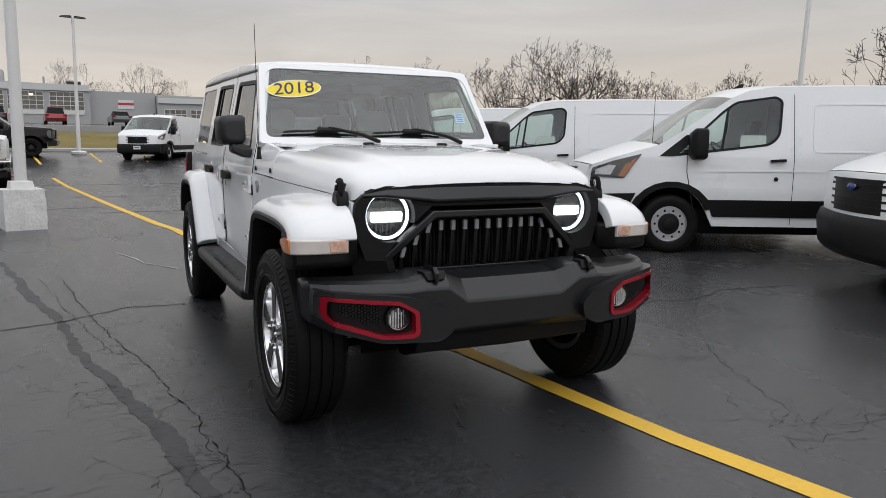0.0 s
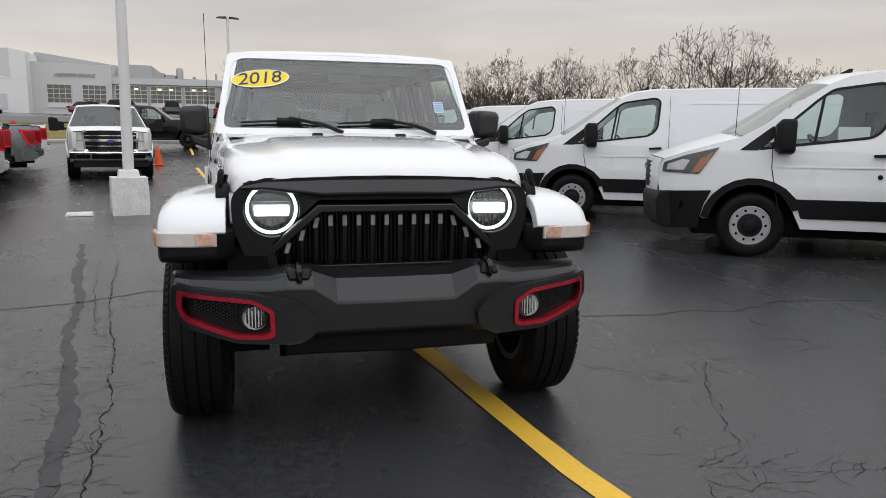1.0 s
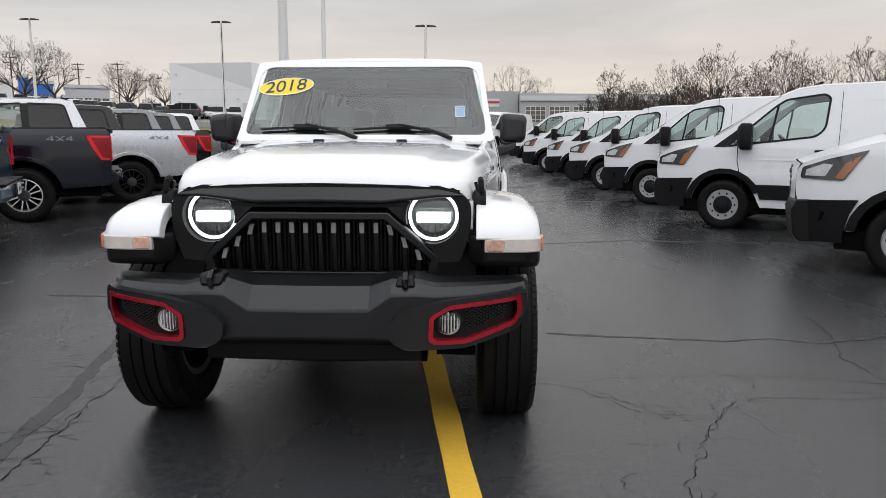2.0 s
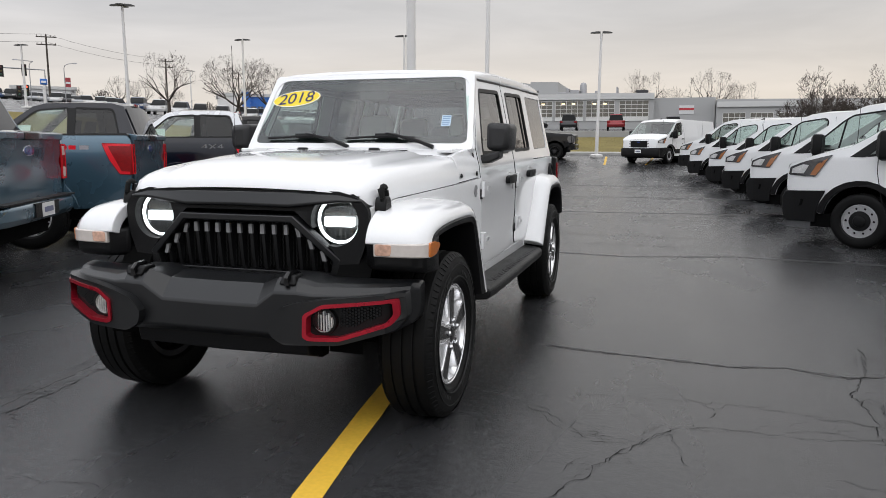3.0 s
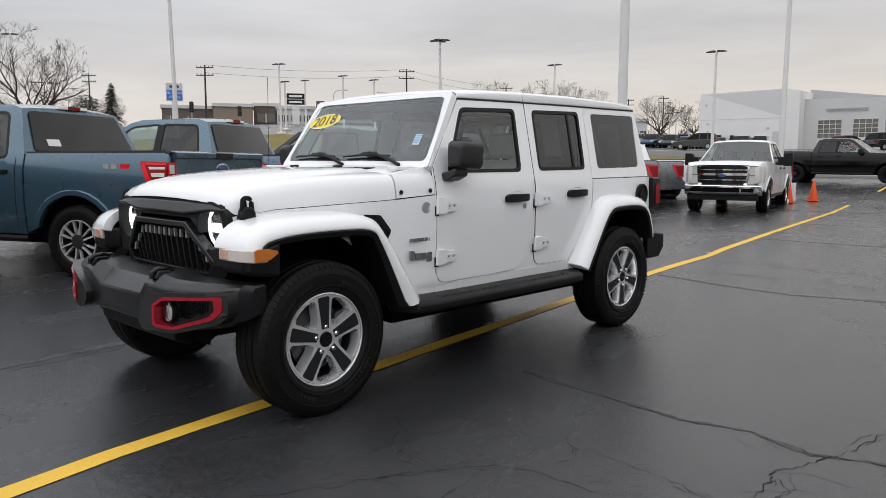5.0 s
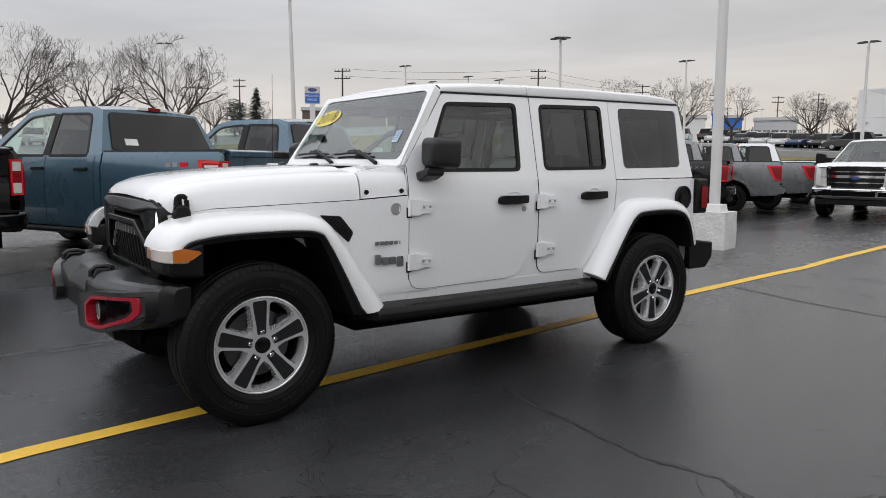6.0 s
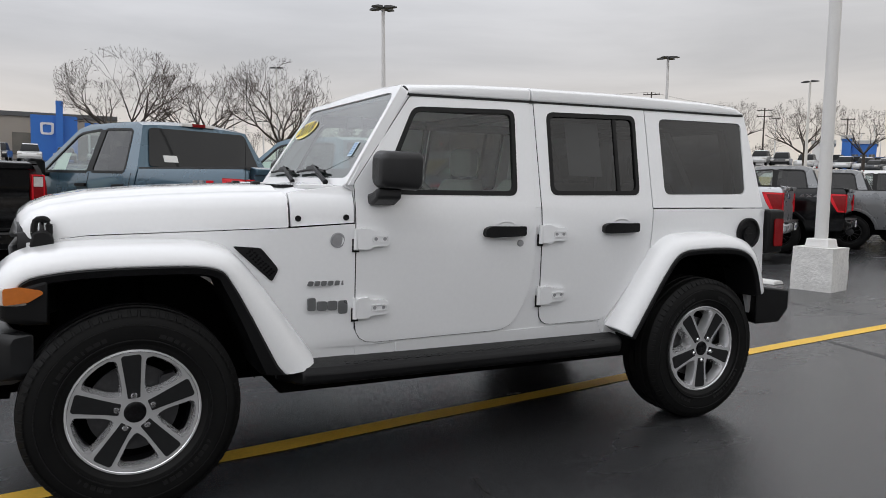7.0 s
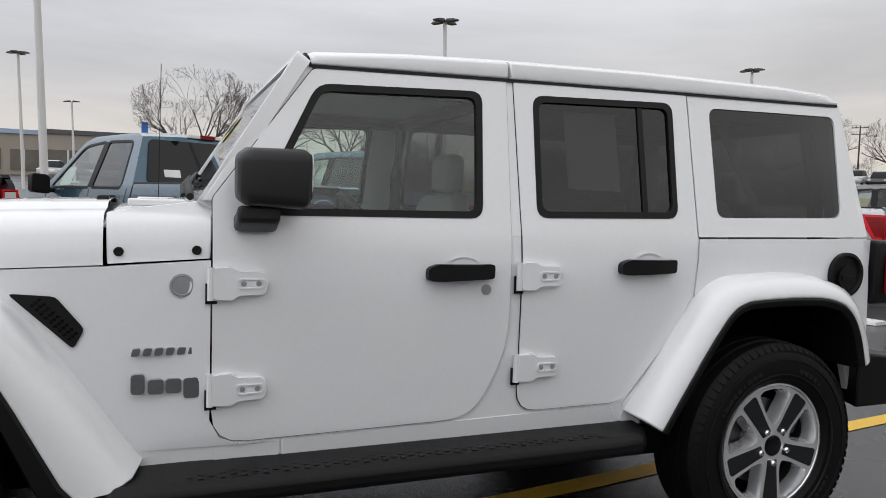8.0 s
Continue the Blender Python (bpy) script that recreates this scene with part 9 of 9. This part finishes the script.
# the rows of the far lot: start, end, cars, nose turn
for x0, y0, x1, y1, n, nose in ((-44.6, 76.8, -27.5, 83.0, 10, 285), (-49.5, 79.0, -30.5, 89.5, 12, 290), (-53.0, 84.0, -36.0, 97.0, 11, 110), (-46.5, 68.0, -52.0, 61.0, 5, 300)):
    for k in range(n):
        if rnd.random() < 0.08:
            continue
        f = k / (n - 1)
        park(rnd.choice((0, 1, 2, 2, 4, 4, 5, 0, 6)), x0 + (x1 - x0) * f + rnd.uniform(-0.2, 0.2), y0 + (y1 - y0) * f + rnd.uniform(-0.3, 0.3), nose + rnd.uniform(-4, 4))
for k in range(7):
    park(rnd.choice((3, 3, 6, 2, 4)), -60.0 + k * 2.6, 106.0 + k * 1.5, rnd.choice((25, 205)) + rnd.uniform(-5, 5))
for k in range(22):
    f = k / 21
    park(rnd.choice((0, 0, 1, 2, 4, 5, 0)), -90.5 + 20 * f, 66.0 + 20.5 * f, 315 + rnd.uniform(-10, 10))
for k in range(9):
    park(rnd.choice((0, 1, 2, 4)), -70 + rnd.uniform(-2, 2), -8 + k * 2.7, 0 + rnd.uniform(-6, 6))
for c in CARS:
    for o in list(c.children_recursive) + [c]:
        bpy.data.objects.remove(o)


# ---- bare winter trees ----
def make_tree(seed, height, spread=0.42, trunk=0.24, levels=6, limbs=4, trunk_len=0.18, open_up=0.75, twig=0.013, wide=0.42, kink=0.2, forks=(2, 2, 3), first=1.0, mid_up=0.60, tall=0.42):
    """A bare tree: trunk and limbs as one mesh, the fine crown of twigs as another."""
    rnd = random.Random(seed)
    wood, fine = bmesh.new(), bmesh.new()

    def limb(bm, a, b, r0, r1, n):
        d = (b - a).normalized()
        s = Matrix.Rotation(rnd.uniform(0, 6.28), 3, d) @ d.orthogonal().normalized()
        u = s.cross(d)
        if n == 2:
            bm.faces.new([bm.verts.new(q) for q in (a - s * r0, a + s * r0, b + s * r1, b - s * r1)])
            return
        ra = [bm.verts.new(a + (s * math.cos(2 * math.pi * i / n) + u * math.sin(2 * math.pi * i / n)) * r0) for i in range(n)]
        rb = [bm.verts.new(b + (s * math.cos(2 * math.pi * i / n) + u * math.sin(2 * math.pi * i / n)) * r1) for i in range(n)]
        for i in range(n):
            bm.faces.new((ra[i], ra[(i + 1) % n], rb[(i + 1) % n], rb[i]))

    def grow(p, d, length, r, level):
        bm = wood if level < 3 else fine
        n = 8 if level == 0 else 6 if level < 3 else 3 if level < 4 else 2
        k = 3 if level < 3 else 2
        for i in range(k):
            nd = (d + Vector((rnd.uniform(-1, 1), rnd.uniform(-1, 1), rnd.uniform(-0.4, 0.6))) * (0.06 if level == 0 else kink)).normalized()
            q = p + nd * length / k
            r2 = max(r * (1 - 0.25 / k), twig)
            limb(bm, p, q, r, r2, n)
            if 1 < level < levels and i < k - 1 and rnd.random() < 0.8:
                side = Matrix.Rotation(rnd.uniform(0, 6.28), 3, nd) @ nd.orthogonal().normalized()
                grow(q, (nd * 0.7 + side * 0.8 + Vector((0, 0, 0.15))).normalized(), length * rnd.uniform(0.45, 0.7), max(r2 * 0.5, twig), max(level + 2, levels - 2))
            p, d, r = q, nd, r2
        if level >= levels:
            return
        kids = limbs if level == 0 else rnd.choice(forks)
        turn = rnd.uniform(0, 6.28)
        for i in range(kids):
            side = Matrix.Rotation(turn + 2 * math.pi * i / kids + rnd.uniform(-0.4, 0.4), 3, d) @ d.orthogonal().normalized()
            nd = (d + side * (open_up if level == 0 else spread) * rnd.uniform(0.7, 1.4) + Vector((0, 0, 0.10))).normalized()
            grow(p, nd, length * (first * rnd.uniform(1.0, 1.35) if level == 0 else rnd.uniform(0.68, 0.88) if level < 4 else rnd.uniform(0.58, 0.74)), r * (rnd.uniform(0.5, 0.62) if level == 0 else rnd.uniform(0.64, 0.76) if level < 3 else rnd.uniform(0.54, 0.68)), level + 1)

    grow(Vector((0, 0, -0.2)), Vector((rnd.uniform(-0.05, 0.05), rnd.uniform(-0.05, 0.05), 1)).normalized(), height * trunk_len, trunk, 0)
    heights = sorted(v.co.z for v in fine.verts)
    k = height / heights[int(len(heights) * 0.985)]
    mid = Vector((0, 0, height * mid_up))
    for bm, slack in ((wood, 1.12), (fine, 1.0)):
        for v in bm.verts:
            v.co *= k
        far = []
        for f in bm.faces:
            d = f.calc_center_median() - mid
            e = math.sqrt((d.x / (height * wide)) ** 2 + (d.y / (height * wide)) ** 2 + (d.z / (height * tall)) ** 2)
            if e > slack + 0.14 * noise.noise(d * 0.9) and d.z > -height * 0.3:
                far.append(f)
        bmesh.ops.delete(bm, geom=far, context="FACES")
    t = thing("bare_tree", "bare leafless winter tree with a fine twiggy crown", "tree", "bare trees", pose(0, 0, -60))
    part("trunk", wood, BARK, t)
    part("crown", fine, TWIG, t, "fine bare twigs")
    return t


KINDS = [make_tree(31, 11.5, 0.52, 0.28, 7, 7, 0.27, 1.15, 0.010, 0.46, 0.17, (2, 3, 3), 0.60, 0.66, 0.34), make_tree(38, 10.5, 0.50, 0.25, 7, 6, 0.25, 1.00, 0.010, 0.40, 0.17, (2, 2, 3), 0.62, 0.65, 0.36), make_tree(33, 10.0, 0.46, 0.18, 7, 4, 0.18, 0.55, 0.016, 0.30), make_tree(34, 6.5, 0.55, 0.10, 5, 7, 0.08, 0.75, 0.016, 0.50), make_tree(36, 9.0, 0.50, 0.17, 7, 4, 0.15, 0.65, 0.016, 0.36)]


def plant(i, x, y, size=1.0, turn=0.0):
    t = copy_thing(KINDS[i], pose(x, y, ground_z(x, y), 0, 0, turn))
    t.scale = (size, size, size)
    return t


for i, x, y, size, turn in ((0, -43.6, 3.2, 0.70, 0), (0, -43.0, 7.7, 0.655, 130), (0, -42.0, 11.9, 0.67, 250), (1, -54.5, 18.8, 0.40, 30), (0, -28.2, 43.4, 0.48, 80), (1, -44.4, 74.7, 0.66, 10), (0, -46.9, 96.4, 0.65, 200), (1, -36.2, 46.0, 0.52, 0), (1, -46.2, 95.5, 0.6, 60), (0, -41.9, 97.6, 0.6, 0)):
    plant(i, x, y, size, turn)
rnd = random.Random(12)
# the wood behind the vans: bearing from the aisle, and how high each crown stands
for b, up in ((11.7, 5.2), (13.2, 4.3), (15.6, 5.5), (17.2, 4.6), (19.0, 6.4), (21.4, 5.2), (23.6, 6.4), (25.4, 5.6), (28.4, 6.4), (30.3, 5.9), (32.3, 7.8), (34.8, 7.9), (36.8, 5.9), (38.6, 5.4), (40.6, 5.3), (42.2, 4.9), (44.8, 4.6), (47.0, 5.7), (51.0, 4.9), (56.5, 8.2), (59.5, 7.0)):
    d = rnd.uniform(53, 59)
    x, y = -0.5 + d * math.sin(radians(b)), -3.4 + d * math.cos(radians(b))
    i = rnd.choice((1, 2, 2, 4))
    plant(i, x, y, (1.3 - ground_z(x, y) + d * math.tan(radians(up))) / (0, 10.5, 10.0, 0, 9.0)[i], rnd.uniform(0, 360))
    d += 13
    x, y = -0.5 + d * math.sin(radians(b + 1.1)), -3.4 + d * math.cos(radians(b + 1.1))
    plant(4, x, y, max(0.38, (1.3 - ground_z(x, y) + d * math.tan(radians(up * 0.76))) / 9.0), rnd.uniform(0, 360))
for k in range(46):
    b = 10.0 + k * 1.08 + rnd.uniform(-0.4, 0.4)
    d = rnd.uniform(51, 59)
    plant(3, d * math.sin(radians(b)), d * math.cos(radians(b)) - 3, rnd.uniform(0.34, 0.52), rnd.uniform(0, 360))
# the wood goes on along the lot's far side, where the side glass mirrors it
for k in range(16):
    b = 63 + k * 4.2 + rnd.uniform(-1, 1)
    d = rnd.uniform(48, 66)
    plant(rnd.choice((1, 2, 4)), d * math.sin(radians(b)), d * math.cos(radians(b)) - 3, rnd.uniform(0.55, 0.8), rnd.uniform(0, 360))
# small far crowns over the roofs, and the roadside wood
for x, y, size in ((-3.6, 123.9, 0.93), (6.8, 124.1, 0.93), (30.5, 94.2, 0.76), (35.4, 83.4, 0.63), (0.9, 127.3, 0.68), (11.8, 127.6, 0.76), (-19.6, 135.3, 0.68), (-30.6, 135.1, 0.76)):
    plant(rnd.choice((0, 1)), x, y, size, rnd.uniform(0, 360))
for k in range(60):
    b = 101 + k * 1.45 + rnd.uniform(-0.5, 0.5)
    d = rnd.uniform(128, 150)
    x, y = -4 + d * math.cos(radians(b)), d * math.sin(radians(b))
    if -50 < x < -20 and y > 89:
        continue
    plant(rnd.choice((1, 2, 3, 4)), x, y, rnd.uniform(0.63, 0.97) * (0.62 if b < 132 else 0.38 if b < 157 else 0.8), rnd.uniform(0, 360))
for t in KINDS:
    for o in list(t.children_recursive) + [t]:
        bpy.data.objects.remove(o)


def evergreen(x, y, h, seed):
    rnd = random.Random(seed)
    t = thing("evergreen_tree", "dark evergreen conifer tree in the distance", "tree", "evergreen trees", pose(x, y, ground_z(x, y)))
    bm = bmesh.new()
    tube(bm, [(0, 0, 0), (0, 0, h)], [0.18, 0.03], 6)
    part("trunk", bm, BARK, t)
    bm = bmesh.new()
    for i in range(700):
        f = rnd.random() ** 0.7
        z = h * (0.08 + 0.92 * (1 - f))
        r = h * (0.24 if h > 6 else 0.55) * f ** (1 if h > 6 else 0.4) * rnd.uniform(0.25, 1.1)
        a = rnd.uniform(0, 6.28)
        p = Vector((r * math.cos(a), r * math.sin(a), z))
        o = Vector((math.cos(a), math.sin(a), -0.35)) * h * 0.07
        s = Vector((-math.sin(a), math.cos(a), 0)) * h * 0.028
        bm.faces.new([bm.verts.new(q) for q in (p - s, p + s, p + o + s * 0.4, p + o * 1.2, p + o - s * 0.4)])
    part("crown", bm, EVERGREEN, t)


for i, (x, y, h) in enumerate(((-89.7, 33.4, 4.7), (-90.5, 36.8, 6.1), (-91.0, 34.6, 4.4), (21.1, 56.9, 2.4), (16.0, 58.4, 2.6), (11.7, 59.2, 2.3), (25.3, 55.3, 2.4))):
    evergreen(x, y, h, 70 + i)
